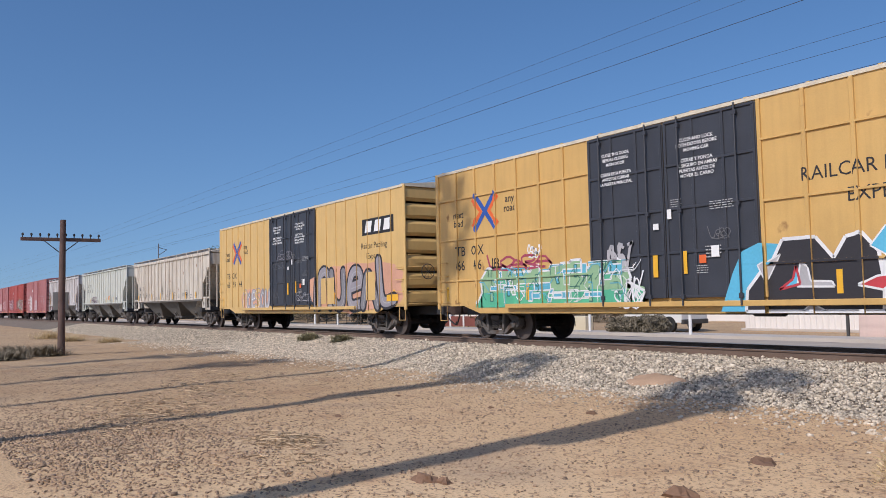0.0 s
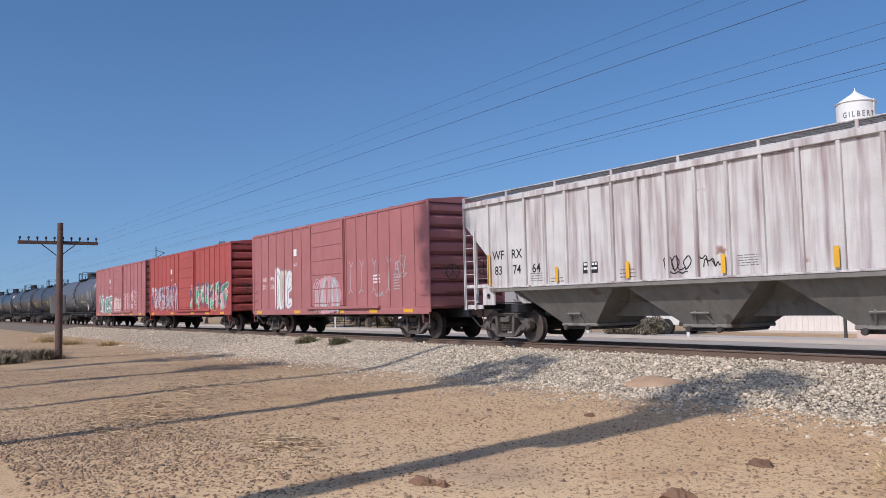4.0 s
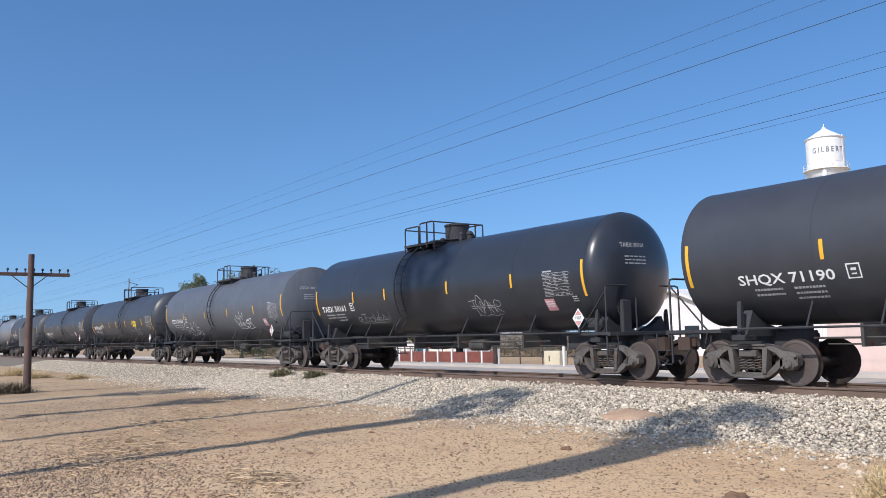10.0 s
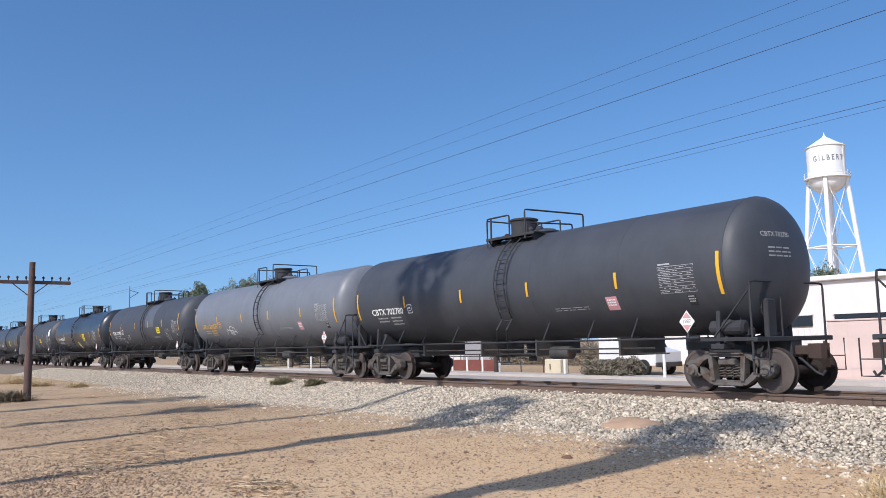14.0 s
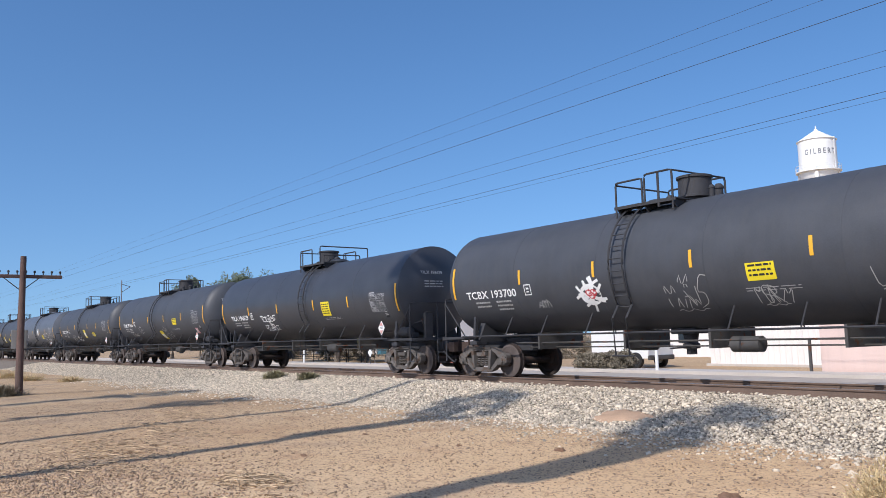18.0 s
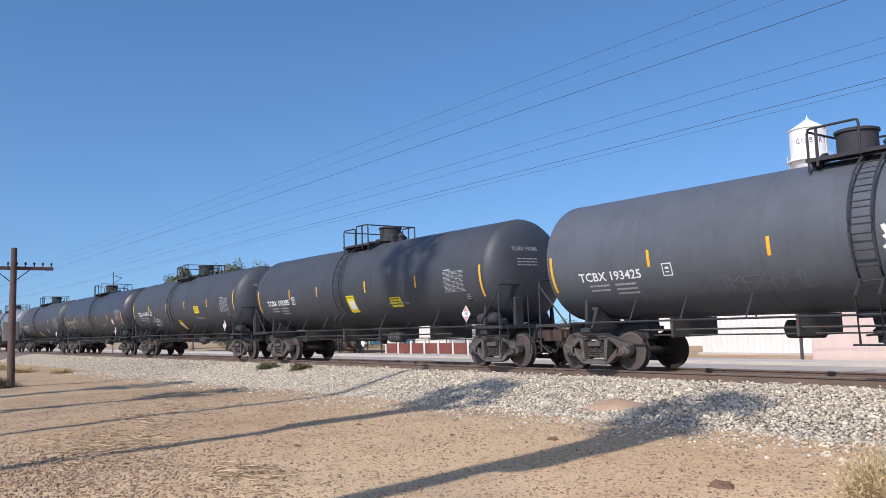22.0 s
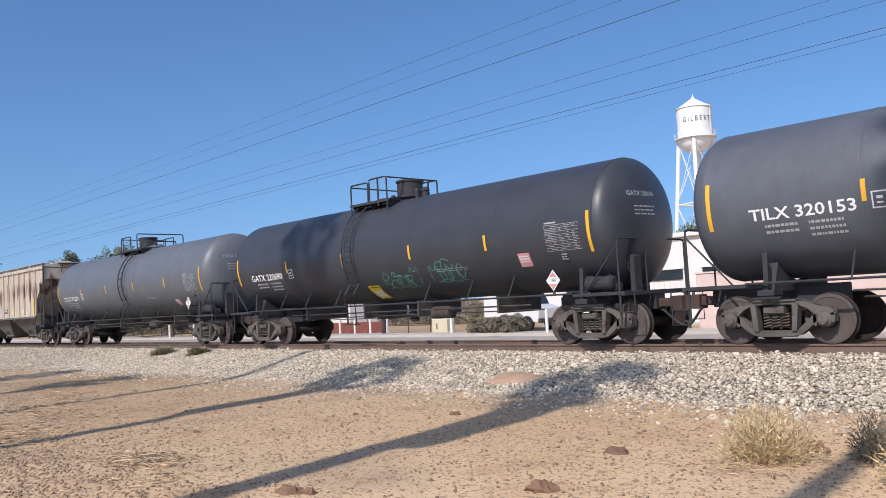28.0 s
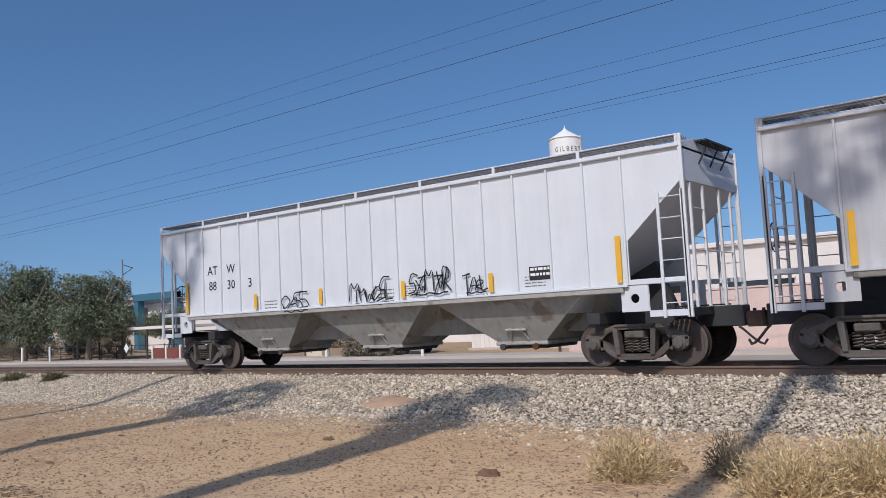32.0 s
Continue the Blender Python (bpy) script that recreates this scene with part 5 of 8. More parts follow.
    for x, z, w, h in ((0.35, 3.3, 0.3, 0.2), (1.55, 3.15, 0.6, 0.2), (1.3, 2.2, 0.4, 0.3), (1.0, 1.8, 0.3, 0.2)):
        part("small_print", bars(x, yd, z, w, h, 4, rng, fill=0.35, word=(0.06, 0.2)), M_dull, car)
    for x, z, w, h, m in ((0.15, 3.0, 0.12, 0.22, M_white), (-0.25, 2.75, 0.16, 0.14, M_white), (1.35, 2.1, 0.2, 0.24, M_white), (1.02, 1.95, 0.18, 0.18, orange), (-0.3, 1.85, 0.14, 0.5, M_stripe), (0.55, 1.9, 0.1, 0.5, M_stripe)):
        part("door_label", Geo().box(x - w / 2, x + w / 2, yd - 0.003, yd, z - h / 2, z + h / 2), m, car)
    for x in (-8.9, -5.0, 4.0, 6.4, 8.6):
        part("reflective_stripe", Geo().box(x - 0.06, x + 0.06, -W - 0.006, -W - 0.002, YB_B + 0.15, YB_B + 0.6), M_stripe, car)
    for k, (x, z, w, h, n) in enumerate(((-1.3, 2.95, 1.6, 0.3, 5), (0.9, 3.05, 0.7, 0.2, 4), (1.5, 2.5, 0.5, 0.22, 5), (-1.6, 1.6, 0.7, 0.2, 4))):
        if not posts_grid or k == 2:
            part("chalk_tag", drape(strokes(scribble(random.Random(60 + k), x, z, w, h, n), 0.014, -0.004), prof, W), M_faint, car, "thin grey chalk tag")
    spray(car, graf, W, prof)
    return car


def paint(name, c):
    return material("spray_" + name, c, 0.55, vary=0.15, grain=3)


def rounded(poly, times=2):
    """Corners of a closed outline cut off again and again."""
    for _ in range(times):
        poly = [q for (ax, az), (bx, bz) in zip(poly, poly[1:] + poly[:1]) for q in ((ax * 0.75 + bx * 0.25, az * 0.75 + bz * 0.25), (ax * 0.25 + bx * 0.75, az * 0.25 + bz * 0.75))]
    return poly


def profile(half, posts, hw, depth, door):
    """How far the side stands out along its length: (from, to, depth) stretches."""
    cuts = sorted([(p - hw, p + hw, depth) for p in posts if not door[0] < p < door[1]] + [door])
    out, at = [], -half
    for a, b, d in cuts:
        if a > at:
            out.append((at, a, 0.0))
        out.append((max(a, at), b, d))
        at = b
    return out + [(at, half, 0.0)]


def cut_at(P, x, keep):
    out = []
    for p, q in zip(P, P[1:] + P[:1]):
        pin, qin = (p[0] - x) * keep >= 0, (q[0] - x) * keep >= 0
        if pin:
            out.append(p)
        if pin != qin:
            t = (x - p[0]) / (q[0] - p[0])
            out.append((x, p[1] + t * (q[1] - p[1]), p[2] + t * (q[2] - p[2])))
    return out


def drape(g, prof, W):
    """Paint laid over the posts and panels of a side; y holds the lift off the surface."""
    out = Geo()
    for f in g.f:
        P = [g.v[i] for i in f]
        lo, hi = min(p[0] for p in P), max(p[0] for p in P)
        for a, b, d in prof:
            if b <= lo or a >= hi:
                continue
            Q = cut_at(cut_at(P, a, 1), b, -1)
            if len(Q) > 2:
                out.add([(p[0], -(W + d) + p[1], p[2]) for p in Q], [tuple(range(len(Q)))])
    return out


def open_curve(p, times=2):
    for _ in range(times):
        q = [p[0]]
        for (ax, az), (bx, bz) in zip(p, p[1:]):
            q += [(ax * 0.75 + bx * 0.25, az * 0.75 + bz * 0.25), (ax * 0.25 + bx * 0.75, az * 0.25 + bz * 0.75)]
        p = q + [p[-1]]
    return p


def fat_line(paths, width, y):
    """Broad sprayed lines with round ends; each stretch lies a hair over the one before."""
    g = Geo()
    lift = 0.0
    for p in paths:
        for cx, cz in (p[0], p[-1]):
            yy = y - lift
            g.add([(cx + width / 2 * math.cos(2 * math.pi * k / 14), yy, cz + width / 2 * math.sin(2 * math.pi * k / 14)) for k in range(14)], [tuple(range(14))])
            lift += 0.00005
        for a, b in zip(p, p[1:]):
            ang = math.atan2(b[1] - a[1], b[0] - a[0])
            nx, nz = -math.sin(ang) * width / 2, math.cos(ang) * width / 2
            ring = [(b[0] + width / 2 * math.cos(ang + math.pi * (k / 6 - 0.5)), y - lift, b[1] + width / 2 * math.sin(ang + math.pi * (k / 6 - 0.5))) for k in range(7)]
            g.add([(a[0] + nx, y - lift, a[1] + nz), (a[0] - nx, y - lift, a[1] - nz)] + ring, [tuple(range(9))])
            lift += 0.00002
    return g


GLYPHS = {
    "v": (((0.05, 1), (0.45, 0), (0.9, 1)),),
    "a": (((0, 0), (0.45, 1.05), (0.95, 0)), ((0.25, 0.35), (0.7, 0.35))),
    "e": (((0.9, 0.62), (0.75, 0.95), (0.2, 0.95), (0.05, 0.5), (0.2, 0), (0.95, 0.08)), ((0.15, 0.5), (0.85, 0.6))),
    "s": (((1.0, 1.05), (0.4, 1.05), (0.05, 0.72), (0.6, 0.55), (1.05, 0.3), (0.6, -0.02), (0.0, 0.1)),),
    "u": (((0.05, 1), (0.08, 0.2), (0.5, -0.05), (0.92, 0.2), (0.95, 1)),),
    "n": (((0.0, 0), (0.05, 0.9), (0.5, 1.1), (0.9, 0.8), (0.95, 0)),),
    "o": (((0.5, 1), (0.05, 0.8), (0.05, 0.2), (0.5, 0), (0.95, 0.2), (0.95, 0.8), (0.5, 1)),),
    "z": (((0.0, 0.95), (0.9, 1.0), (0.1, 0.05), (1.0, 0.0)),),
    "l": (((0.1, 1.1), (0.1, 0.15), (0.3, 0), (0.9, 0.1)),),
    "t": (((0.0, 0.95), (1.0, 1.0)), ((0.5, 0.95), (0.45, 0.0))),
}


def letters(car, prof, W, seed, x, z, w, h, glyphs, fill, outline, fat=0.3, rim=0.05, inner=None, haze=None):
    """Rounded bubble letters side by side, each with a rim and a thin inner line."""
    rng = random.Random(seed)
    n = len(glyphs)
    if haze is not None:
        ring = [(x + w * 0.54 * math.cos(2 * math.pi * k / 30) * rng.uniform(0.92, 1.06), 0, z + h * 0.55 * math.copysign(abs(math.sin(2 * math.pi * k / 30)) ** 0.5, math.sin(2 * math.pi * k / 30)) * rng.uniform(0.9, 1.1)) for k in range(30)]
        g = Geo().add([(x, -0.0012, z)] + [(a, -0.0012, c) for a, b, c in ring], [(0, k + 1, (k + 1) % 30 + 1) for k in range(30)])
        part("graffiti_cloud", drape(g, prof, W), haze, car)
    for i, ch in enumerate(glyphs):
        cell = (w - fat) / n
        x0, lean, k = x - w / 2 + fat / 2 + cell * i, rng.uniform(-0.12, 0.18), rng.uniform(0.9, 1.08)
        z0 = z - h / 2 + fat / 2 + rng.uniform(-0.04, 0.04) * h
        hh = (h - fat) * k
        paths = [open_curve([(x0 + cell * 0.9 * px + lean * pz * hh, z0 + hh * pz) for px, pz in p]) for p in GLYPHS[ch]]
        d = 0.0022 * i
        part("graffiti_outline", drape(fat_line(paths, fat + 2 * rim, -0.0024 - d), prof, W), outline, car)
        part("graffiti_letter", drape(fat_line(paths, fat, -0.0034 - d), prof, W), fill[i % len(fill)], car, "sprayed bubble letter")
        if inner is not None:
            part("graffiti_stroke", drape(strokes([[(a + 0.12 * fat, c - 0.1 * fat) for a, c in p] for p in paths], 0.028, -0.0045 - d), prof, W), inner, car)


def over_rail(car, prof, W, pts, fill, z=1.78):
    """The strip of a sprayed shape that lies on the raised side rail at height z."""
    P = [(b, 0, a) for a, b in pts]
    Q = cut_at(cut_at(P, z - 0.024, 1), z + 0.024, -1)
    if len(Q) > 2:
        part("graffiti_shape", drape(Geo().add([(c, -0.042, a) for a, _, c in Q], [tuple(range(len(Q)))]), [(a, b, min(d, 0.004)) if d < 0.1 else (a, b, d - 0.04) for a, b, d in prof], W), fill, car)


def shape(car, prof, W, pts, fill, outline, rim, lift, label=""):
    """One sprayed shape with straight edges and its rim."""
    if outline is not None:
        part("graffiti_outline", drape(strokes([[p, q] for p, q in zip(pts, pts[1:] + pts[:1])], rim, -lift - 0.0012), prof, W), outline, car)
    if rim > 0.04:
        over_rail(car, prof, W, pts, fill)
    part("graffiti_shape", drape(Geo().add([(a, -lift, b) for a, b in pts], [tuple(range(len(pts)))]), prof, W), fill, car, label)


def stair_mural(car, prof, W, seed, x0, x1, z0, z1, fills, panel, outline, dark):
    """A mural of stepped letter forms: a filled block, square panels set in it and angular lines over it."""
    rng = random.Random(seed)
    n = 14
    top = [(x0 + (x1 - x0) * (0.08 + 0.84 * k / n), z1 + rng.choice((0.0, -0.12, 0.1, 0.04))) for k in range(n + 1)]
    steps = [(x0, z0 + 0.12), (x0 + 0.25, z0 + 0.45), (x0 + 0.18, z0 + 0.8)]
    for (a, c), (b, d) in zip(top, top[1:]):
        steps += [(a, c), (b, c)]
    steps += [(x1 - 0.3, z1 - 0.45), (x1 - 0.45, z0 + 0.6), (x1 + 0.1, z0 + 0.35), (x1 - 0.1, z0)]
    for k, (a, b) in enumerate(zip(steps, steps[1:])):
        m = (z0 + (z1 - z0) * 0.4)
        part("graffiti_ground", drape(Geo().add([(a[0], -0.0014, min(a[1], m)), (b[0], -0.0014, min(b[1], m)), (b[0], -0.0014, z0), (a[0], -0.0014, z0)], [(0, 1, 2, 3)]), prof, W), fills[1], car)
        if max(a[1], b[1]) > m + 0.02:
            if a[0] < b[0]:
                over_rail(car, prof, W, [(a[0], m), (b[0], m), (b[0], max(b[1], m)), (a[0], max(a[1], m))], fills[0])
            part("graffiti_ground", drape(Geo().add([(a[0], -0.0017, m - 0.06 * rng.random()), (b[0], -0.0017, m - 0.06 * rng.random()), (b[0], -0.0017, max(b[1], m)), (a[0], -0.0017, max(a[1], m))], [(0, 1, 2, 3)]), prof, W), fills[0], car)
    part("graffiti_outline", drape(strokes([[p, q] for p, q in zip(steps, steps[1:]) if p != q], 0.07, -0.003), prof, W), outline, car)
    w, h = x1 - x0, z1 - z0
    for k in range(30):
        cx, cz = x0 + w * (0.1 + 0.8 * (k + rng.random()) / 30), z0 + h * rng.choice((0.28, 0.5, 0.66, 0.84))
        L, b = rng.uniform(0.14, 0.36), rng.uniform(0.05, 0.1)
        lean = rng.choice((0, 0, 0.5, -0.5))
        box = [(cx - L, cz - b), (cx + L, cz - b), (cx + L + lean * b, cz + b), (cx - L + lean * b, cz + b)] if k % 2 else [(cx - b, cz - L * 0.7), (cx + b, cz - L * 0.7), (cx + b + lean * L, cz + L * 0.7), (cx - b + lean * L, cz + L * 0.7)]
        shape(car, prof, W, box, panel if k % 3 else fills[k % 2], outline if k % 4 else dark, 0.035, 0.0035 + 0.0001 * k)
    for k in range(70):
        p = [(x0 + w * rng.uniform(0.06, 0.94), z0 + h * rng.uniform(0.1, 0.9))]
        a = rng.choice((0, 1, 2, 3)) * math.pi / 4
        for _ in range(rng.randint(2, 4)):
            L = rng.uniform(0.12, 0.4)
            q = (p[-1][0] + L * math.cos(a), min(z1, max(z0 + 0.05, p[-1][1] + L * math.sin(a))))
            p.append(q)
            a += rng.choice((-1, 1)) * rng.choice((math.pi / 2, math.pi / 4))
        part("graffiti_line", drape(strokes([[u, v] for u, v in zip(p, p[1:])], rng.choice((0.022, 0.03, 0.018)), -0.0085 - 0.00006 * k), prof, W), (outline, dark, panel)[k % 3], car)


def spray(car, graf, W, prof):
    for g in graf:
        if g[0] == "letters":
            letters(car, prof, W, *g[1:])
        elif g[0] == "shape":
            shape(car, prof, W, *g[1:])
        elif g[0] == "stairs":
            stair_mural(car, prof, W, *g[1:])
        elif g[0] == "patch":
            x0, x1, z0, z1 = g[1:5]
            part("paint_patch", drape(Geo().add([(x0, -0.02, z0), (x1, -0.02, z0 + 0.02), (x1, -0.02, z1), (x0 + 0.02, -0.02, z1 - 0.02)], [(0, 1, 2, 3)]), prof, W), g[5], car, "paint rolled over the graffiti")
        elif g[0] == "lines":
            for k, p in enumerate(g[1]):
                part("graffiti_line", drape(strokes([p], g[2], -0.003 - 0.0002 * k), prof, W), g[3], car, "thin sprayed line")
        else:
            mural(car, prof, W, *g)


def mural(car, prof, W, seed, x, z, w, h, n, fills, outline, accent, glow=None, line=0.05, thick=1.0):
    """A sprayed mural: interlocking letter forms, each with its outline, inner bands and stray strokes."""
    rng = random.Random(seed)
    if glow is not None:
        for i in range(n):
            cx = x - w / 2 + w * (i + 0.5) / n
            pts = rounded([(cx + w / n * 0.75 * math.cos(2 * math.pi * k / 12) * rng.uniform(0.85, 1.1), z + 0.05 * h + h * 0.46 * math.sin(2 * math.pi * k / 12) * rng.uniform(0.8, 1.1)) for k in range(12)])
            yy = -0.001 - 0.0001 * i
            g = Geo().add([(cx, yy, z)] + [(a, yy, c) for a, c in pts], [(0, k + 1, (k + 1) % len(pts) + 1) for k in range(len(pts))])
            part("graffiti_cloud", drape(g, prof, W), glow, car)
    count = n * 6
    for i in range(count):
        bw, L = h * rng.uniform(0.06, 0.14) * thick, h * rng.uniform(0.3, 0.75)
        a = rng.choice((1.57, 1.3, 1.85, 0.1, 0.6, 2.4)) + rng.uniform(-0.15, 0.15)
        cx, cz = x + w * (i + rng.random()) / count - w / 2, z + h * rng.uniform(-0.3, 0.3)
        dx, dz = math.cos(a) * L / 2, math.sin(a) * L / 2
        if abs(cz - z) + abs(dz) > h / 2:
            dz *= (h / 2 - abs(cz - z)) / abs(dz)
        nx, nz = -math.sin(a) * bw, math.cos(a) * bw
        bend = rng.uniform(-0.5, 0.5) * bw
        bar = [(cx - dx - nx, cz - dz - nz), (cx + bend - nx, cz - nz), (cx + dx - nx * 0.5, cz + dz - nz * 0.5), (cx + dx * 1.15, cz + dz), (cx + dx + nx, cz + dz + nz), (cx + bend + nx, cz + nz), (cx - dx + nx, cz - dz + nz)]
        bar = rounded([(px, min(z + h * 0.55, max(z - h * 0.55, pz))) for px, pz in bar], 1)
        yy = -0.003 - 0.0001 * i
        part("graffiti_bar", drape(Geo().add([(px, yy, pz) for px, pz in bar], [tuple(range(len(bar)))]), prof, W), fills[i % len(fills)], car, "sprayed graffiti shape")
        part("graffiti_outline", drape(strokes([bar + bar[:2]], line * rng.uniform(0.5, 1.1), yy - 0.00005), prof, W), outline if i % 4 else accent, car)
    for i in range(n * 4):
        cx, cz = x + rng.uniform(-0.52, 0.52) * w, z + rng.uniform(-0.45, 0.45) * h
        a, turn = rng.uniform(0, 6.28), rng.uniform(0.5, 3.0)
        r = rng.uniform(0.07, 0.26)
        g = strokes([[(cx + r * math.cos(a + turn * k / 7) * 1.3, cz + r * math.sin(a + turn * k / 7)) for k in range(8)]], rng.uniform(0.015, 0.04), -0.0035 - 0.0001 * count)
        part("graffiti_stroke", drape(g, prof, W), (accent, outline, fills[i % len(fills)])[i % 3], car)


RB_H, RB_W, RB_B, RB_E, RB_R = 7.75, 1.5, 1.0, 4.56, 4.72


def red_boxcar(label, mat, mark, number, door_x, graf, seed, n1=7, n2=7):
    car = thing("boxcar", label, "boxcar", group="train")
    W = RB_W
    boxcar_frame(car, RB_H, W, RB_B, RB_E, RB_R, mat, mat, 8, 8.75, 6.0)
    rng = random.Random(seed)
    dw = 3.0
    a, b = door_x - dw / 2, door_x + dw / 2
    for sd in (-1, 1):
        for lo, hi, n in ((-RB_H + 0.13, a - 0.1, n1), (b + 0.1, RB_H - 0.13, n2)):
            for k in range(n + 1):
                x = lo + (hi - lo) * k / n
                part("side_post", lambda: Geo().box(-0.028, 0.028, *sorted((sd * (W - 0.01), sd * (W + 0.04))), RB_B + 0.12, RB_E - 0.06, 0.014), mat, car, "", (x, 0, 0), ("rpost", sd))
        def door_geo():
            g = Geo()
            g.box(-dw / 2, dw / 2, *sorted((sd * (W + 0.0), sd * (W + 0.07))), RB_B + 0.18, RB_E - 0.08, 0.015)
            return g
        door = part("door", door_geo, mat, car, "ribbed sliding steel door", (door_x, 0, 0), ("rdoor", sd))
        for k in range(6):
            part("door_rib", lambda: Geo().box(-dw / 2 + 0.03, dw / 2 - 0.03, *sorted((sd * (W + 0.066), sd * (W + 0.09))), RB_B + 0.28, RB_B + 0.32, 0.01), mat, door, "", (0, 0, 0.575 * k), ("rrib", sd))
        for x in (-dw / 2 + 0.06, dw / 2 - 0.06):
            part("door_edge", lambda: Geo().box(-0.06, 0.06, *sorted((sd * (W + 0.066), sd * (W + 0.12))), RB_B + 0.18, RB_E - 0.08, 0.012), mat, door, "", (x, 0, 0), ("redge", sd))
        part("door_rail", lambda: Geo().box(-dw / 2 - 0.3, dw + 1.2, *sorted((sd * (W - 0.01), sd * (W + 0.13))), RB_B + 0.05, RB_B + 0.16, 0.012), mat, car, "", (door_x, 0, 0), ("rtrack", sd))
        part("side_sill", lambda: Geo().box(-RB_H + 0.1, RB_H - 0.1, *sorted((sd * (W - 0.04), sd * (W + 0.035))), RB_B - 0.16, RB_B + 0.04, 0.012), mat, car, "", None, ("rsill", sd))
    y = -W - 0.004
    for x, z, s in ((-6.3, 2.45, mark[:2]), (-5.4, 2.45, mark[2:]), (-6.3, 2.1, number[:3]), (-5.4, 2.1, number[3:])):
        part("reporting_mark", flat_text([s], x, y, z, 0.3, bold=0.002), M_white, car, "stencilled reporting mark")
    part("test_stencil", bars(4.2, y, 2.2, 0.5, 0.36, 3, rng, fill=0.55), M_white, car)
    part("small_print", bars(5.6, y, 2.2, 0.4, 0.6, 6, rng, fill=0.35), M_dull, car)
    part("card_holder", Geo().box(-2.98, -2.68, -W - 0.02, -W - 0.002, 3.35, 3.65, 0.004), M_white, car, "white card holder")
    part("small_print", bars(-2.83, -W - 0.004, 3.0, 0.34, 0.12, 2, rng, fill=0.5), M_white, car)
    yo = -W - 0.04
    for x in (-6.9, -2.6, 1.4, 4.0, 6.4):
        part("reflective_stripe", Geo().box(x - 0.3, x + 0.3, yo - 0.004, yo, RB_B - 0.1, RB_B + 0.02), M_stripe, car)
    posts = [lo + (hi - lo) * k / n for lo, hi, n in ((-RB_H + 0.13, a - 0.1, n1), (b + 0.1, RB_H - 0.13, n2)) for k in range(n + 1)]
    spray(car, graf, W, profile(RB_H, posts, 0.028, 0.04, (a, b, 0.07)))
    return car


# ---- ground, track ----
def ground_height(x, y):
    h = 0.05 * noise.noise((x * 0.25, y * 0.25, 1.0)) + 0.02 * noise.noise((x * 1.3, y * 1.3, 4.0))
    return h * (1.0 if y < 11.0 else 0.3)


def build_ground():
    xs = np.concatenate([[-3000, -1500, -700, -400, -250, -160, -110, -80], np.arange(-64, 16, 0.4), [20, 30, 50, 90, 160, 300, 700, 1500, 3000]])
    ys = np.concatenate([[-3000, -1200, -500, -200, -90, -40, -20, -10, -5, -2], np.arange(0, 12.4, 0.25), [13, 16, 20, 21.5, 24, 27, 30, 34, 40, 60, 100, 200, 500, 1200, 3000]])
    nx, ny = len(xs), len(ys)
    g = Geo()
    g.v = [(float(x), float(y), ground_height(x, y) if -70 < x < 18 and -3 < y < 12.5 else 0.0) for y in ys for x in xs]
    g.f = [(j * nx + i, j * nx + i + 1, (j + 1) * nx + i + 1, (j + 1) * nx + i) for j in range(ny - 1) for i in range(nx - 1)]
    g.smooth = True
    ob = part("ground", g, M_dirt)
    tagged(ob, "sandy pale brown desert dirt with pebbles", "ground", kind="structure")


build_ground()


def bed_height(y):
    d = abs(y - TRACK_Y)
    return 0.44 if d < 1.75 else max(-0.03, 0.44 - (d - 1.75) * 0.16)


def build_bed():
    ys = [TRACK_Y + d for d in (-4.75, -4.2, -3.6, -3.0, -2.4, -1.75, -0.9, 0, 0.9, 1.75, 2.4, 3.0, 3.6, 4.2, 4.75)]
    xs = np.concatenate([[-700, -400, -200, -120], np.arange(-80, 30, 1.0), [60, 150, 400]])
    g = Geo()
    nx = len(xs)
    g.v = [(float(x), y + 0.12 * noise.noise((x * 0.5, y, 0)) * (abs(y - TRACK_Y) > 4), bed_height(y) + 0.015 * noise.noise((x, y * 2, 7))) for y in ys for x in xs]
    g.f = [(j * nx + i, j * nx + i + 1, (j + 1) * nx + i + 1, (j + 1) * nx + i) for j in range(len(ys) - 1) for i in range(nx - 1)]
    g.smooth = True
    tagged(part("ballast_bed", g, M_bed_shade), "crushed-stone railway ballast bed, darkened for shade between its stones", "ballast", kind="structure")


build_bed()


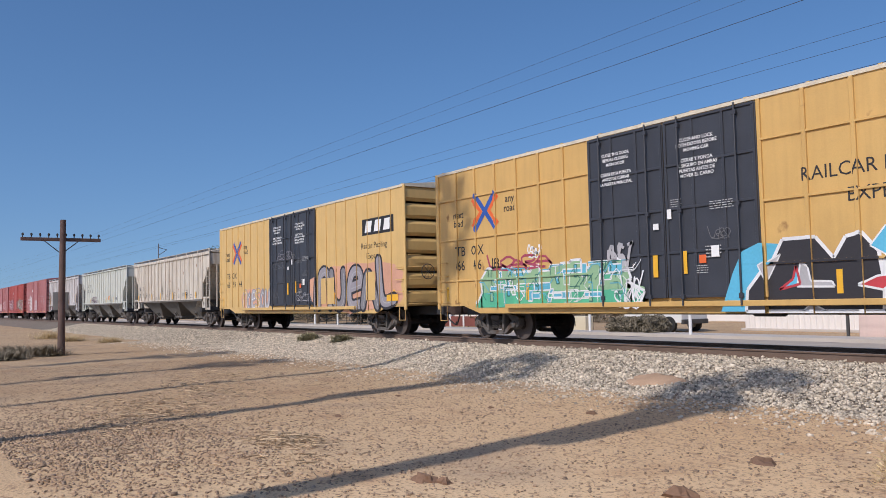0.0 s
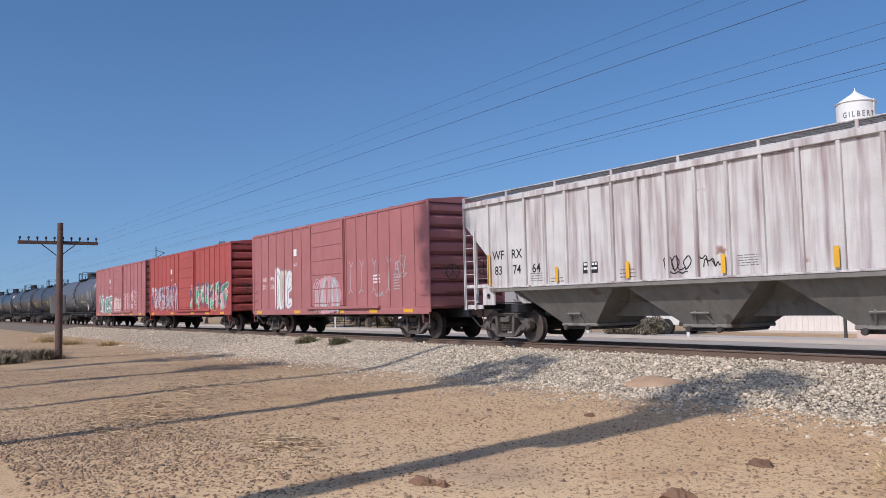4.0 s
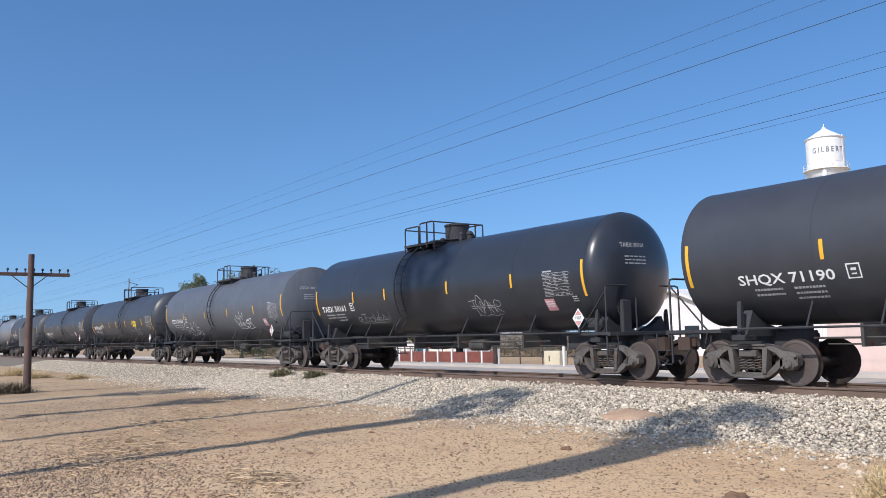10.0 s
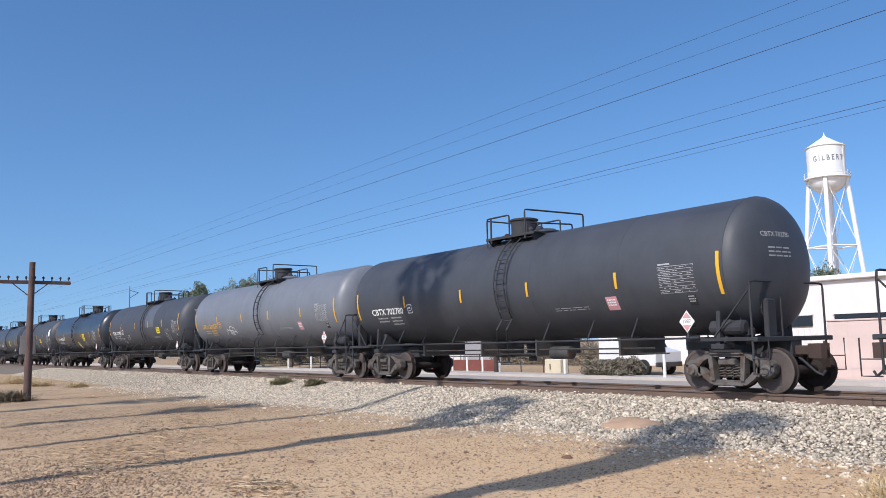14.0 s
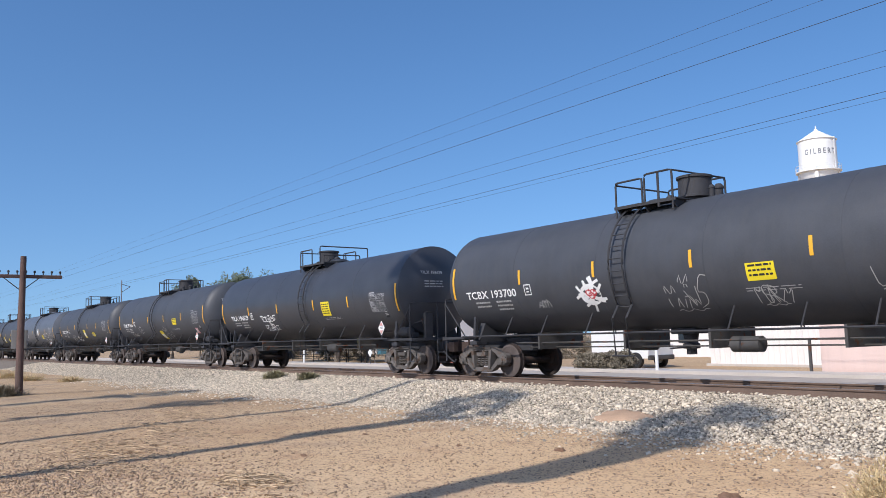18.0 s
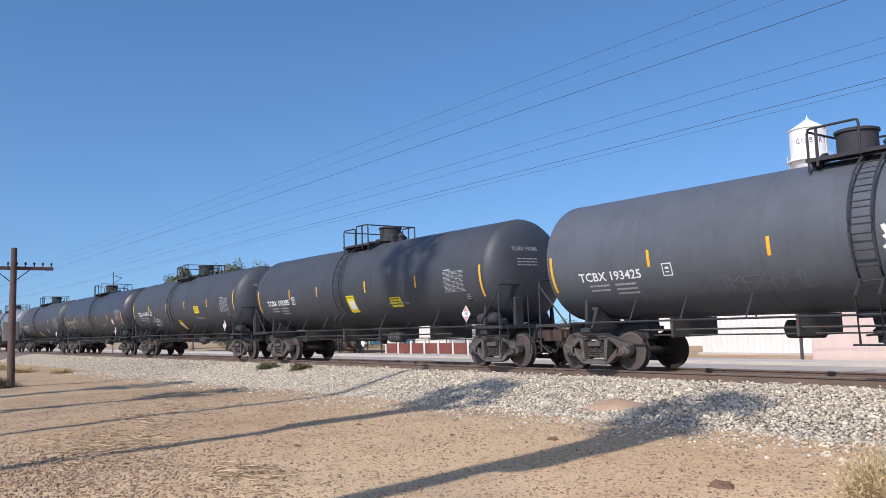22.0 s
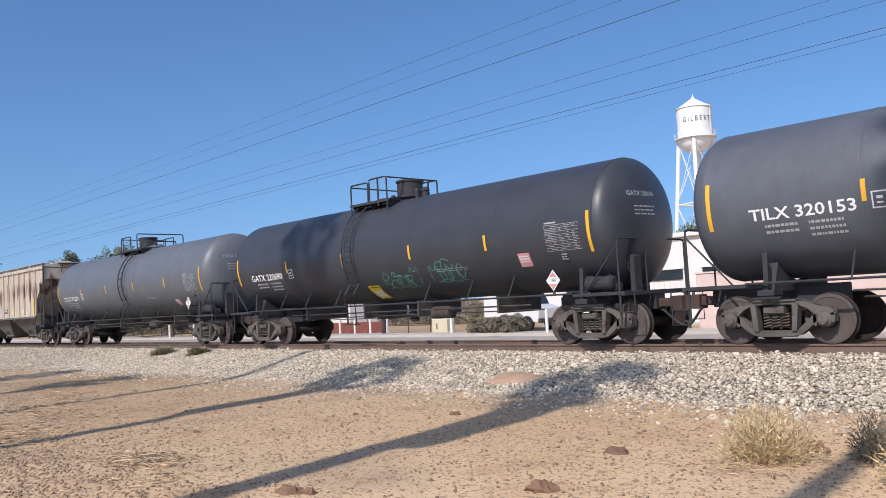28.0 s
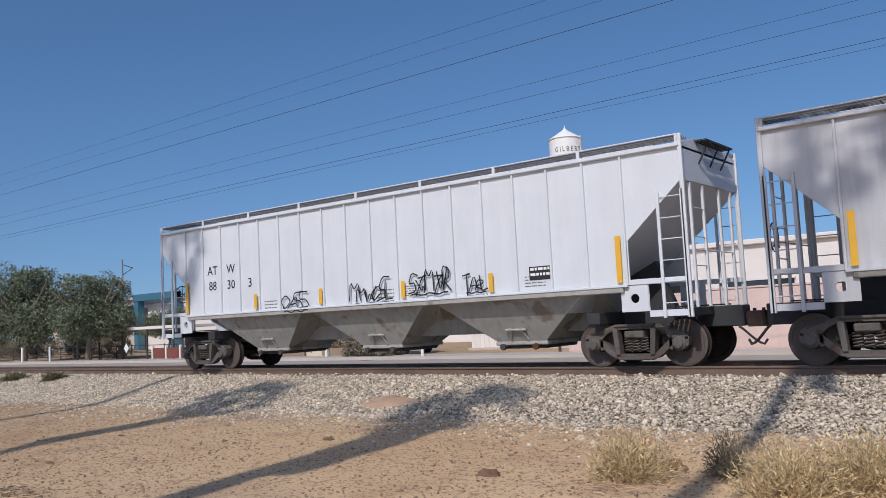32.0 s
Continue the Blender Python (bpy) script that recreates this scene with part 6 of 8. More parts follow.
def scatter_stones(name, label, category, n, sample, size, mat, squash=0.7, seed=3):
    """Loose stones: bent cubes strewn by sample(rng, n), which gives x, y, z."""
    r = np.random.default_rng(seed)
    x, y, z = sample(r, n)
    n = len(x)
    base = np.array([(a, b, c) for a in (-1, 1) for b in (-1, 1) for c in (-1, 1)], float)
    quads = np.array([(0, 1, 3, 2), (4, 6, 7, 5), (0, 4, 5, 1), (2, 3, 7, 6), (0, 2, 6, 4), (1, 5, 7, 3)])
    s = size * r.lognormal(0, 0.35, (n, 1, 1))
    V = base[None] * r.uniform(0.45, 1.0, (n, 8, 3)) * s * np.array([1, 1, squash]) * r.uniform(0.7, 1.3, (n, 1, 3))
    a, b = r.uniform(0, 6.28, n), r.uniform(-0.7, 0.7, n)
    ca, sa, cb, sb = np.cos(a), np.sin(a), np.cos(b), np.sin(b)
    vx, vz = V[..., 0] * cb[:, None] + V[..., 2] * sb[:, None], -V[..., 0] * sb[:, None] + V[..., 2] * cb[:, None]
    V[..., 0], V[..., 2] = vx, vz
    vx, vy = V[..., 0] * ca[:, None] - V[..., 1] * sa[:, None], V[..., 0] * sa[:, None] + V[..., 1] * ca[:, None]
    V[..., 0], V[..., 1] = vx, vy
    V += np.stack([x, y, z], 1)[:, None, :]
    F = (quads[None] + 8 * np.arange(n)[:, None, None]).reshape(-1)
    me = bpy.data.meshes.new(name)
    me.vertices.add(8 * n)
    me.vertices.foreach_set("co", V.reshape(-1))
    me.loops.add(len(F))
    me.loops.foreach_set("vertex_index", F.astype(np.int32))
    me.polygons.add(6 * n)
    me.polygons.foreach_set("loop_start", np.arange(0, 24 * n, 4, dtype=np.int32))
    me.update(calc_edges=True)
    me.materials.append(mat)
    return tagged(new(name, me), label, category, kind="stuff")


def near_shoulder(r, n):
    x = -10 - 68 * r.power(0.9, n) + 26 * r.random(n)
    x = np.where(r.random(n) < 0.75, r.uniform(-36, 8, n), r.uniform(-80, -36, n))
    y = TRACK_Y - r.uniform(1.25, 4.75, n) + 0.12 * np.sin(x * 1.3) + 0.08 * np.sin(x * 3.1)
    z = np.maximum(0.0, np.where(TRACK_Y - y < 1.75, 0.44, 0.44 - (TRACK_Y - y - 1.75) * 0.16)) + r.uniform(-0.01, 0.035, n)
    return x, y, z


def on_dirt(x, y, lift):
    return np.array([ground_height(a, b) for a, b in zip(x, y)]) + lift


def dirt_spread(r, n):
    x, y = np.minimum(6 - 34 * r.uniform(0, 1, n) ** 1.25, 5.9), r.uniform(1.5, 11.6, n)
    return x, y, on_dirt(x, y, 0.004)


def gravel_spread(r, n):
    x, y = r.normal(-11.5, 2.2, n), np.abs(r.normal(1.2, 1.2, n)) + 1.2
    return x, y, on_dirt(x, y, 0.005)


def stray_stones(r, n):
    x, y = r.uniform(-45, 6, n), 11.7 - np.abs(r.normal(0, 0.95, n))
    return x, y, on_dirt(x, y, 0.006)


def middle_stones(r, n):
    x, y = r.uniform(-60, 8, n), TRACK_Y + r.uniform(-1.2, 1.8, n)
    return x, y, 0.44 + r.uniform(-0.02, 0.03, n)


scatter_stones("ballast_stones", "pale grey and tan crushed ballast stones", "ballast", 146000, near_shoulder, 0.0188, M_stone, 0.75, 3)
scatter_stones("ballast_stones", "pale crushed stones between the sleepers", "ballast", 14000, middle_stones, 0.026, M_stone, 0.75, 4)
scatter_stones("stray_stones", "stray ballast stones on the dirt", "stones", 8000, stray_stones, 0.019, M_stone, 0.7, 5)
scatter_stones("pebbles", "small brown pebbles on the dirt", "pebbles", 42000, dirt_spread, 0.0105, M_pebble, 0.45, 6)
scatter_stones("gravel", "grey gravel strewn over the dirt", "gravel", 6000, gravel_spread, 0.013, M_pebble, 0.5, 7)


def geo_rail():
    g = Geo()
    prof = [(-0.075, 0.0), (0.075, 0.0), (0.07, 0.015), (0.012, 0.03), (0.01, 0.125), (0.034, 0.135), (0.036, 0.16), (0.03, 0.17), (-0.03, 0.17), (-0.036, 0.16), (-0.034, 0.135), (-0.01, 0.125), (-0.012, 0.03), (-0.07, 0.015)]
    return g.prism(prof, -700, 400, "x")


for s in (-1, 1):
    rail = part("rail", geo_rail, M_rail, None, "", (0, TRACK_Y + s * 0.755, RAIL_Z - 0.172), "rail")
    tagged(rail, "rusty brown steel rail with a polished head", "rail", kind="structure")
    part("rail_head", lambda: Geo().box(-700, 400, -0.026, 0.026, 0.1705, 0.173), M_railtop, rail, "polished running surface", None, "railhead")
track = thing("sleepers", "row of weathered wooden sleepers under the rails", "sleepers", (0, TRACK_Y, 0), kind="structure")
for k in range(180):
    part("sleeper", lambda: Geo().box(-0.115, 0.115, -1.3, 1.3, 0.29, 0.452, 0.012), M_tie, track, "", (-82 + k * 0.54, 0.02 * math.sin(k * 7.1), 0.004 * math.sin(k * 3.3)), "tie")

# ---- telegraph pole and overhead wires ----
def telegraph_pole():
    p = thing("telegraph_pole", "old dark wooden telegraph pole with one crossarm", "utility pole", (-34.4, 5.55, 0))
    g = Geo()
    g.smooth = True
    g.tube([(0, 0, -0.3), (0.02, 0, 2.0), (0.0, 0.03, 5.22)], [0.14, 0.13, 0.105], 12)
    part("post", g, M_wood, p)
    part("crossarm", Geo().box(-0.06, 0.06, -1.42, 1.42, 4.40, 4.53, 0.012).warp(lambda x, y, z: (x - 0.13, y, z - 0.0 * y)), M_wood, p)
    for s in (-1, 1):
        part("brace", Geo().tube([(-0.14, s * 0.62, 4.42), (-0.12, s * 0.05, 3.95)], 0.018, 5), M_steel, p)
    for k in range(10):
        y = -1.35 + k * 0.3
        part("insulator_pin", lambda: Geo().lathe([(4.53, 0.02), (4.6, 0.02), (4.61, 0.04), (4.66, 0.045), (4.7, 0.02)], "z", 8, (-0.13, 0, 0)), M_under, p, "", (0, y, 0), "pin")
    sg = part("sign_board", Geo().box(-0.2, -0.17, -0.28, 0.28, 1.75, 2.45, 0.006), material("faded_sign", (0.28, 0.27, 0.25), 0.6, vary=0.15), p, "small faded sign board with dark marks")
    part("sign_mark", Geo().box(-0.204, -0.2, -0.1, 0.1, 1.95, 2.25), M_inkblk, sg)
    return p


telegraph_pole()


def marker_post():
    p = thing("marker_post", "slim white trackside marker post", "post", (-46.0, 4.2, 0))
    part("stake", Geo().box(-0.05, 0.05, -0.02, 0.02, 0, 1.5, 0.008), M_white, p)
    part("cap", Geo().box(-0.055, 0.055, -0.025, 0.025, 1.36, 1.52, 0.008), M_dull, p)


marker_post()


def wire(y, h, sag, r, x0=-235.0, x1=60.0):
    g = Geo()
    pts = []
    for k in range(41):
        t = k / 40
        pts.append((x0 + (x1 - x0) * t, y, h - sag * 4 * t * (1 - t) + 0.0))
    g.tube(pts, r, 4)
    ob = part("overhead_wire", g, M_wire)
    tagged(ob, "thin dark overhead line beside the railway", "wire", "overhead wires")


for y, h, r in ((21.6, 11.65, 0.009), (22.4, 11.45, 0.008), (22.0, 10.66, 0.015), (22.0, 9.33, 0.008), (22.1, 8.95, 0.009), (21.9, 8.22, 0.012), (22.1, 8.1, 0.008)):
    wire(y, h, 0.45, r * 0.6)


def far_pole(x, y, h, label, bracket, r=0.16):
    p = thing("utility_pole", label, "utility pole", (x, y, 0), "utility poles")
    g = Geo()
    g.smooth = True
    part("post", g.tube([(0, 0, -0.3), (0, 0, h)], [r, r * 0.7], 10), M_cloud_pole if bracket else M_wood, p)
    if bracket:
        for z in (h - 0.9, h - 3.1):
            for k in range(3):
                pts = [((0, 0, z + 0.5), (0, 0.9, z + 0.25)), ((0, 0.9, z + 0.25), (0, 0, z - 0.35)), ((0, 0, z + 0.5), (0, 0, z - 0.35))][k]
                part("bracket", Geo().tube(pts, 0.03, 5), M_steel, p)
    else:
        part("crossarm", Geo().box(-0.06, 0.06, -1.2, 1.2, h - 0.5, h - 0.36, 0.01), M_wood, p)
        part("crossarm", Geo().box(-0.06, 0.06, -1.0, 1.0, h - 2.7, h - 2.56, 0.01), M_wood, p)


far_pole(-90, 24, 8.6, "slim grey pole with triangular side brackets", True, 0.08)
far_pole(60, 22, 12.0, "tall wooden power pole with two crossarms", False)
far_pole(-235, 22, 12.0, "distant wooden power pole with two crossarms", False)

# ---- water tower ----
def water_tower():
    d, ang = 150.0, radians(61.2)
    x, y = -d * math.cos(ang), d * math.sin(ang)
    t = thing("water_tower", "white steel water tower with a conical roof and legs", "water tower", pose(x, y, 0, 0, 0, 0))
    R, zb, zt = 2.98, 27.75, 32.95
    g = Geo()
    g.smooth = True
    prof = [(zb - 2.6, 0.1)] + [(zb - 2.6 * math.cos(math.pi / 2 * k / 8), R * math.sin(math.pi / 2 * k / 8)) for k in range(1, 9)] + [(zt, R)]
    part("tank", g.lathe(prof, "z", 40), M_tower, t)
    g = Geo()
    g.smooth = True
    part("roof", g.lathe([(zt - 0.1, R + 0.06), (zt + 0.02, R + 0.2), (zt + 0.08, R + 0.15), (zt + 1.8, 0.45), (zt + 1.95, 0.3)], "z", 40), M_tower, t, "conical white roof")
    part("finial", Geo().lathe([(zt + 1.85, 0.26), (zt + 2.15, 0.26), (zt + 2.2, 0.1), (zt + 2.7, 0.05)], "z", 10), M_tower, t)
    part("balcony", Geo().lathe([(zb - 0.1, R - 0.1), (zb - 0.1, R + 0.6), (zb + 0.05, R + 0.6), (zb + 0.05, R - 0.1)], "z", 40), M_tower, t)
    for hz in (0.5, 0.95):
        part("balcony_rail", Geo().tube([((R + 0.57) * math.cos(a), (R + 0.57) * math.sin(a), zb + hz) for a in (2 * math.pi * k / 32 for k in range(33))], 0.03, 4), M_tower, t)
    for k in range(16):
        a = 2 * math.pi * k / 16
        part("rail_post", lambda: Geo().tube([(R + 0.57, 0, zb), (R + 0.57, 0, zb + 0.95)], 0.03, 4), M_tower, t, "", pose(0, 0, 0, 0, 0, math.degrees(a)), "balpost")
    legs = []
    for k in range(4):
        a = radians(45 + 90 * k - 30 + 8)
        top, bot = (2.85 * math.cos(a), 2.85 * math.sin(a), zb + 0.3), (5.4 * math.cos(a), 5.4 * math.sin(a), 0)
        legs.append((Vector(top), Vector(bot)))
        part("leg", Geo().tube([top, bot], 0.36, 10), M_tower, t)
    for k in range(4):
        (ta, ba), (tb, bb) = legs[k], legs[(k + 1) % 4]
        for f0, f1 in ((0.03, 0.42), (0.42, 0.8)):
            p, q, r_, s_ = ta.lerp(ba, f0), tb.lerp(bb, f1), tb.lerp(bb, f0), ta.lerp(ba, f1)
            part("brace", Geo().tube([p, q], 0.06, 5), M_tower, t)
            part("brace", Geo().tube([r_, s_], 0.06, 5), M_tower, t)
            part("strut", Geo().tube([s_, q], 0.17, 6), M_tower, t)
    part("riser", Geo().tube([(0, 0, 0), (0, 0, zb - 2)], 0.5, 12), M_tower, t)
    part("ladder", Geo().box(R + 0.05, R + 0.12, -0.2, 0.2, zb, zt + 0.3), M_tower, t)
    vs, fs = words("G I L B E R T", 0.98, 0.02)
    face = math.atan2(-y, -x) + radians(9)

    def bend(u, v):
        a = face + u / R
        return ((R + 0.02) * math.cos(a), (R + 0.02) * math.sin(a), 30.75 + v * 1.3)
    g = Geo()
    g.add([bend(u * 0.95, v) for u, _, v in vs], fs)
    part("lettering", g, material("faded_black_lettering", (0.16, 0.17, 0.19), 0.7, vary=0.2), t, "black lettering round the tank")


water_tower()

# ---- far side of the track ----
def strip(name, x0, x1, y0, y1, z, mat, label, category):
    ob = part(name, Geo().box(x0, x1, y0, y1, -0.05, z), mat)
    return tagged(ob, label, category, kind="structure")


strip("road", -400, 200, 22.6, 28.2, 0.03, M_road, "sun-bleached pale asphalt road beside the track", "road")
strip("pavement", -400, 200, 28.2, 29.9, 0.16, M_concrete, "pale concrete pavement with a kerb", "pavement")


def leaf_cloud(name, centre, radii, n, size, mat, parent=None, seed=1, hollow=0.35):
    r = np.random.default_rng(seed)
    d = r.normal(size=(n, 3))
    d /= np.linalg.norm(d, axis=1)[:, None]
    rad = r.uniform(hollow, 1.0, n) ** 0.5
    lump = 1 + 0.22 * np.sin(d[:, 0] * 5 + seed) + 0.2 * np.cos(d[:, 1] * 6 + d[:, 2] * 5 + seed)
    c = np.array(centre) + d * (rad * lump)[:, None] * np.array(radii)
    u = r.normal(size=(n, 3))
    u /= np.linalg.norm(u, axis=1)[:, None]
    w = np.cross(u, r.normal(size=(n, 3)))
    w /= np.linalg.norm(w, axis=1)[:, None]
    s = size * r.uniform(0.6, 1.4, (n, 1))
    V = np.stack([c - u * s, c + w * s * 0.45, c + u * s, c - w * s * 0.45], 1).reshape(-1, 3)
    me = bpy.data.meshes.new(name)
    me.from_pydata(V.tolist(), [], np.arange(4 * n).reshape(-1, 4).tolist())
    me.materials.append(mat)
    ob = new(name, me)
    if parent is not None:
        ob.parent = parent
    return ob


def tree(x, y, h, w, label, seed, droop=0.0, name="tree"):
    rng = random.Random(seed)
    t = thing(name, label, "tree", (x, y, 0), "trees beyond the railway")
    g = Geo()
    g.smooth = True
    g.tube([(0, 0, -0.2), (0.15, 0.05, h * 0.25), (0.1, 0.2, h * 0.55)], [h * 0.035, h * 0.026, h * 0.014], 9)
    part("trunk", g, M_bark, t)
    g = Geo()
    for k in range(7):
        a = rng.uniform(0, 6.28)
        g.tube([(0.12, 0.1, h * rng.uniform(0.22, 0.45)), (w * 0.25 * math.cos(a), w * 0.25 * math.sin(a), h * rng.uniform(0.5, 0.65)), (w * 0.42 * math.cos(a), w * 0.42 * math.sin(a), h * rng.uniform(0.6, 0.85))], [h * 0.012, h * 0.009, h * 0.004], 6)
    part("limb", g, M_bark, t)
    for k in range(12):
        a, rr = rng.uniform(0, 6.28), rng.uniform(0.05, 0.34) * w
        leaf_cloud("crown", (rr * math.cos(a), rr * math.sin(a), h * rng.uniform(0.48 - droop, 0.86)), (w * rng.uniform(0.18, 0.29),) * 2 + (h * rng.uniform(0.13, 0.22),), 2900, 0.009 * h + 0.03, M_leaf, t, seed * 20 + k)
    return t


for x, y, h, w in ((-55.4, 30.5, 6.9, 5.8), (-64.8, 30.5, 7.7, 7.4), (-76.5, 31, 8.3, 5), (-86.0, 31, 8.5, 4.6), (-104, 34, 9.0, 5.5)):
    tree(x, y, h, w, "feathery grey-green roadside tree with drooping foliage", int(-x), 0.26)
for x, y, h, w in ((-34, 62, 6.8, 7), (-27, 66, 7.5, 7), (-47, 68, 6.0, 6), (-12, 70, 6.5, 6), (-96, 46, 6.5, 9), (-111, 47, 7, 10), (-122, 52, 7.5, 10), (-76, 45, 4.2, 5.5), (-69, 46, 3.8, 5), (-130, 60, 8, 9), (-145, 60, 7.5, 10), (-160, 60, 8, 9), (-190, 55, 8, 9)):
    tree(x, y, h, w, "leafy green tree beyond the road", int(-x) + 7)
far_pole(-60, 36, 7.7, "slim grey pole with triangular side brackets", True, 0.08)


def pink_wall():
    ob = part("boundary_wall", Geo().box(-17.0, 60, 30.1, 30.4, 0, 2.3, 0.02), M_pink)
    tagged(ob, "pale pink stucco boundary wall", "wall", kind="structure")
    part("coping", Geo().box(-17.05, 60, 30.06, 30.44, 2.3, 2.37, 0.012), M_pink, ob)
    for k in range(14):
        part("wall_joint", lambda: Geo().box(-0.012, 0.012, 30.094, 30.1, 0.05, 2.25), M_concrete, ob, "", (-12 + k * 5, 0, 0), "walljoint")
    p = thing("gate_post", "dark steel post at the end of the pink wall", "post", (-17.3, 29.9, 0))
    part("post", Geo().box(-0.05, 0.05, -0.05, 0.05, 0, 1.35, 0.012), M_steel, p)


pink_wall()


def ribbed_fence():
    ob = thing("metal_fence", "white ribbed sheet-metal fence", "fence", (0, 36, 0), kind="structure")
    for k in range(60):
        part("panel", lambda: Geo().prism([(0, 0), (0.14, 0), (0.17, 0.05), (0.27, 0.05), (0.3, 0)] + [(0.3, -0.02), (0, -0.02)], 0.12, 2.1, "z").warp(lambda x, y, z: (x, -y, z)), M_stucco, ob, "", (-26.2 + 0.3 * k, 0, 0), "ribpanel")
    part("plinth", Geo().box(-26.4, -8, -0.12, 0.1, 0, 0.13, 0.01), M_concrete, ob)


ribbed_fence()


def white_building():
    b = thing("low_building", "long low white stucco building with a flat roof", "building", (0, 0, 0))
    part("wall", Geo().box(-32, 40, 47, 62, 0, 5.0, 0.03), M_stucco, b)
    part("roof", Geo().box(-32.3, 40.3, 46.7, 62.3, 5.0, 5.3, 0.04), M_stucco, b)
    part("base_band", Geo().box(-32.01, 40.01, 46.97, 47.0, 0, 1.6), M_pink, b)
    # Dark strips added to stand for the shaded lower wall, not known windows.
    for k in range(14):
        w = part("window", lambda: Geo().box(0, 3.6, 46.9, 46.99, 2.35, 3.0, 0.01), M_glass, b, "dark strip added for the shaded band of wall", (-31 + 5 * k, 0, 0), "wbshade")
        part("frame", lambda: Geo().box(-0.08, 3.68, 46.86, 46.95, 3.0, 3.1, 0.008), M_stucco, w, "", None, "wbframe")
    g = thing("gabled_house", "white house with a shallow gabled roof", "house", (-38.5, 52, 0))
    part("wall", Geo().box(-4, 4, -4, 4, 0, 3.0, 0.02), M_stucco, g)
    part("roof", Geo().prism([(-4.4, 2.95), (0, 4.6), (4.4, 2.95), (4.4, 3.1), (0, 4.78), (-4.4, 3.1)], -4.4, 4.4), M_stucco, g)
    part("gable", Geo().prism([(-4, 3.0), (4, 3.0), (0, 4.55)], -4, -3.8), M_stucco, g)
    for x in (-2.2, 1.6):
        part("window", Geo().box(x - 0.6, x + 0.6, -4.06, -4.0, 1.0, 2.1, 0.01), M_glass, g)


white_building()


def teal_building():
    b = thing("modern_building", "grey flat-roofed building with a teal frame", "building", (-89, 52, 0))
    part("wall", Geo().box(-14, 6, 0, 12, 0, 5.6, 0.03), M_concrete, b)
    part("roof", Geo().box(-14.4, 6.2, -0.4, 12.4, 5.6, 5.9, 0.03), M_concrete, b)
    for k in range(7):
        part("window", lambda: Geo().box(0, 1.3, -0.06, 0.0, 3.6, 5.0, 0.01), M_glass, b, "", (-13 + 2.7 * k, 0, 0), "tbwin")
    part("frame_post", Geo().box(6.4, 7.2, -1.2, -0.4, 0, 6.0, 0.02), M_blue, b, "teal steel portal")
    part("frame_post", Geo().box(13.2, 14.0, -1.2, -0.4, 0, 6.0, 0.02), M_blue, b, "teal steel portal")
    part("frame_beam", Geo().box(6.4, 14.0, -1.3, -0.3, 5.3, 6.05, 0.02), M_blue, b, "teal steel portal")
    part("wing", Geo().box(7.2, 20, 0.0, 10, 0, 5.0, 0.02), M_stucco, b)
    c = thing("canopy", "long white carport roof on thin posts", "canopy", (-52, 33.5, 0))
    part("roof", Geo().box(-9, 4, -1, 3, 2.05, 2.25, 0.02), M_stucco, c)
    for k in range(5):
        part("post", lambda: Geo().box(-0.05, 0.05, -0.9, -0.8, 0, 2.05, 0.01), M_steel, c, "", (-8.8 + 3.1 * k, 0, 0), "cpost")


teal_building()


def barrier():
    f = thing("red_barrier", "row of low red panels between white posts", "fence", (0, 31.6, 0))
    for k in range(7):
        part("panel", lambda: Geo().box(0.08, 1.42, -0.03, 0.03, 0.12, 0.78, 0.012), M_redwood, f, "", (-49.2 + 1.55 * k, 0, 0), "rpanel")
    for k in range(8):
        part("post", lambda: Geo().box(-0.07, 0.07, -0.07, 0.07, 0, 0.95, 0.015), M_white, f, "", (-49.2 + 1.55 * k, 0, 0), "rpostw")
    s = thing("warning_sign", "small white diamond sign on a thin post", "sign", (-48.0, 29.0, 0))
    part("post", Geo().tube([(0, 0, 0), (0, 0, 0.95)], 0.025, 6), M_steel, s)
    part("plate", Geo().prism([(0, 0.6), (0.28, 0.9), (0, 1.2), (-0.28, 0.9)], -0.04, -0.025), M_white, s)
    c = thing("utility_box", "cream painted utility cabinet", "cabinet", (-32.8, 31.0, 0))
    part("body", Geo().box(-0.6, 0.6, -0.3, 0.3, 0.08, 0.85, 0.03), material("cream_paint", (0.66, 0.58, 0.42), 0.6, vary=0.06), c)
    part("base", Geo().box(-0.7, 0.7, -0.4, 0.4, 0, 0.08, 0.01), M_concrete, c)
    part("handle", Geo().box(-0.2, -0.14, -0.33, -0.3, 0.3, 0.6, 0.006), M_steel, c)
    p = thing("bollard", "thick rusty brown steel post", "post", (-36.3, 29.7, 0), "bollards")
    part("post", Geo().lathe([(0, 0.13), (1.6, 0.13), (1.68, 0.08)], "z", 12), M_couple, p)
    for x, y in ((-61.0, 28.6), (-57.0, 28.6), (-30.5, 29.4), (-23.4, 28.4)):
        q = thing("bollard", "white painted steel post beside the road", "post", (x, y, 0), "bollards")
        part("post", Geo().lathe([(0, 0.07), (1.15, 0.07), (1.2, 0.04)], "z", 10), M_white, q)
    # pipe rail fence along the yard
    r = thing("pipe_fence", "thin steel pipe rail fence", "fence", (0, 33, 0))
    for z in (0.45, 0.95):
        part("pipe", Geo().tube([(-72, 0, z), (-34, 0, z)], 0.03, 6), M_steel, r)
    for k in range(20):
        part("post", lambda: Geo().tube([(0, 0, 0), (0, 0, 1.05)], 0.035, 6), M_steel, r, "", (-72 + 2 * k, 0, 0), "pfpost")


barrier()


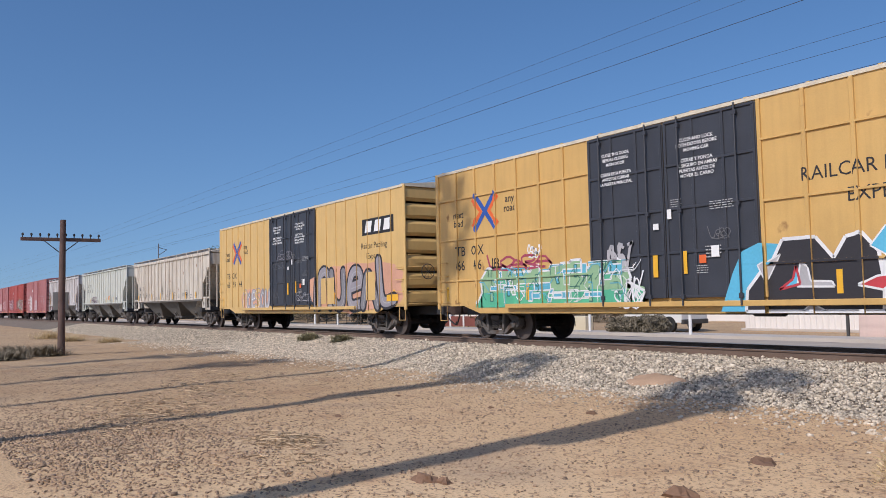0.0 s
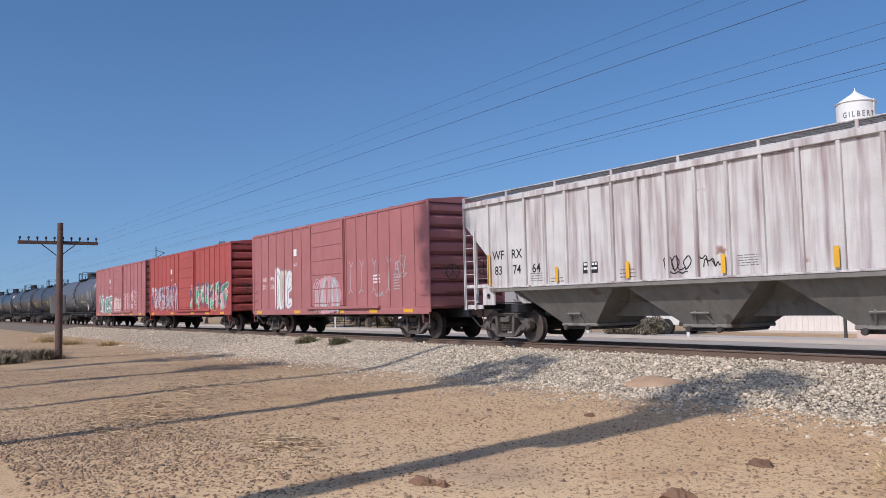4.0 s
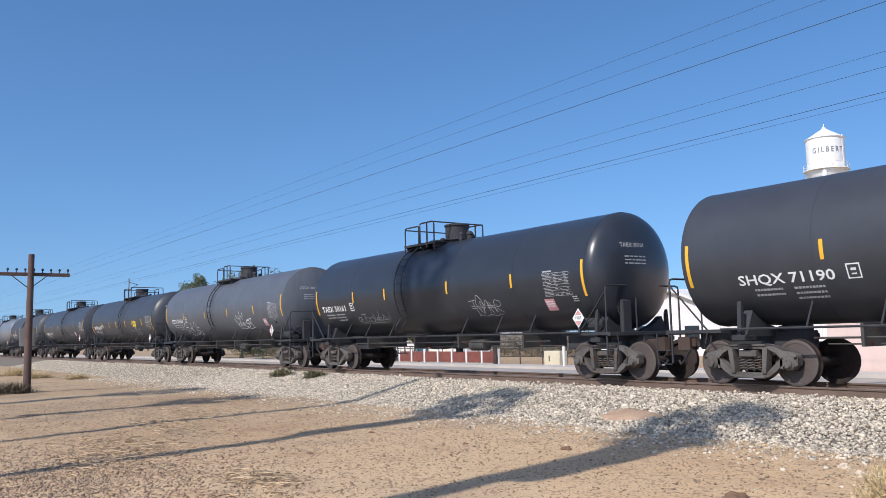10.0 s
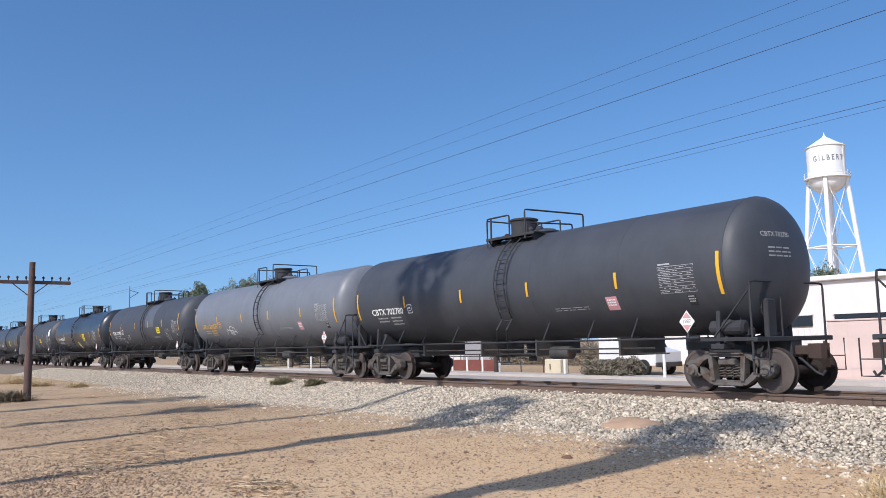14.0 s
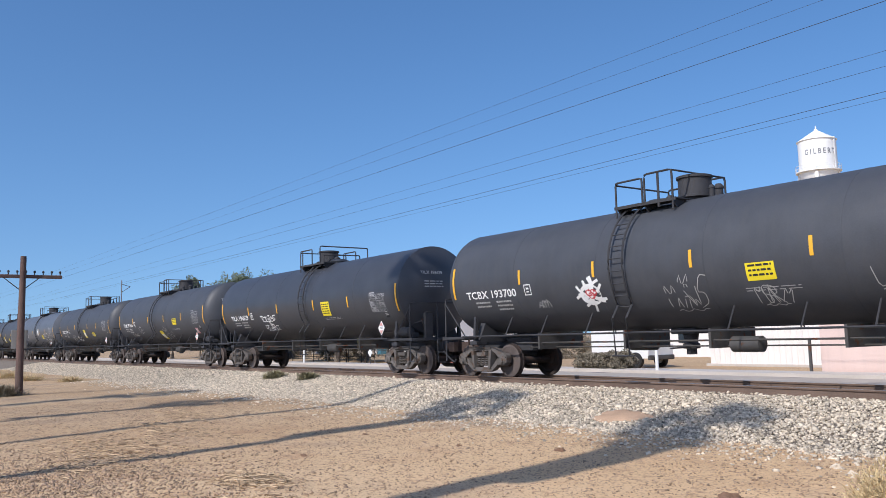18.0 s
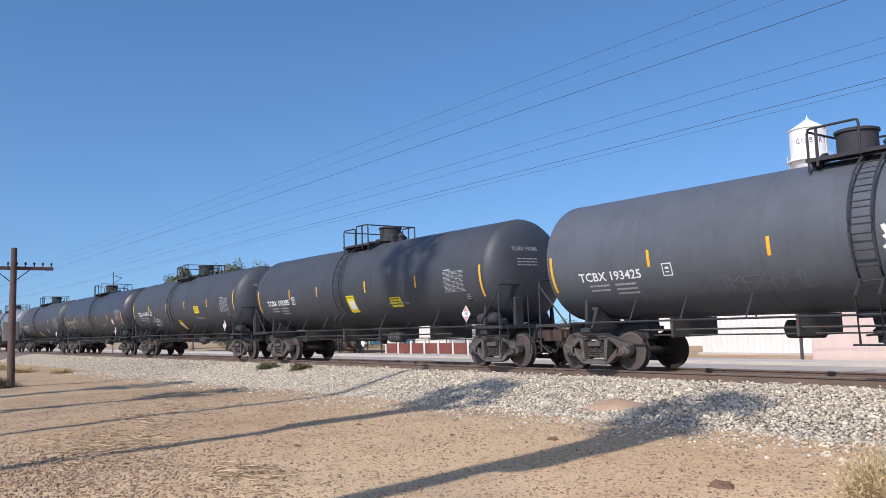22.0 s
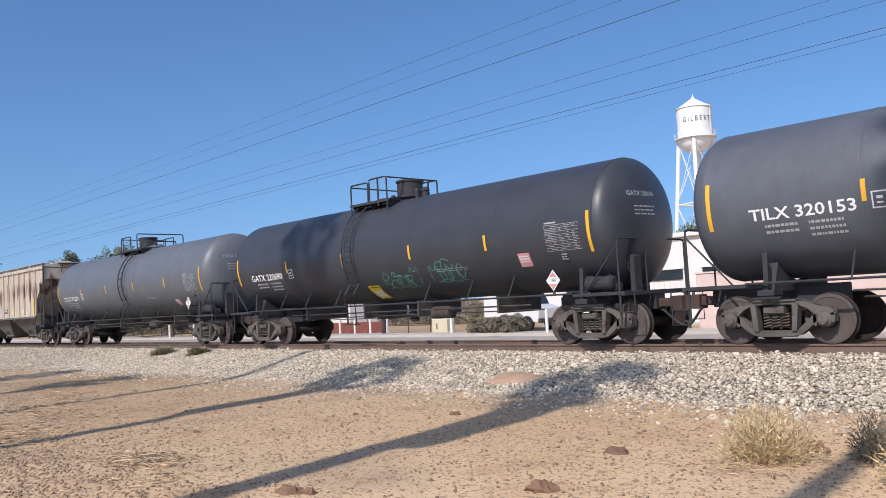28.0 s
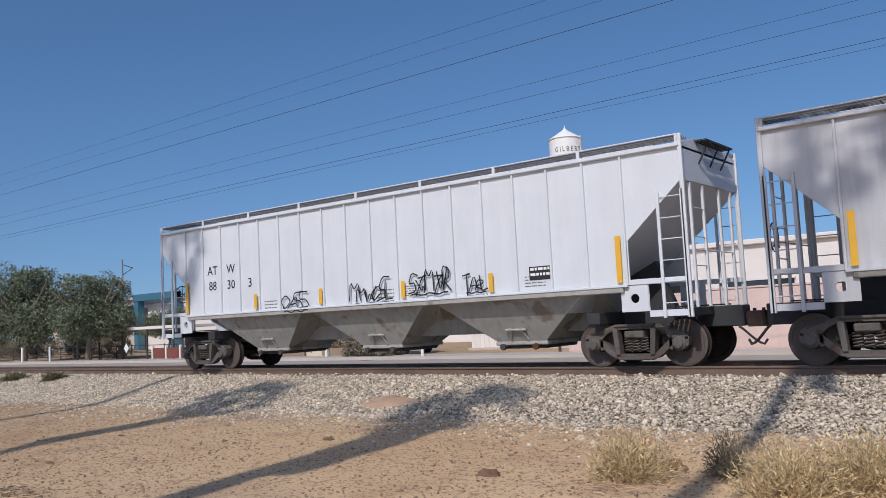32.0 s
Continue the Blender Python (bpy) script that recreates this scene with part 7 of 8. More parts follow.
def hedge(x, y, w, d, h, seed):
    t = thing("hedge", "clipped grey-green hedge beside the road", "hedge", (x, y, 0))
    for k in range(3):
        leaf_cloud("clump", ((k - 1) * w / 3, 0, h * 0.48), (w * 0.22, d * 0.5, h * 0.5), 5200, 0.06, M_hedge, t, seed + k, 0.45)
    part("stem", Geo().tube([(-w / 3, 0, -0.05), (-w / 3, 0, h * 0.5)], 0.04, 6), M_bark, t)


hedge(-27.2, 29.4, 3.0, 1.3, 0.9, 5)
hedge(-64, 36, 8, 2.0, 1.8, 15)
hedge(-80, 38, 10, 2.4, 2.0, 45)
hedge(-92, 39, 10, 2.4, 2.2, 55)
hedge(-44, 44, 9, 2.2, 1.9, 25)
hedge(-52, 46, 9, 2.2, 2.0, 35)


def van():
    v = thing("van", "small white van parked beside the hedge", "van", (-29.6, 33.2, 0))
    part("body", Geo().box(-1.3, 0.9, -1.0, 1.0, 0.5, 2.3, 0.1), M_van, v)
    part("cab", Geo().prism([(0.9, 0.5), (2.5, 0.5), (2.55, 1.15), (1.75, 1.35), (1.35, 2.05), (0.9, 2.1)], -0.95, 0.95), M_van, v)
    part("side_window", Geo().prism([(1.0, 1.35), (1.6, 1.35), (1.28, 1.95), (1.0, 1.95)], -0.97, -0.95), M_glass, v)
    part("windscreen", Geo().prism([(1.74, 1.37), (1.77, 1.39), (1.4, 2.05), (1.36, 2.05)], -0.85, 0.85), M_glass, v)
    part("bumper", Geo().box(2.45, 2.62, -0.95, 0.95, 0.42, 0.65, 0.03), M_steel, v)
    for x in (-0.6, 1.75):
        for s in (-1, 1):
            w = part("wheel", lambda: Geo().lathe([(-0.12, 0.2), (-0.12, 0.36), (-0.09, 0.4), (0.09, 0.4), (0.12, 0.36), (0.12, 0.2)], "y", 20), M_rubber, v, "", (x, s * 0.93, 0.4), "vwheel")
            part("hub", lambda: Geo().lathe([(-0.13, 0.2), (-0.1, 0.22), (0.1, 0.22), (0.13, 0.2)], "y", 14), M_dull, w, "", None, "vhub")


van()



def palm(bx, by, sx, sy, sz, seed, r0=0.17, skirt=0.42):
    """A fan palm behind the viewer, whose crown shades the place (sx, sy, sz)."""
    rng = random.Random(seed)
    flat = Vector((SUN_DIR.x, SUN_DIR.y, 0))
    up = math.tan(radians(SUN_EL))
    h = sz + (sy - by) / -flat.y * up
    top = Vector((sx, sy, sz)) + (flat + Vector((0, 0, up))) * ((sy - by) / -flat.y)
    lean = top.x - bx
    t = thing("palm_tree", "tall fan palm with a slender trunk", "palm tree", (bx, by, 0), "row of palms")
    g = Geo()
    g.smooth = True
    g.tube([(0, 0, -0.2), (0, 0, 0.4), (lean * 0.5, 0, h * 0.5), (lean, 0, h)], [r0 * 1.6, r0 * 1.15, r0, r0 * 0.9], 10)
    part("trunk", g, M_bark, t)
    if skirt:
        part("dead_frond_skirt", Geo().lathe([(h - 4.8, r0), (h - 4.5, skirt * 0.75), (h - 2.6, skirt * 0.9), (h - 1.2, skirt), (h - 0.3, skirt * 0.7), (h, r0)], "z", 9, (lean, 0, 0)).warp(lambda x, y, z: (x + 0.08 * math.sin(z * 9), y, z)), M_bark, t)
    for k in range(48):
        a, e = rng.uniform(0, 6.28), rng.uniform(-0.9, 1.2)
        L = rng.uniform(0.55, 1.15)
        g = Geo()
        stem = Vector((lean, 0, h))
        dirv = Vector((math.cos(a) * math.cos(e), math.sin(a) * math.cos(e), math.sin(e)))
        hub = stem + dirv * L
        g.tube([stem, hub], 0.02, 4)
        side = dirv.cross(Vector((0, 0, 1))).normalized()
        for j in range(11):
            q = -1.25 + 2.5 * j / 10
            dv = (dirv * math.cos(q) + side * math.sin(q)).normalized()
            tip = hub + dv * 0.8 + Vector((0, 0, -0.12))
            wv = side * 0.06
            g.add([hub - wv, hub + wv, tip], [(0, 1, 2)])
        part("frond", g, M_palm, t)


def bush(x, y, r, h, mat, label, seed, n=420, name="dry_bush", stalk=0.006):
    """A tuft of thin stalks that fan out from the root."""
    rng = np.random.default_rng(seed)
    a, e = rng.uniform(0, 6.28, n), rng.uniform(0.15, 1.5, n)
    root = np.stack([rng.normal(0, r * 0.25, n), rng.normal(0, r * 0.25, n), np.zeros(n)], 1)
    L = rng.uniform(0.4, 1.0, n)
    d = np.stack([np.cos(a) * np.cos(e) * r, np.sin(a) * np.cos(e) * r, np.sin(e) * h], 1) * L[:, None]
    side = np.stack([-np.sin(a), np.cos(a), np.zeros(n)], 1) * stalk
    bendv = np.stack([np.cos(a), np.sin(a), -0.6 * np.ones(n)], 1) * 0.12 * r
    mid, tip = root + d * 0.6, root + d + bendv
    V = np.stack([root - side, root + side, mid + side, mid - side, tip], 1).reshape(-1, 3)
    F = []
    for k in range(n):
        F += [(5 * k, 5 * k + 1, 5 * k + 2, 5 * k + 3), (5 * k + 3, 5 * k + 2, 5 * k + 4)]
    me = bpy.data.meshes.new(name)
    me.from_pydata(V.tolist(), [], F)
    me.materials.append(mat)
    ob = new(name, me)
    ob.location = (x, y, ground_height(x, y) if y < 11.5 else bed_height(y))
    return tagged(ob, label, "bush")


def twig_bush(x, y, r, h, mat, label, seed, n=2600):
    """A rounded bush of fine dry twigs on a few stems."""
    rng = np.random.default_rng(seed)
    a, e = rng.uniform(0, 6.28, n), np.arcsin(rng.uniform(0.02, 1, n))
    q = rng.uniform(0.15, 1.0, n) ** 0.6 * (1 + 0.25 * np.sin(3 * a + seed))
    c = np.stack([np.cos(a) * np.cos(e) * r * q, np.sin(a) * np.cos(e) * r * q, np.sin(e) * h * q + 0.01], 1)
    d = c / np.linalg.norm(c, axis=1)[:, None] + rng.normal(0, 0.7, (n, 3)) + np.array([0, 0, 0.35])
    d /= np.linalg.norm(d, axis=1)[:, None]
    L = rng.uniform(0.03, 0.1, (n, 1))
    s = np.cross(d, rng.normal(size=(n, 3)))
    s /= np.linalg.norm(s, axis=1)[:, None]
    s *= rng.uniform(0.004, 0.009, (n, 1))
    stems = 60
    V = np.stack([c - s, c + s, c + d * L], 1)
    tip = c[:stems]
    w = np.stack([-np.sin(a[:stems]), np.cos(a[:stems]), np.zeros(stems)], 1) * 0.005
    V2 = np.stack([w * 1.5, -w * 1.5, tip], 1)
    V = np.concatenate([V, V2]).reshape(-1, 3)
    me = bpy.data.meshes.new("dry_bush")
    me.from_pydata(V.tolist(), [], np.arange(3 * (n + stems)).reshape(-1, 3).tolist())
    me.materials.append(mat)
    ob = new("dry_bush", me)
    ob.location = (x, y, ground_height(x, y))
    return tagged(ob, label, "bush")


# ---- the train ----
def consist():
    global TANK_H
    w, b = M_white, M_inkblk
    P = paint
    cars = []

    def put(x0, half, car):
        cars.append((x0 + half, car))
    teal, mint, aqua = P("teal", (0.04, 0.3, 0.26)), P("mint", (0.2, 0.5, 0.33)), P("aqua", (0.1, 0.42, 0.6))
    white, blk, red, grey = P("white", (0.72, 0.72, 0.72)), P("black", (0.03, 0.028, 0.032)), P("red", (0.5, 0.05, 0.06)), P("grey", (0.3, 0.28, 0.3))
    pink, brown, purple, green = P("pink", (0.62, 0.3, 0.33)), P("brown", (0.19, 0.1, 0.07)), P("purple", (0.16, 0.07, 0.14)), P("green", (0.06, 0.28, 0.17))
    lgrey = P("light_grey", (0.42, 0.41, 0.42))
    put(285.03, YB_H, yellow_boxcar("yellow high-cube boxcar with black doors and graffiti", M_yellow, "664618", True, [
        ("stairs", 11, -7.35, -0.75, 0.95, 2.05, (P("sage_green", (0.27, 0.44, 0.25)), P("sea_green", (0.09, 0.42, 0.25))), P("turquoise", (0.12, 0.42, 0.55)), white, P("deep_green", (0.04, 0.16, 0.13))),
        ("lines", scribble(random.Random(33), -5.4, 2.25, 2.6, 0.35, 5), 0.07, P("crimson", (0.36, 0.06, 0.1))), ("lines", scribble(random.Random(34), -4.7, 2.5, 0.5, 0.3, 6), 0.04, white),
        ("lines", scribble(random.Random(35), -1.45, 2.15, 0.7, 0.5, 6), 0.08, lgrey), ("lines", scribble(random.Random(36), -1.1, 1.3, 0.8, 0.6, 6), 0.04, white),
        ("shape", [(1.44, 0.82), (1.75, 1.6), (2.0, 2.05), (2.4, 2.2), (2.8, 2.15), (2.65, 1.75), (2.1, 1.2), (2.05, 0.82)], aqua, None, 0.05, 0.0015),
        ("shape", [(2.05, 0.82), (2.1, 1.26), (2.6, 1.81), (2.85, 2.24), (3.55, 2.24), (3.9, 1.82), (4.15, 2.2), (4.45, 2.26), (4.75, 1.9), (4.9, 0.82)], blk, white, 0.07, 0.003, "black sprayed letter with a white rim"),
        ("shape", [(4.8, 0.82), (4.85, 1.75), (5.3, 2.25), (6.1, 2.2), (6.4, 1.7), (6.7, 2.2), (7.5, 2.2), (7.9, 1.5), (8.3, 0.95), (8.2, 0.82)], blk, white, 0.07, 0.0035, "black sprayed letter with a white rim"),
        ("shape", [(4.6, 2.0), (4.9, 2.35), (5.25, 2.25), (5.0, 1.75)], aqua, white, 0.03, 0.0045), ("shape", [(2.35, 1.75), (2.8, 1.95), (2.5, 1.45)], lgrey, white, 0.03, 0.0045),
        ("shape", [(3.13, 1.3), (3.22, 1.78), (3.4, 1.65), (3.45, 1.4), (3.85, 1.38), (3.9, 1.28)], lgrey, white, 0.04, 0.0048), ("shape", [(2.75, 1.25), (3.05, 1.45), (3.12, 1.7), (3.2, 1.35)], aqua, red, 0.05, 0.005),
        ("shape", [(3.24, 0.83), (3.42, 0.98), (3.7, 0.83)], lgrey, white, 0.03, 0.0052), ("shape", [(4.35, 1.3), (4.7, 1.45), (5.2, 1.5), (4.8, 1.2)], red, white, 0.04, 0.0054),
        ("shape", [(5.5, 1.4), (5.9, 1.8), (6.2, 1.35), (5.85, 1.15)], aqua, white, 0.04, 0.0056), ("shape", [(6.7, 1.0), (7.0, 1.7), (7.3, 1.0)], lgrey, white, 0.04, 0.0058)]))
    put(264.19, YB_H, yellow_boxcar("pale yellow high-cube boxcar with black doors, tagged", M_yellow2, "665944", False, [
        ("letters", 13, -4.4, 1.42, 3.6, 0.95, "noesou", (M_yellow2, grey, lgrey), grey, 0.17, 0.05, white, P("salmon", (0.62, 0.33, 0.22))),
        ("letters", 14, 5.7, 1.75, 6.7, 1.7, "nueal", (grey, P("mid_grey", (0.22, 0.21, 0.22))), blk, 0.36, 0.09, lgrey, P("salmon", (0.62, 0.33, 0.22))), ("patch", 2.8, 3.28, 1.15, 2.2, M_yellow2), ("patch", 3.37, 4.0, 1.14, 2.2, M_yellow2), ("patch", 6.6, 7.3, 1.25, 2.3, M_yellow2), ("patch", 8.1, 8.9, 1.2, 1.45, M_stripe),
        ("lines", scribble(random.Random(4), -0.6, 3.35, 1.5, 0.3, 5), 0.02, grey), ("lines", scribble(random.Random(5), 1.4, 1.5, 1.6, 0.3, 5), 0.02, lgrey)]))
    put(245.98, HOP_H, hopper_car("weathered beige covered hopper with ribbed sides", M_hop_beige, "NDYX", "827351", b, 18, True, stripes=(-6.95, -3.44, -1.38, 1.37, 4.0, 5.9), tall=0.35, tags=((0.3, 2.0, 0.6, 0.6, 4, M_print, 0.02), (-1.2, 2.1, 0.4, 0.6, 3, M_print, 0.02)), seed=1, mark_z=2.42, first=0, plate_x=3.9))
    put(227.18, HOP_H, hopper_car("pale grey-green covered hopper with smooth panels", M_hop_green, "FURX", "828336", b, 18, False, bay_mat=M_bay_mid, stripes=(-4.45, 1.6, 4.05), tall=0.4, tags=((-2.85, 1.94, 2.1, 0.45, 7, purple, 0.045), (2.47, 2.03, 0.55, 0.26, 5, P("orange", (0.75, 0.27, 0.05)), 0.04), (3.05, 2.0, 0.4, 0.4, 4, M_print, 0.015)), seed=2, mark_z=3.1, plate_x=4.9))
    put(208.74, HOP_H, hopper_car("rust-washed white covered hopper", M_hop_pink, "WFRX", "837464", b, 18, True, bay_mat=M_bay_mid, stripes=(-7.0, -4.1, -1.6, 1.1, 3.6, 6.9), tags=((-0.15, 1.98, 0.6, 0.4, 4, b, 0.03), (0.7, 1.96, 0.55, 0.28, 3, b, 0.03)), seed=3, mark_z=2.5, first=0, plate_x=-2.9))
    bones = []
    for bx in (2.2, 3.05, 4.0, 5.05):
        bones += [[(bx - 0.16, 1.62), (bx, 1.78), (bx + 0.03, 2.2), (bx + 0.06, 2.62), (bx - 0.1, 2.86)], [(bx + 0.16, 1.66), (bx, 1.78)], [(bx + 0.06, 2.62), (bx + 0.22, 2.8)]]
    bones += scribble(random.Random(8), 5.9, 2.5, 0.7, 0.6, 4) + scribble(random.Random(9), 4.4, 1.55, 0.5, 0.16, 3)
    put(191.28, RB_H, red_boxcar("faded red boxcar with a sliding door, tagged", M_red1, "WRWK", "201316", 0.28, [
        ("letters", 21, -4.1, 1.95, 1.9, 1.75, "nue", (white, M_hop_beige), lgrey, 0.36, 0.04, blk), ("letters", 22, 0.3, 1.6, 2.3, 1.3, "noun", (M_red1, lgrey), lgrey, 0.2, 0.03, white, pink),
        ("lines", bones, 0.04, lgrey)], 1))
    put(172.81, RB_H, red_boxcar("bright red boxcar with colourful graffiti", M_red2, "WRWK", "201322", 0.28, [
        (23, -4.3, 1.9, 5.8, 1.5, 9, (pink, lgrey, purple, M_red2), white, purple, purple, 0.03), ("letters", 28, -4.4, 2.0, 5.4, 1.5, "vazsun", (lgrey, pink), purple, 0.1, 0.03, white),
        (24, 4.2, 1.9, 5.8, 1.5, 8, (purple, green, mint, pink), white, P("lime", (0.45, 0.5, 0.1)), purple, 0.03)], 2))
    put(156.18, RB_H, red_boxcar("faded red boxcar with green and white graffiti", M_red1, "WRWK", "261161", -0.07, [
        ("letters", 25, -4.25, 1.6, 4.7, 1.35, "vaes", (P("dusty_green", (0.17, 0.32, 0.25)), P("faded_green", (0.22, 0.34, 0.28))), white, 0.38, 0.1, lgrey), ("patch", -3.6, -2.9, 2.0, 2.35, M_hop_grey), ("letters", 26, 3.4, 1.9, 4.6, 1.2, "onuse", (M_red1, pink), white, 0.22, 0.03),
        ("letters", 27, -0.07, 1.6, 2.4, 1.0, "sou", (P("beige", (0.6, 0.46, 0.4)), pink), lgrey, 0.36, 0.04, white)], 3, 4, 6))
    Y = M_stripe
    # rear end, paint, mark, number, ink, label, then the middle's shift, half length and what is known of its fittings and markings
    R = "dusty black tank car"
    tank_rows = [
        (138.58, M_slate, "TCBX", "193480", w, "dusty black tank car with white tags", 0.05, 7.6, dict(lad=0.87, stripes=(-4.45, -1.35, 1.65, 4.1), cls=-3.96, test=(6.35, 2.6), plate=(3.15, 2.1, 0.2), mark_at=(-6.57, -4.71, 2.24)), ((-4.9, 1.82, 0.7, 0.35, 5, M_dull), (-3.6, 1.68, 0.45, 0.3, 4, M_dull), (-2.7, 1.93, 0.45, 0.4, 4, M_dull), (-0.85, 1.9, 1.8, 0.6, 5, w), (4.65, 1.95, 1.9, 0.6, 6, w))),
        (120.74, M_black, "UTLX", "211260", Y, "black tank car with yellow lettering", -0.09, 7.6, dict(kind="B", lad=-0.5, stripes=(-4.31, -1.81, 1.5, 4.1), cls=-3.83, test=(6.7, 2.37), pink=(4.94, 1.91), diam=(6.13, 1.4), plate=(2.58, 2.25, 0.36), mark_at=(-6.65, -4.6, 2.29), pot=1.2), ()),
        (102.72, M_black, "SHQX", "71190", w, "black tank car with a dished head and white lettering", -0.13, 7.7, dict(lad=0.39, stripes=(-4.7, -1.58, 1.29, 4.55), zs=2.6, cls=-4.17, test=(6.72, 2.52), pink=(5.75, 2.0), diam=(5.76, 1.35), mark_at=(-6.57, -4.53, 2.1)), ()),
        (85.63, M_gloss, "TAEX", "30161", w, "glossy black tank car", -0.9, 7.2, dict(trucks=(-7.4, 6.45), kind="B", lad=-2.03, stripes=(-5.2, -3.07, 0.5, 3.5), zs=2.6, cls=-5.4, test=(5.24, 2.4), pink=(4.83, 1.85), diam=(5.46, 1.38), mark_at=(-7.65, -5.88, 2.22)), ((-4.2, 1.75, 2.0, 0.3, 8, M_dull), (2.2, 2.0, 1.2, 0.6, 5, M_dull))),
        (66.92, M_slate, "CTCX", "301309", w, "slate grey tank car with white graffiti", -0.18, 7.7, dict(kind="B", lad=-0.72, stripes=(-4.88, -1.67, 1.35, 4.5), zs=2.5, end_z=2.6, cls=-4.6, test=(6.53, 2.4), pink=(5.46, 1.9), diam=(5.89, 1.42), mark_at=(-6.91, -5.15, 2.26)), ((-4.06, 1.77, 2.2, 0.7, 7, w), (3.2, 2.0, 1.8, 0.6, 7, w))),
        (49.51, M_black, "GATX", "202251", w, "black tank car with a yellow plate", -0.58, 7.3, dict(trucks=(-7.2, 6.65), lad=0.07, stripes=(-5.1, -3.06, -1.27, 0.92, 2.51, 4.62), zs=2.42, end_z=2.2, cls=-4.81, test=(5.94, 2.42), diam=(5.82, 1.3), plate=(3.04, 2.36, 0.34), mark_at=(-7.24, -5.17, 2.28)), ((3.3, 1.85, 1.2, 0.4, 6, M_dull),)),
        (31.31, M_black, "SHQX", "71530", w, "clean black tank car with white lettering", -0.2, 7.7, dict(lad=0.3, stripes=(-4.75, -1.9, 1.1, 4.4), zs=2.6, end_z=2.6, cls=-4.46, test=(6.57, 2.52), pink=(4.21, 1.96), diam=(5.66, 1.5), mark_at=(-6.86, -4.72, 2.1)), ()),
        (12.41, M_black_dusty, "CBTX", "702780", w, R, -0.2, 7.6, dict(stripes=STRIPES["A"], pink=(4.2, 2.0)), ()),
        (-4.38, M_greyt, "UTLX", "200535", Y, "light grey tank car with a white tag", -0.2, 7.6, dict(stripes=STRIPES["A"], pink=(4.2, 2.0)), ((-3.2, 2.0, 1.0, 0.5, 3, w),)),
        (-21.75, M_black_dusty, "TCBX", "193755", w, "dusty black tank car with a grey patch", -0.44, 7.3, dict(lad=0.28, stripes=(-4.82, -1.67, 1.15, 3.84), zs=2.73, end_z=2.72, cls=-4.53, test=(6.03, 2.44), diam=(5.98, 1.29), plate=(3.02, 2.33, 0.36), mark_at=(-6.96, -4.91, 2.34)), ((-3.4, 2.05, 0.8, 0.25, 5, M_dull), (-4.6, 1.8, 0.6, 0.35, 4, M_dull), (4.6, 2.05, 0.8, 0.55, 5, M_dull))),
        (-39.75, M_gloss, "TILX", "190533", w, "glossy black tank car with yellow plates", -0.26, 7.6, dict(trucks=(-6.5, 6.75), kind="B", lad=-0.93, stripes=(-4.71, -1.72, 1.36, 4.25), zs=2.5, end_z=2.7, cls=-4.48, test=(5.6, 2.32), plate=(2.25, 2.3, 0.52), tilt=(0.0, 1.6), mark_at=(-6.78, -4.86, 2.24)), ((2.4, 1.75, 0.7, 0.25, 5, M_dull), (4.75, 1.9, 0.6, 0.5, 5, M_dull), (-4.0, 1.8, 0.6, 0.2, 4, M_dull))),
        (-57.21, M_black_dusty, "TCBX", "193700", w, "dusty black tank car with a white tag", -0.45, 7.3, dict(kind="B", lad=-1.23, stripes=(-4.74, -2.06, 0.77, 3.5), zs=2.7, end_z=2.7, cls=-4.47, test=(5.8, 2.44), plate=(2.38, 2.3, 0.37), mark_at=(-7.09, -4.94, 2.3)), ((-4.0, 1.9, 0.4, 0.2, 3, M_dull), (0.47, 1.92, 0.9, 0.7, 5, M_dull), (2.5, 1.8, 0.6, 0.45, 5, M_dull), (4.9, 2.0, 0.6, 0.4, 4, M_dull))),
        (-75.42, M_black, "TILX", "196629", w, "black tank car with a white sprayed tag", -0.12, 7.6, dict(lad=0.78, stripes=(-4.62, -1.7, 1.55, 4.2), zs=2.5, cls=-4.38, test=(6.2, 2.37), plate=(2.5, 2.32, 0.54), mark_at=(-6.67, -4.78, 2.22)), ((-2.75, 2.15, 1.3, 0.24, 7, w), (-2.65, 1.92, 0.3, 0.18, 2, w), (-2.7, 1.68, 1.3, 0.24, 7, w))),
        (-93.04, M_black_dusty, "TILX", "191666", w, "dusty black tank car with yellow plates", -0.17, 7.6, dict(kind="B", lad=-0.71, stripes=(-4.7, -1.66, 1.17, 4.05), zs=2.6, end_z=2.6, cls=-4.44, test=(6.12, 2.48), pink=(5.9, 1.75), plate=(2.9, 2.37, 0.34), tilt=(0.12, 1.56), mark_at=(-6.77, -4.84, 2.35)), ((-3.4, 1.95, 0.6, 0.4, 3, M_dull), (1.1, 1.6, 1.1, 0.6, 6, M_dull), (-4.9, 1.72, 1.2, 0.16, 7, M_dull))),
        (-110.51, M_black_dusty, "TCBX", "193445", w, "dusty black tank car with small tags", -0.36, 7.5, dict(kind="B", lad=-0.95, stripes=(-4.89, -2.6, 1.25, 3.64), zs=2.6, end_z=2.42, cls=-4.54, test=(5.8, 2.5), plate=(2.58, 1.98, 0.33), tilt=(0.12, 2.03), mark_at=(-6.89, -5.0, 2.3)), ((-2.0, 1.66, 1.05, 0.36, 6, w), (-3.6, 1.75, 1.2, 0.3, 7, M_dull))),
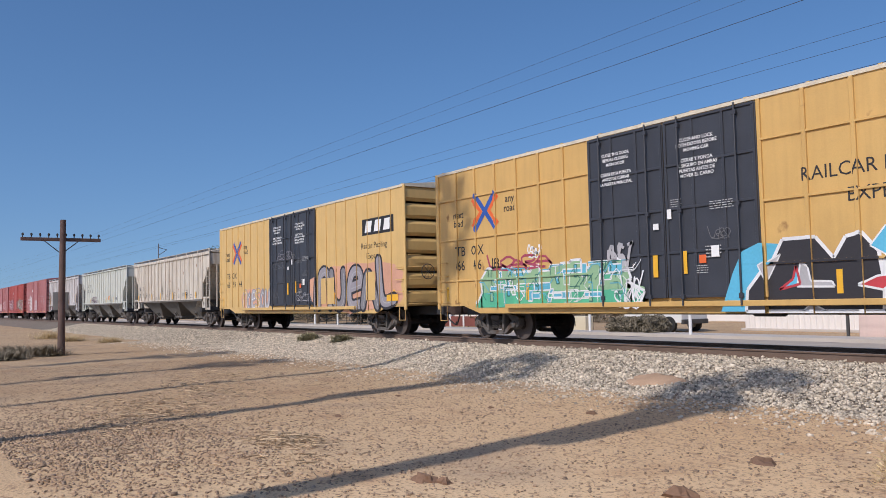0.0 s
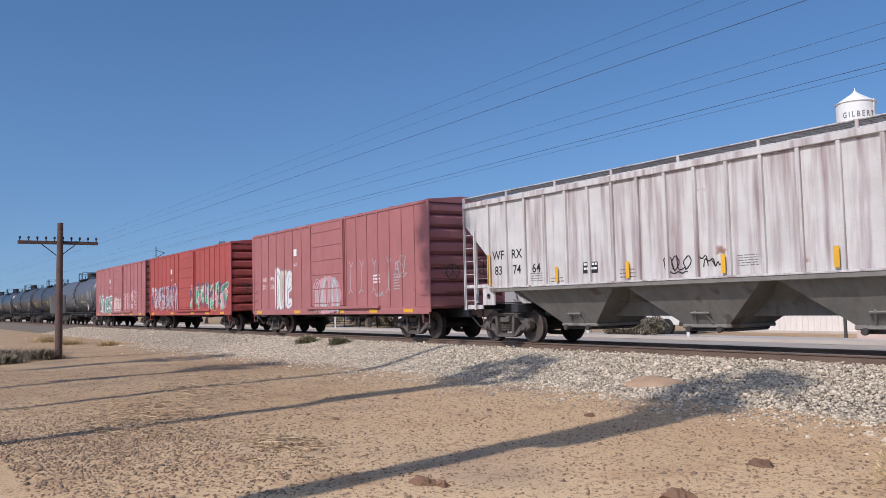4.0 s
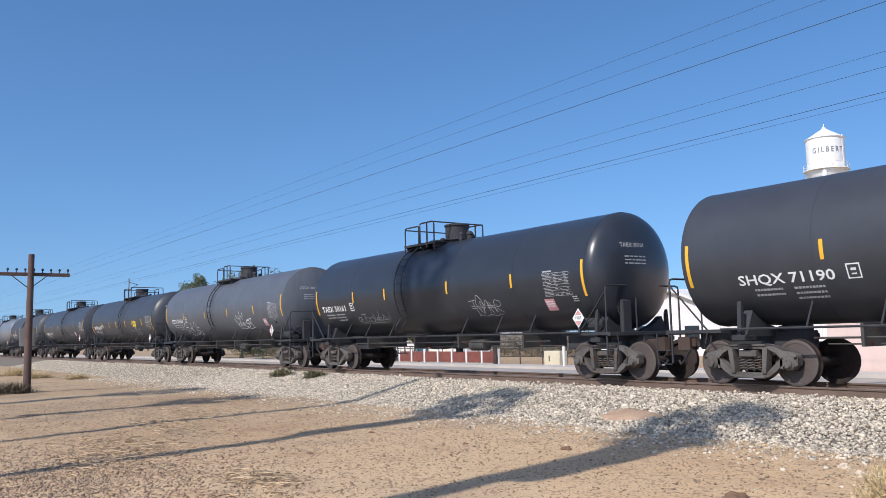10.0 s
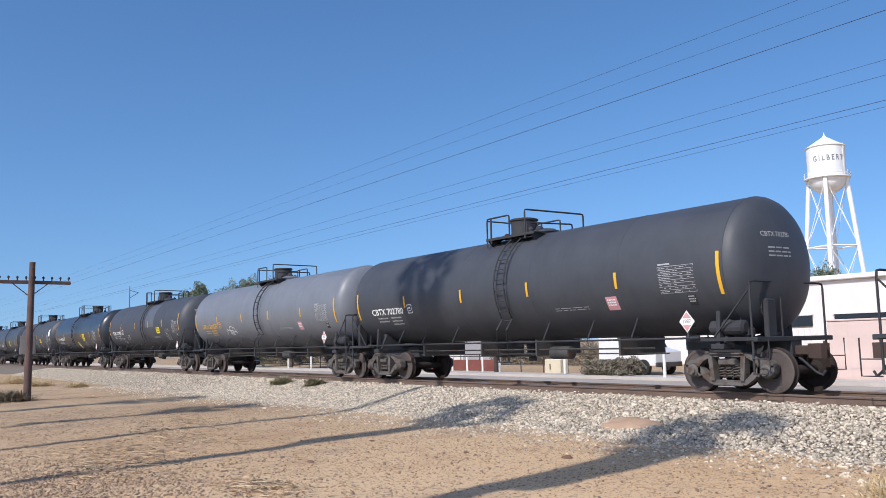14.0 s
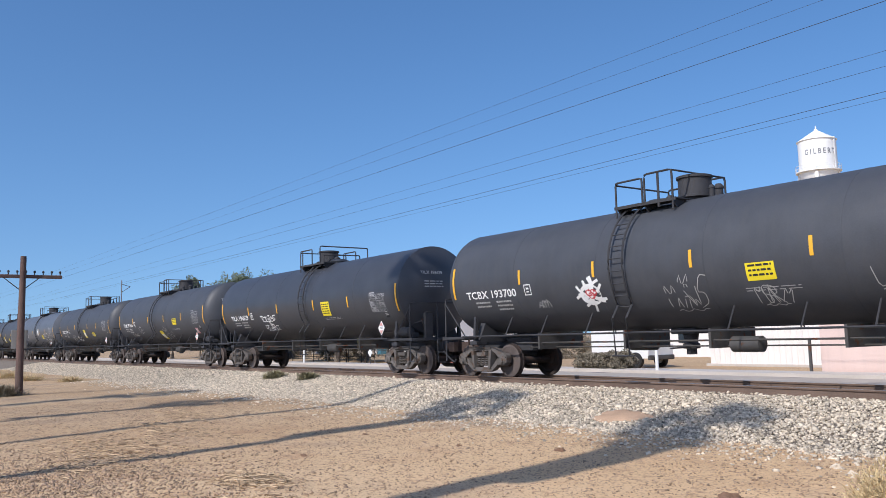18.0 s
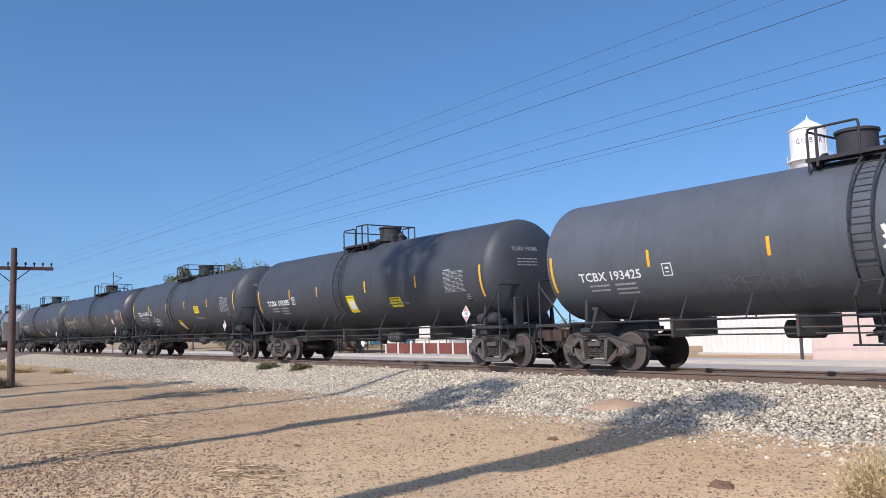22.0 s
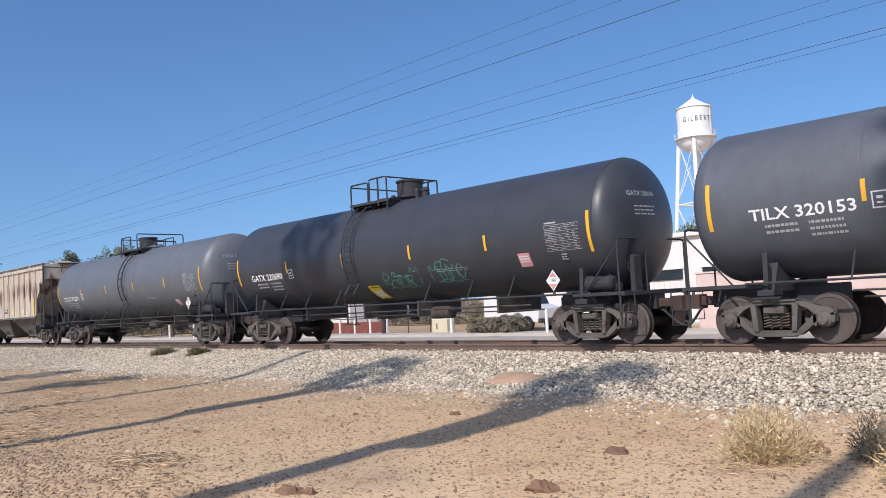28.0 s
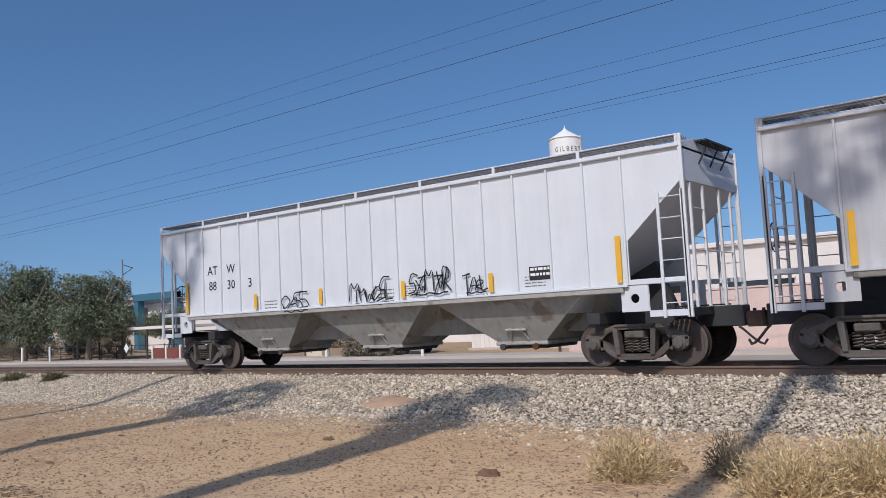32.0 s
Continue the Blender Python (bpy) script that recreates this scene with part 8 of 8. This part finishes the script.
        (-128.35, M_slate, "TCBX", "193425", w, "slate grey tank car with a white tag by the ladder", -0.22, 7.5, dict(lad=0.27, stripes=(-4.55, -1.6, 1.45, 4.0), zs=2.55, end_z=2.35, cls=-4.09, test=(5.9, 2.45), plate=(2.58, 2.04, 0.36), mark_at=(-6.73, -4.83, 2.22)), ((-1.9, 1.85, 2.2, 0.4, 7, M_faint), (4.2, 1.9, 2.4, 0.7, 6, w))),
        (-145.98, M_black_dusty, "TCBX", "193385", w, "dusty black tank car with yellow plates", -0.25, 7.5, dict(kind="B", lad=-0.82, stripes=(-4.77, -2.5, 0.94, 3.96), zs=2.6, end_z=2.42, cls=-4.51, test=(5.9, 2.48), plate=(2.63, 1.98, 0.36), tilt=(-0.15, 2.02), mark_at=(-6.87, -4.9, 2.3)), ()),
        (-163.94, M_black_dusty, "TILX", "315711", w, "dusty black tank car with faint tags", 0.0, 7.6, dict(kind="B", lad=-0.9, stripes=(-4.6, -1.65, 1.15, 4.27), zs=2.65, end_z=2.65, cls=-4.35, test=(6.38, 2.48), plate=(2.8, 2.38, 0.36), tilt=(-0.1, 1.55), mark_at=(-6.6, -4.77, 2.38)), ((-3.7, 1.9, 1.05, 0.4, 5, w), (-2.1, 1.85, 1.7, 0.5, 7, M_faint))),
        (-181.9, M_black, "FURX", "160197", M_dull, "black tank car with few markings", 0.2, 7.6, dict(lad=0.66, stripes=(-4.19, -1.65, 1.68, 4.5), zs=2.43, end_z=2.23, cls=-3.73, test=(6.88, 2.5), pink=(5.5, 2.1), mark_at=(-6.82, -4.44, 2.28)), ()),
        (-198.74, M_black_dusty, "GATX", "225967", w, "dusty black tank car with a yellow notice", -0.55, 7.2, dict(kind="B", lad=-1.83, stripes=(-5.29, -2.94, 0.41, 3.45), zs=2.53, cls=-5.0, test=(5.96, 2.42), pink=(2.45, 1.75), tilt=(-1.2, 1.4), mark_at=(-7.1, -5.3, 2.26)), ()),
        (-218.07, M_greyt, "CTCX", "732044", w, "light grey tank car with stains", -0.1, 7.6, dict(stripes=STRIPES["A"]), ()),
        (-234.76, M_slate, "TILX", "320153", w, "black tank car with bold white lettering", -0.1, 7.6, dict(kind="B", lad=-0.9, stripes=(-4.77, -1.7, 1.2, 4.2), zs=2.63, end_z=2.65, cls=-4.53, plate=(2.8, 2.38, 0.36), mark_at=(-6.81, -4.91, 2.4)), ()),
        (-252.72, M_black, "GATX", "220690", w, "black tank car with green graffiti tags", 0.0, 7.6, dict(kind="B", lad=-1.07, stripes=(-4.47, -1.46, 1.55, 4.38), zs=2.52, cls=-4.3, test=(6.75, 2.44), pink=(5.52, 1.99), diam=(5.9, 1.35), tilt=(-0.5, 1.3), mark_at=(-6.7, -4.8, 2.25)), ((0.85, 1.78, 1.4, 0.5, 6, P("tag_green", (0.1, 0.4, 0.28))), (2.8, 1.87, 1.2, 0.5, 5, P("tag_green", (0.1, 0.4, 0.28))))),
        (-270.61, M_greyd, "CTCX", "732291", w, "slate grey tank car", 0.0, 7.6, dict(lad=0.5, stripes=(-4.5, -1.47, 1.5, 4.5), zs=2.52, cls=-4.4, test=(6.63, 2.4), pink=(5.04, 1.6), diam=(5.95, 1.5), mark_at=(-6.8, -4.9, 2.25)), ((3.2, 1.9, 0.7, 0.5, 5, M_faint),)),
    ]
    for i, (x0, mat, mark, num, ink, label, mid, half, kit, tags) in enumerate(tank_rows):
        TANK_H, VARIANT[0] = half, "tank %.1f" % half
        local = dict(kit)
        for key in ("lad", "cls"):
            local[key] = kit.get(key, {"lad": 0.3, "cls": -4.45}[key]) - mid
        local["trucks"] = [x - mid for x in kit.get("trucks", (-6.65, 7.1) if half > 7.4 else (-6.93, 6.66))]
        local["stripes"] = [x - mid for x in kit["stripes"]]
        ml, mr, mz = kit.get("mark_at", (-6.8, -4.85, 2.26))
        local["mark_at"] = (ml - mid, mr - mid, mz)
        for key, std in (("test", (6.2, 2.45)), ("diam", (5.9, 1.38)), ("pink", None), ("plate", None), ("tilt", None)):
            v = kit.get(key, std)
            local[key] = v and (v[0] - mid, *v[1:])
        car = tank_car(label, mat, mark, num, ink, 100 + i, mark == "SHQX" or i in (4, 12, 15), **local)
        for k, (tx, tz, tw, th, n, tm) in enumerate(tags):
            tank_tag(car, 300 + 7 * i + k, tx - mid, tz, tw, th, n, tm, 0.03 if tm is w else 0.02)
        if num == "193700":
            splat(car, 5, -2.28 - mid, 2.08, 0.36, w, P("tag_red", (0.5, 0.05, 0.06)))
            splat(car, 9, 6.6 - mid, 2.95, 0.34, w)
        if num == "193425":
            splat(car, 12, 0.86 - mid, 2.5, 0.26, w)
        if num == "193755":
            part("paint_patch", geo_panel(1.4 - mid, 3.32, 1.7, 1.5, 0.0055), M_slate, car, "lighter grey repainted patch")
        put(x0 + mid, 7.6, car)
    TANK_H, VARIANT[0] = 7.6, ""
    put(-289.15, HOP_H, hopper_car("rusted cream covered hopper with streaked sides", M_hop_rust, "DSBC", "", b, 16, True, end_mat=M_steel, stripe=M_yplate, stripes=(-6.82, -5.02, -2.26, 0.41, 3.14, 4.99, 6.71), tags=((5.3, 1.75, 1.3, 0.3, 4, w, 0.05), (0.8, 1.8, 0.5, 0.3, 3, w, 0.03), (-1.2, 1.72, 1.2, 0.2, 6, M_print, 0.02)), seed=4, mark_plate=True, mark_z=2.3, first=0, plate_x=1.7))
    put(-307.29, HOP_H, hopper_car("worn light grey covered hopper with pink graffiti", M_hop_grey, "ATW", "885571", M_print, 18, False, bay_mat=M_bay_mid, stripes=(-6.9, -3.9, -1.25, 1.37, 3.9, 6.9), tags=((-2.25, 2.0, 3.2, 0.7, 7, P("dull_pink", (0.5, 0.27, 0.27)), 0.045), (2.85, 2.13, 3.5, 0.6, 6, M_print, 0.03), (2.85, 2.15, 3.4, 0.5, 6, M_dull, 0.05), (3.2, 2.62, 1.3, 0.3, 7, M_print, 0.025)), seed=5, mark_plate=True, mark_z=2.85, plate_x=5.1))
    put(-325.22, HOP_H, hopper_car("clean white covered hopper with black tags", M_hop_white, "ATW", "88303", b, 18, False, bay_mat=M_bay_grey, stripes=(-6.95, -3.86, -1.33, 1.42, 3.9, 6.9), tags=((-2.28, 1.84, 1.0, 0.5, 4, b, 0.035), (0.4, 1.9, 1.3, 0.5, 6, b, 0.035), (2.2, 2.0, 1.2, 0.45, 7, b, 0.035), (3.5, 1.86, 0.6, 0.3, 4, b, 0.03)), seed=6, mark_z=2.83, plate_x=5.1))
    return cars


TRAIN = consist()


def motions():
    """The train rolls by at about 19 m/s."""
    for x, car in TRAIN:
        rows = []
        for t in (0, 2, 4.5, 7, 10, 13, 16, 19, 22, 25, 28, 30, 32):
            u = t - 16.0
            s = 18.91355 * u - 0.0078614 * u * u + 0.000594653 * u ** 3
            rows.append((t, pose(x + s, TRACK_Y, RAIL_Z)))
        walk(car, rows)


# ---- plants and litter on the near side ----
palm(-5.2, -8.0, -9.3, 12.1, 0.1, 1, 0.24, 0.55)
palm(-10.1, -8.0, -15.8, 12.2, 0.1, 2, 0.18, 0.4)
palm(-14.6, -8.0, -21.6, 14.6, 4.1, 3, 0.15, 0.0)
palm(-19.2, -8.0, -24.8, 8.9, 0.1, 4, 0.15, 0.3)
palm(-25.0, -8.0, -30.8, 9.0, 0.1, 5, 0.15, 0.3)
palm(-1.0, -8.0, -3.5, 14.6, 4.3, 6, 0.15, 0.3)
twig_bush(-3.92, 8.05, 0.47, 0.48, M_dry, "rounded pale dry bush of fine twigs", 1, 3600)
twig_bush(-2.3, 7.95, 0.5, 0.48, M_dry, "rounded pale dry bush of fine twigs", 2, 3600)
twig_bush(-1.75, 8.4, 0.5, 0.5, M_dry, "rounded pale dry bush of fine twigs", 3, 3600)
twig_bush(-1.2, 8.9, 0.5, 0.55, M_dry, "rounded pale dry bush of fine twigs", 4, 3600)
twig_bush(-3.05, 8.55, 0.22, 0.42, M_scrub, "small dark brown shrub", 5, 1600)
bush(-34.6, 5.0, 1.1, 0.6, M_scrub, "low dark scrub at the pole's foot", 6, 900, stalk=0.014)
bush(-36.5, 4.2, 1.2, 0.6, M_scrub, "low dark scrub at the pole's foot", 7, 900, stalk=0.014)
bush(-33.4, 3.6, 0.9, 0.5, M_scrub, "low dark scrub at the pole's foot", 8, 700, stalk=0.014)
bush(-46.0, 9.8, 1.1, 0.5, M_dry, "dry yellow grass tuft", 9, 600)
bush(-50.0, 8.6, 1.4, 0.6, M_dry, "dry yellow grass tuft", 10, 600)
bush(-56.0, 8.4, 1.8, 0.8, M_dry, "dry yellow grass tuft", 12, 600)
bush(-30.2, 13.9, 0.6, 0.42, M_weed, "green-brown weed growing in the ballast", 13, 900, stalk=0.014)
bush(-27.6, 14.0, 0.55, 0.36, M_weed, "green-brown weed growing in the ballast", 14, 900, stalk=0.014)


M_straw = material("broken_straw", (0.44, 0.32, 0.2), 0.9, vary=0.3, island=0.5)


def litter(x, y, n, w, d, seed, label):
    """Dead straw and stalks that lie flat on the dirt."""
    r = np.random.default_rng(seed)
    g = Geo()
    for k in range(n):
        cx, cy = r.normal(0, w / 2.5), r.normal(0, d / 2.5)
        a, L, t = r.uniform(-1.2, 1.2), r.uniform(0.05, 0.22), r.uniform(0.003, 0.008)
        dx, dy = math.cos(a) * L / 2, math.sin(a) * L / 2
        z = 0.012 + 0.05 * r.random() * math.exp(-(cx / w) ** 2 - (cy / d) ** 2)
        g.tube([(cx - dx, cy - dy, z), (cx, cy, z + 0.012), (cx + dx, cy + dy, z + r.uniform(-0.01, 0.02))], t, 4)
    ob = part("dead_straw", g, M_straw, None, "", (x, y, ground_height(x, y)))
    tagged(ob, label, "straw", kind="stuff")


litter(-10.1, 4.35, 380, 0.8, 0.5, 1, "heap of broken pale straw on the dirt")
litter(-15.0, 3.9, 420, 2.6, 1.3, 2, "loose pale straw strewn on the dirt")
litter(-17.5, 5.6, 260, 3.2, 1.2, 6, "thin pale straw strewn on the dirt")
litter(-20.5, 7.2, 160, 3.0, 1.2, 7, "thin pale straw strewn on the dirt")
litter(-13.0, 3.0, 140, 1.8, 0.8, 3, "loose pale straw strewn on the dirt")
litter(-8.6, 3.9, 70, 1.4, 0.8, 4, "loose pale straw strewn on the dirt")
litter(-3.9, 7.4, 26, 0.6, 0.25, 5, "broken dry stalks below the bush")


def clod(x, y, r, h, label, seed, mat):
    """A broken lump: a rough dome with a torn edge."""
    rng = random.Random(seed)
    g = Geo()
    n = 12
    vs = [(0.1 * r, 0, h)]
    for ring, (q, z) in enumerate(((0.5, 0.8), (0.85, 0.4), (1.05, -0.1))):
        for k in range(n):
            a = 2 * math.pi * k / n
            f = 0.75 * q * rng.uniform(0.45, 1.35)
            vs.append((r * f * 1.5 * math.cos(a), r * f * math.sin(a), h * z * rng.uniform(0.4, 1.5)))
    fs = [(0, 1 + k, 1 + (k + 1) % n) for k in range(n)]
    for ring in range(2):
        fs += [(1 + ring * n + k, 1 + (ring + 1) * n + k, 1 + (ring + 1) * n + (k + 1) % n, 1 + ring * n + (k + 1) % n) for k in range(n)]
    g.add(vs, fs)
    ob = part("clod", g, mat, None, "", (x, y, ground_height(x, y)))
    tagged(ob, label, "clod")


M_clod = material("brown_bark_clod", (0.2, 0.115, 0.07), 0.9, vary=0.35, bump=0.6)
for k, (x, y, r, h, m) in enumerate(((-7.0, 4.45, 0.14, 0.08, M_clod), (-6.8, 4.55, 0.09, 0.06, M_clod), (-5.38, 7.6, 0.13, 0.06, M_clod), (-4.95, 5.8, 0.15, 0.1, M_clod), (-3.7, 8.75, 0.12, 0.12, M_clod), (-9.36, 9.0, 0.1, 0.05, M_clod), (-5.6, 10.1, 0.07, 0.06, M_stone), (-5.3, 9.9, 0.05, 0.04, M_stone), (-4.3, 9.6, 0.05, 0.04, M_stone), (-9.9, 10.2, 0.06, 0.03, M_clod), (-12.0, 6.0, 0.08, 0.03, M_clod), (-13.8, 8.2, 0.07, 0.03, M_clod), (-11.0, 8.3, 0.06, 0.03, M_clod))):
    clod(x, y, r, h, "flat brown clod of dead bark on the dirt" if m is M_clod else "pale stone lying on the dirt", k, m)


def dirt_patch():
    g = Geo()
    n = 40
    vs = [(0, 0, 0.022)]
    for q, z in ((0.55, 0.018), (0.85, 0.01), (1.0, -0.03)):
        for k in range(n):
            a = 2 * math.pi * k / n
            f = q * (1 + 0.15 * math.sin(3 * a + 1) + 0.1 * math.sin(7 * a) + 0.05 * math.sin(17 * a))
            vs.append((0.62 * f * math.cos(a), 0.42 * f * math.sin(a), z + 0.16 * 0.42 * f * math.sin(a)))
    fs = [(0, 1 + k, 1 + (k + 1) % n) for k in range(n)]
    for ring in range(2):
        fs += [(1 + ring * n + k, 1 + (ring + 1) * n + k, 1 + (ring + 1) * n + (k + 1) % n, 1 + ring * n + (k + 1) % n) for k in range(n)]
    g.add(vs, fs)
    g.smooth = True
    ob = part("sand_patch", g, material("orange_sand", (0.44, 0.29, 0.185), 0.95, vary=0.25, bump=0.5), None, "", (-11.2, 12.45, bed_height(12.45) + 0.05))
    tagged(ob, "small patch of orange sand on the ballast", "sand")


dirt_patch()


motions()
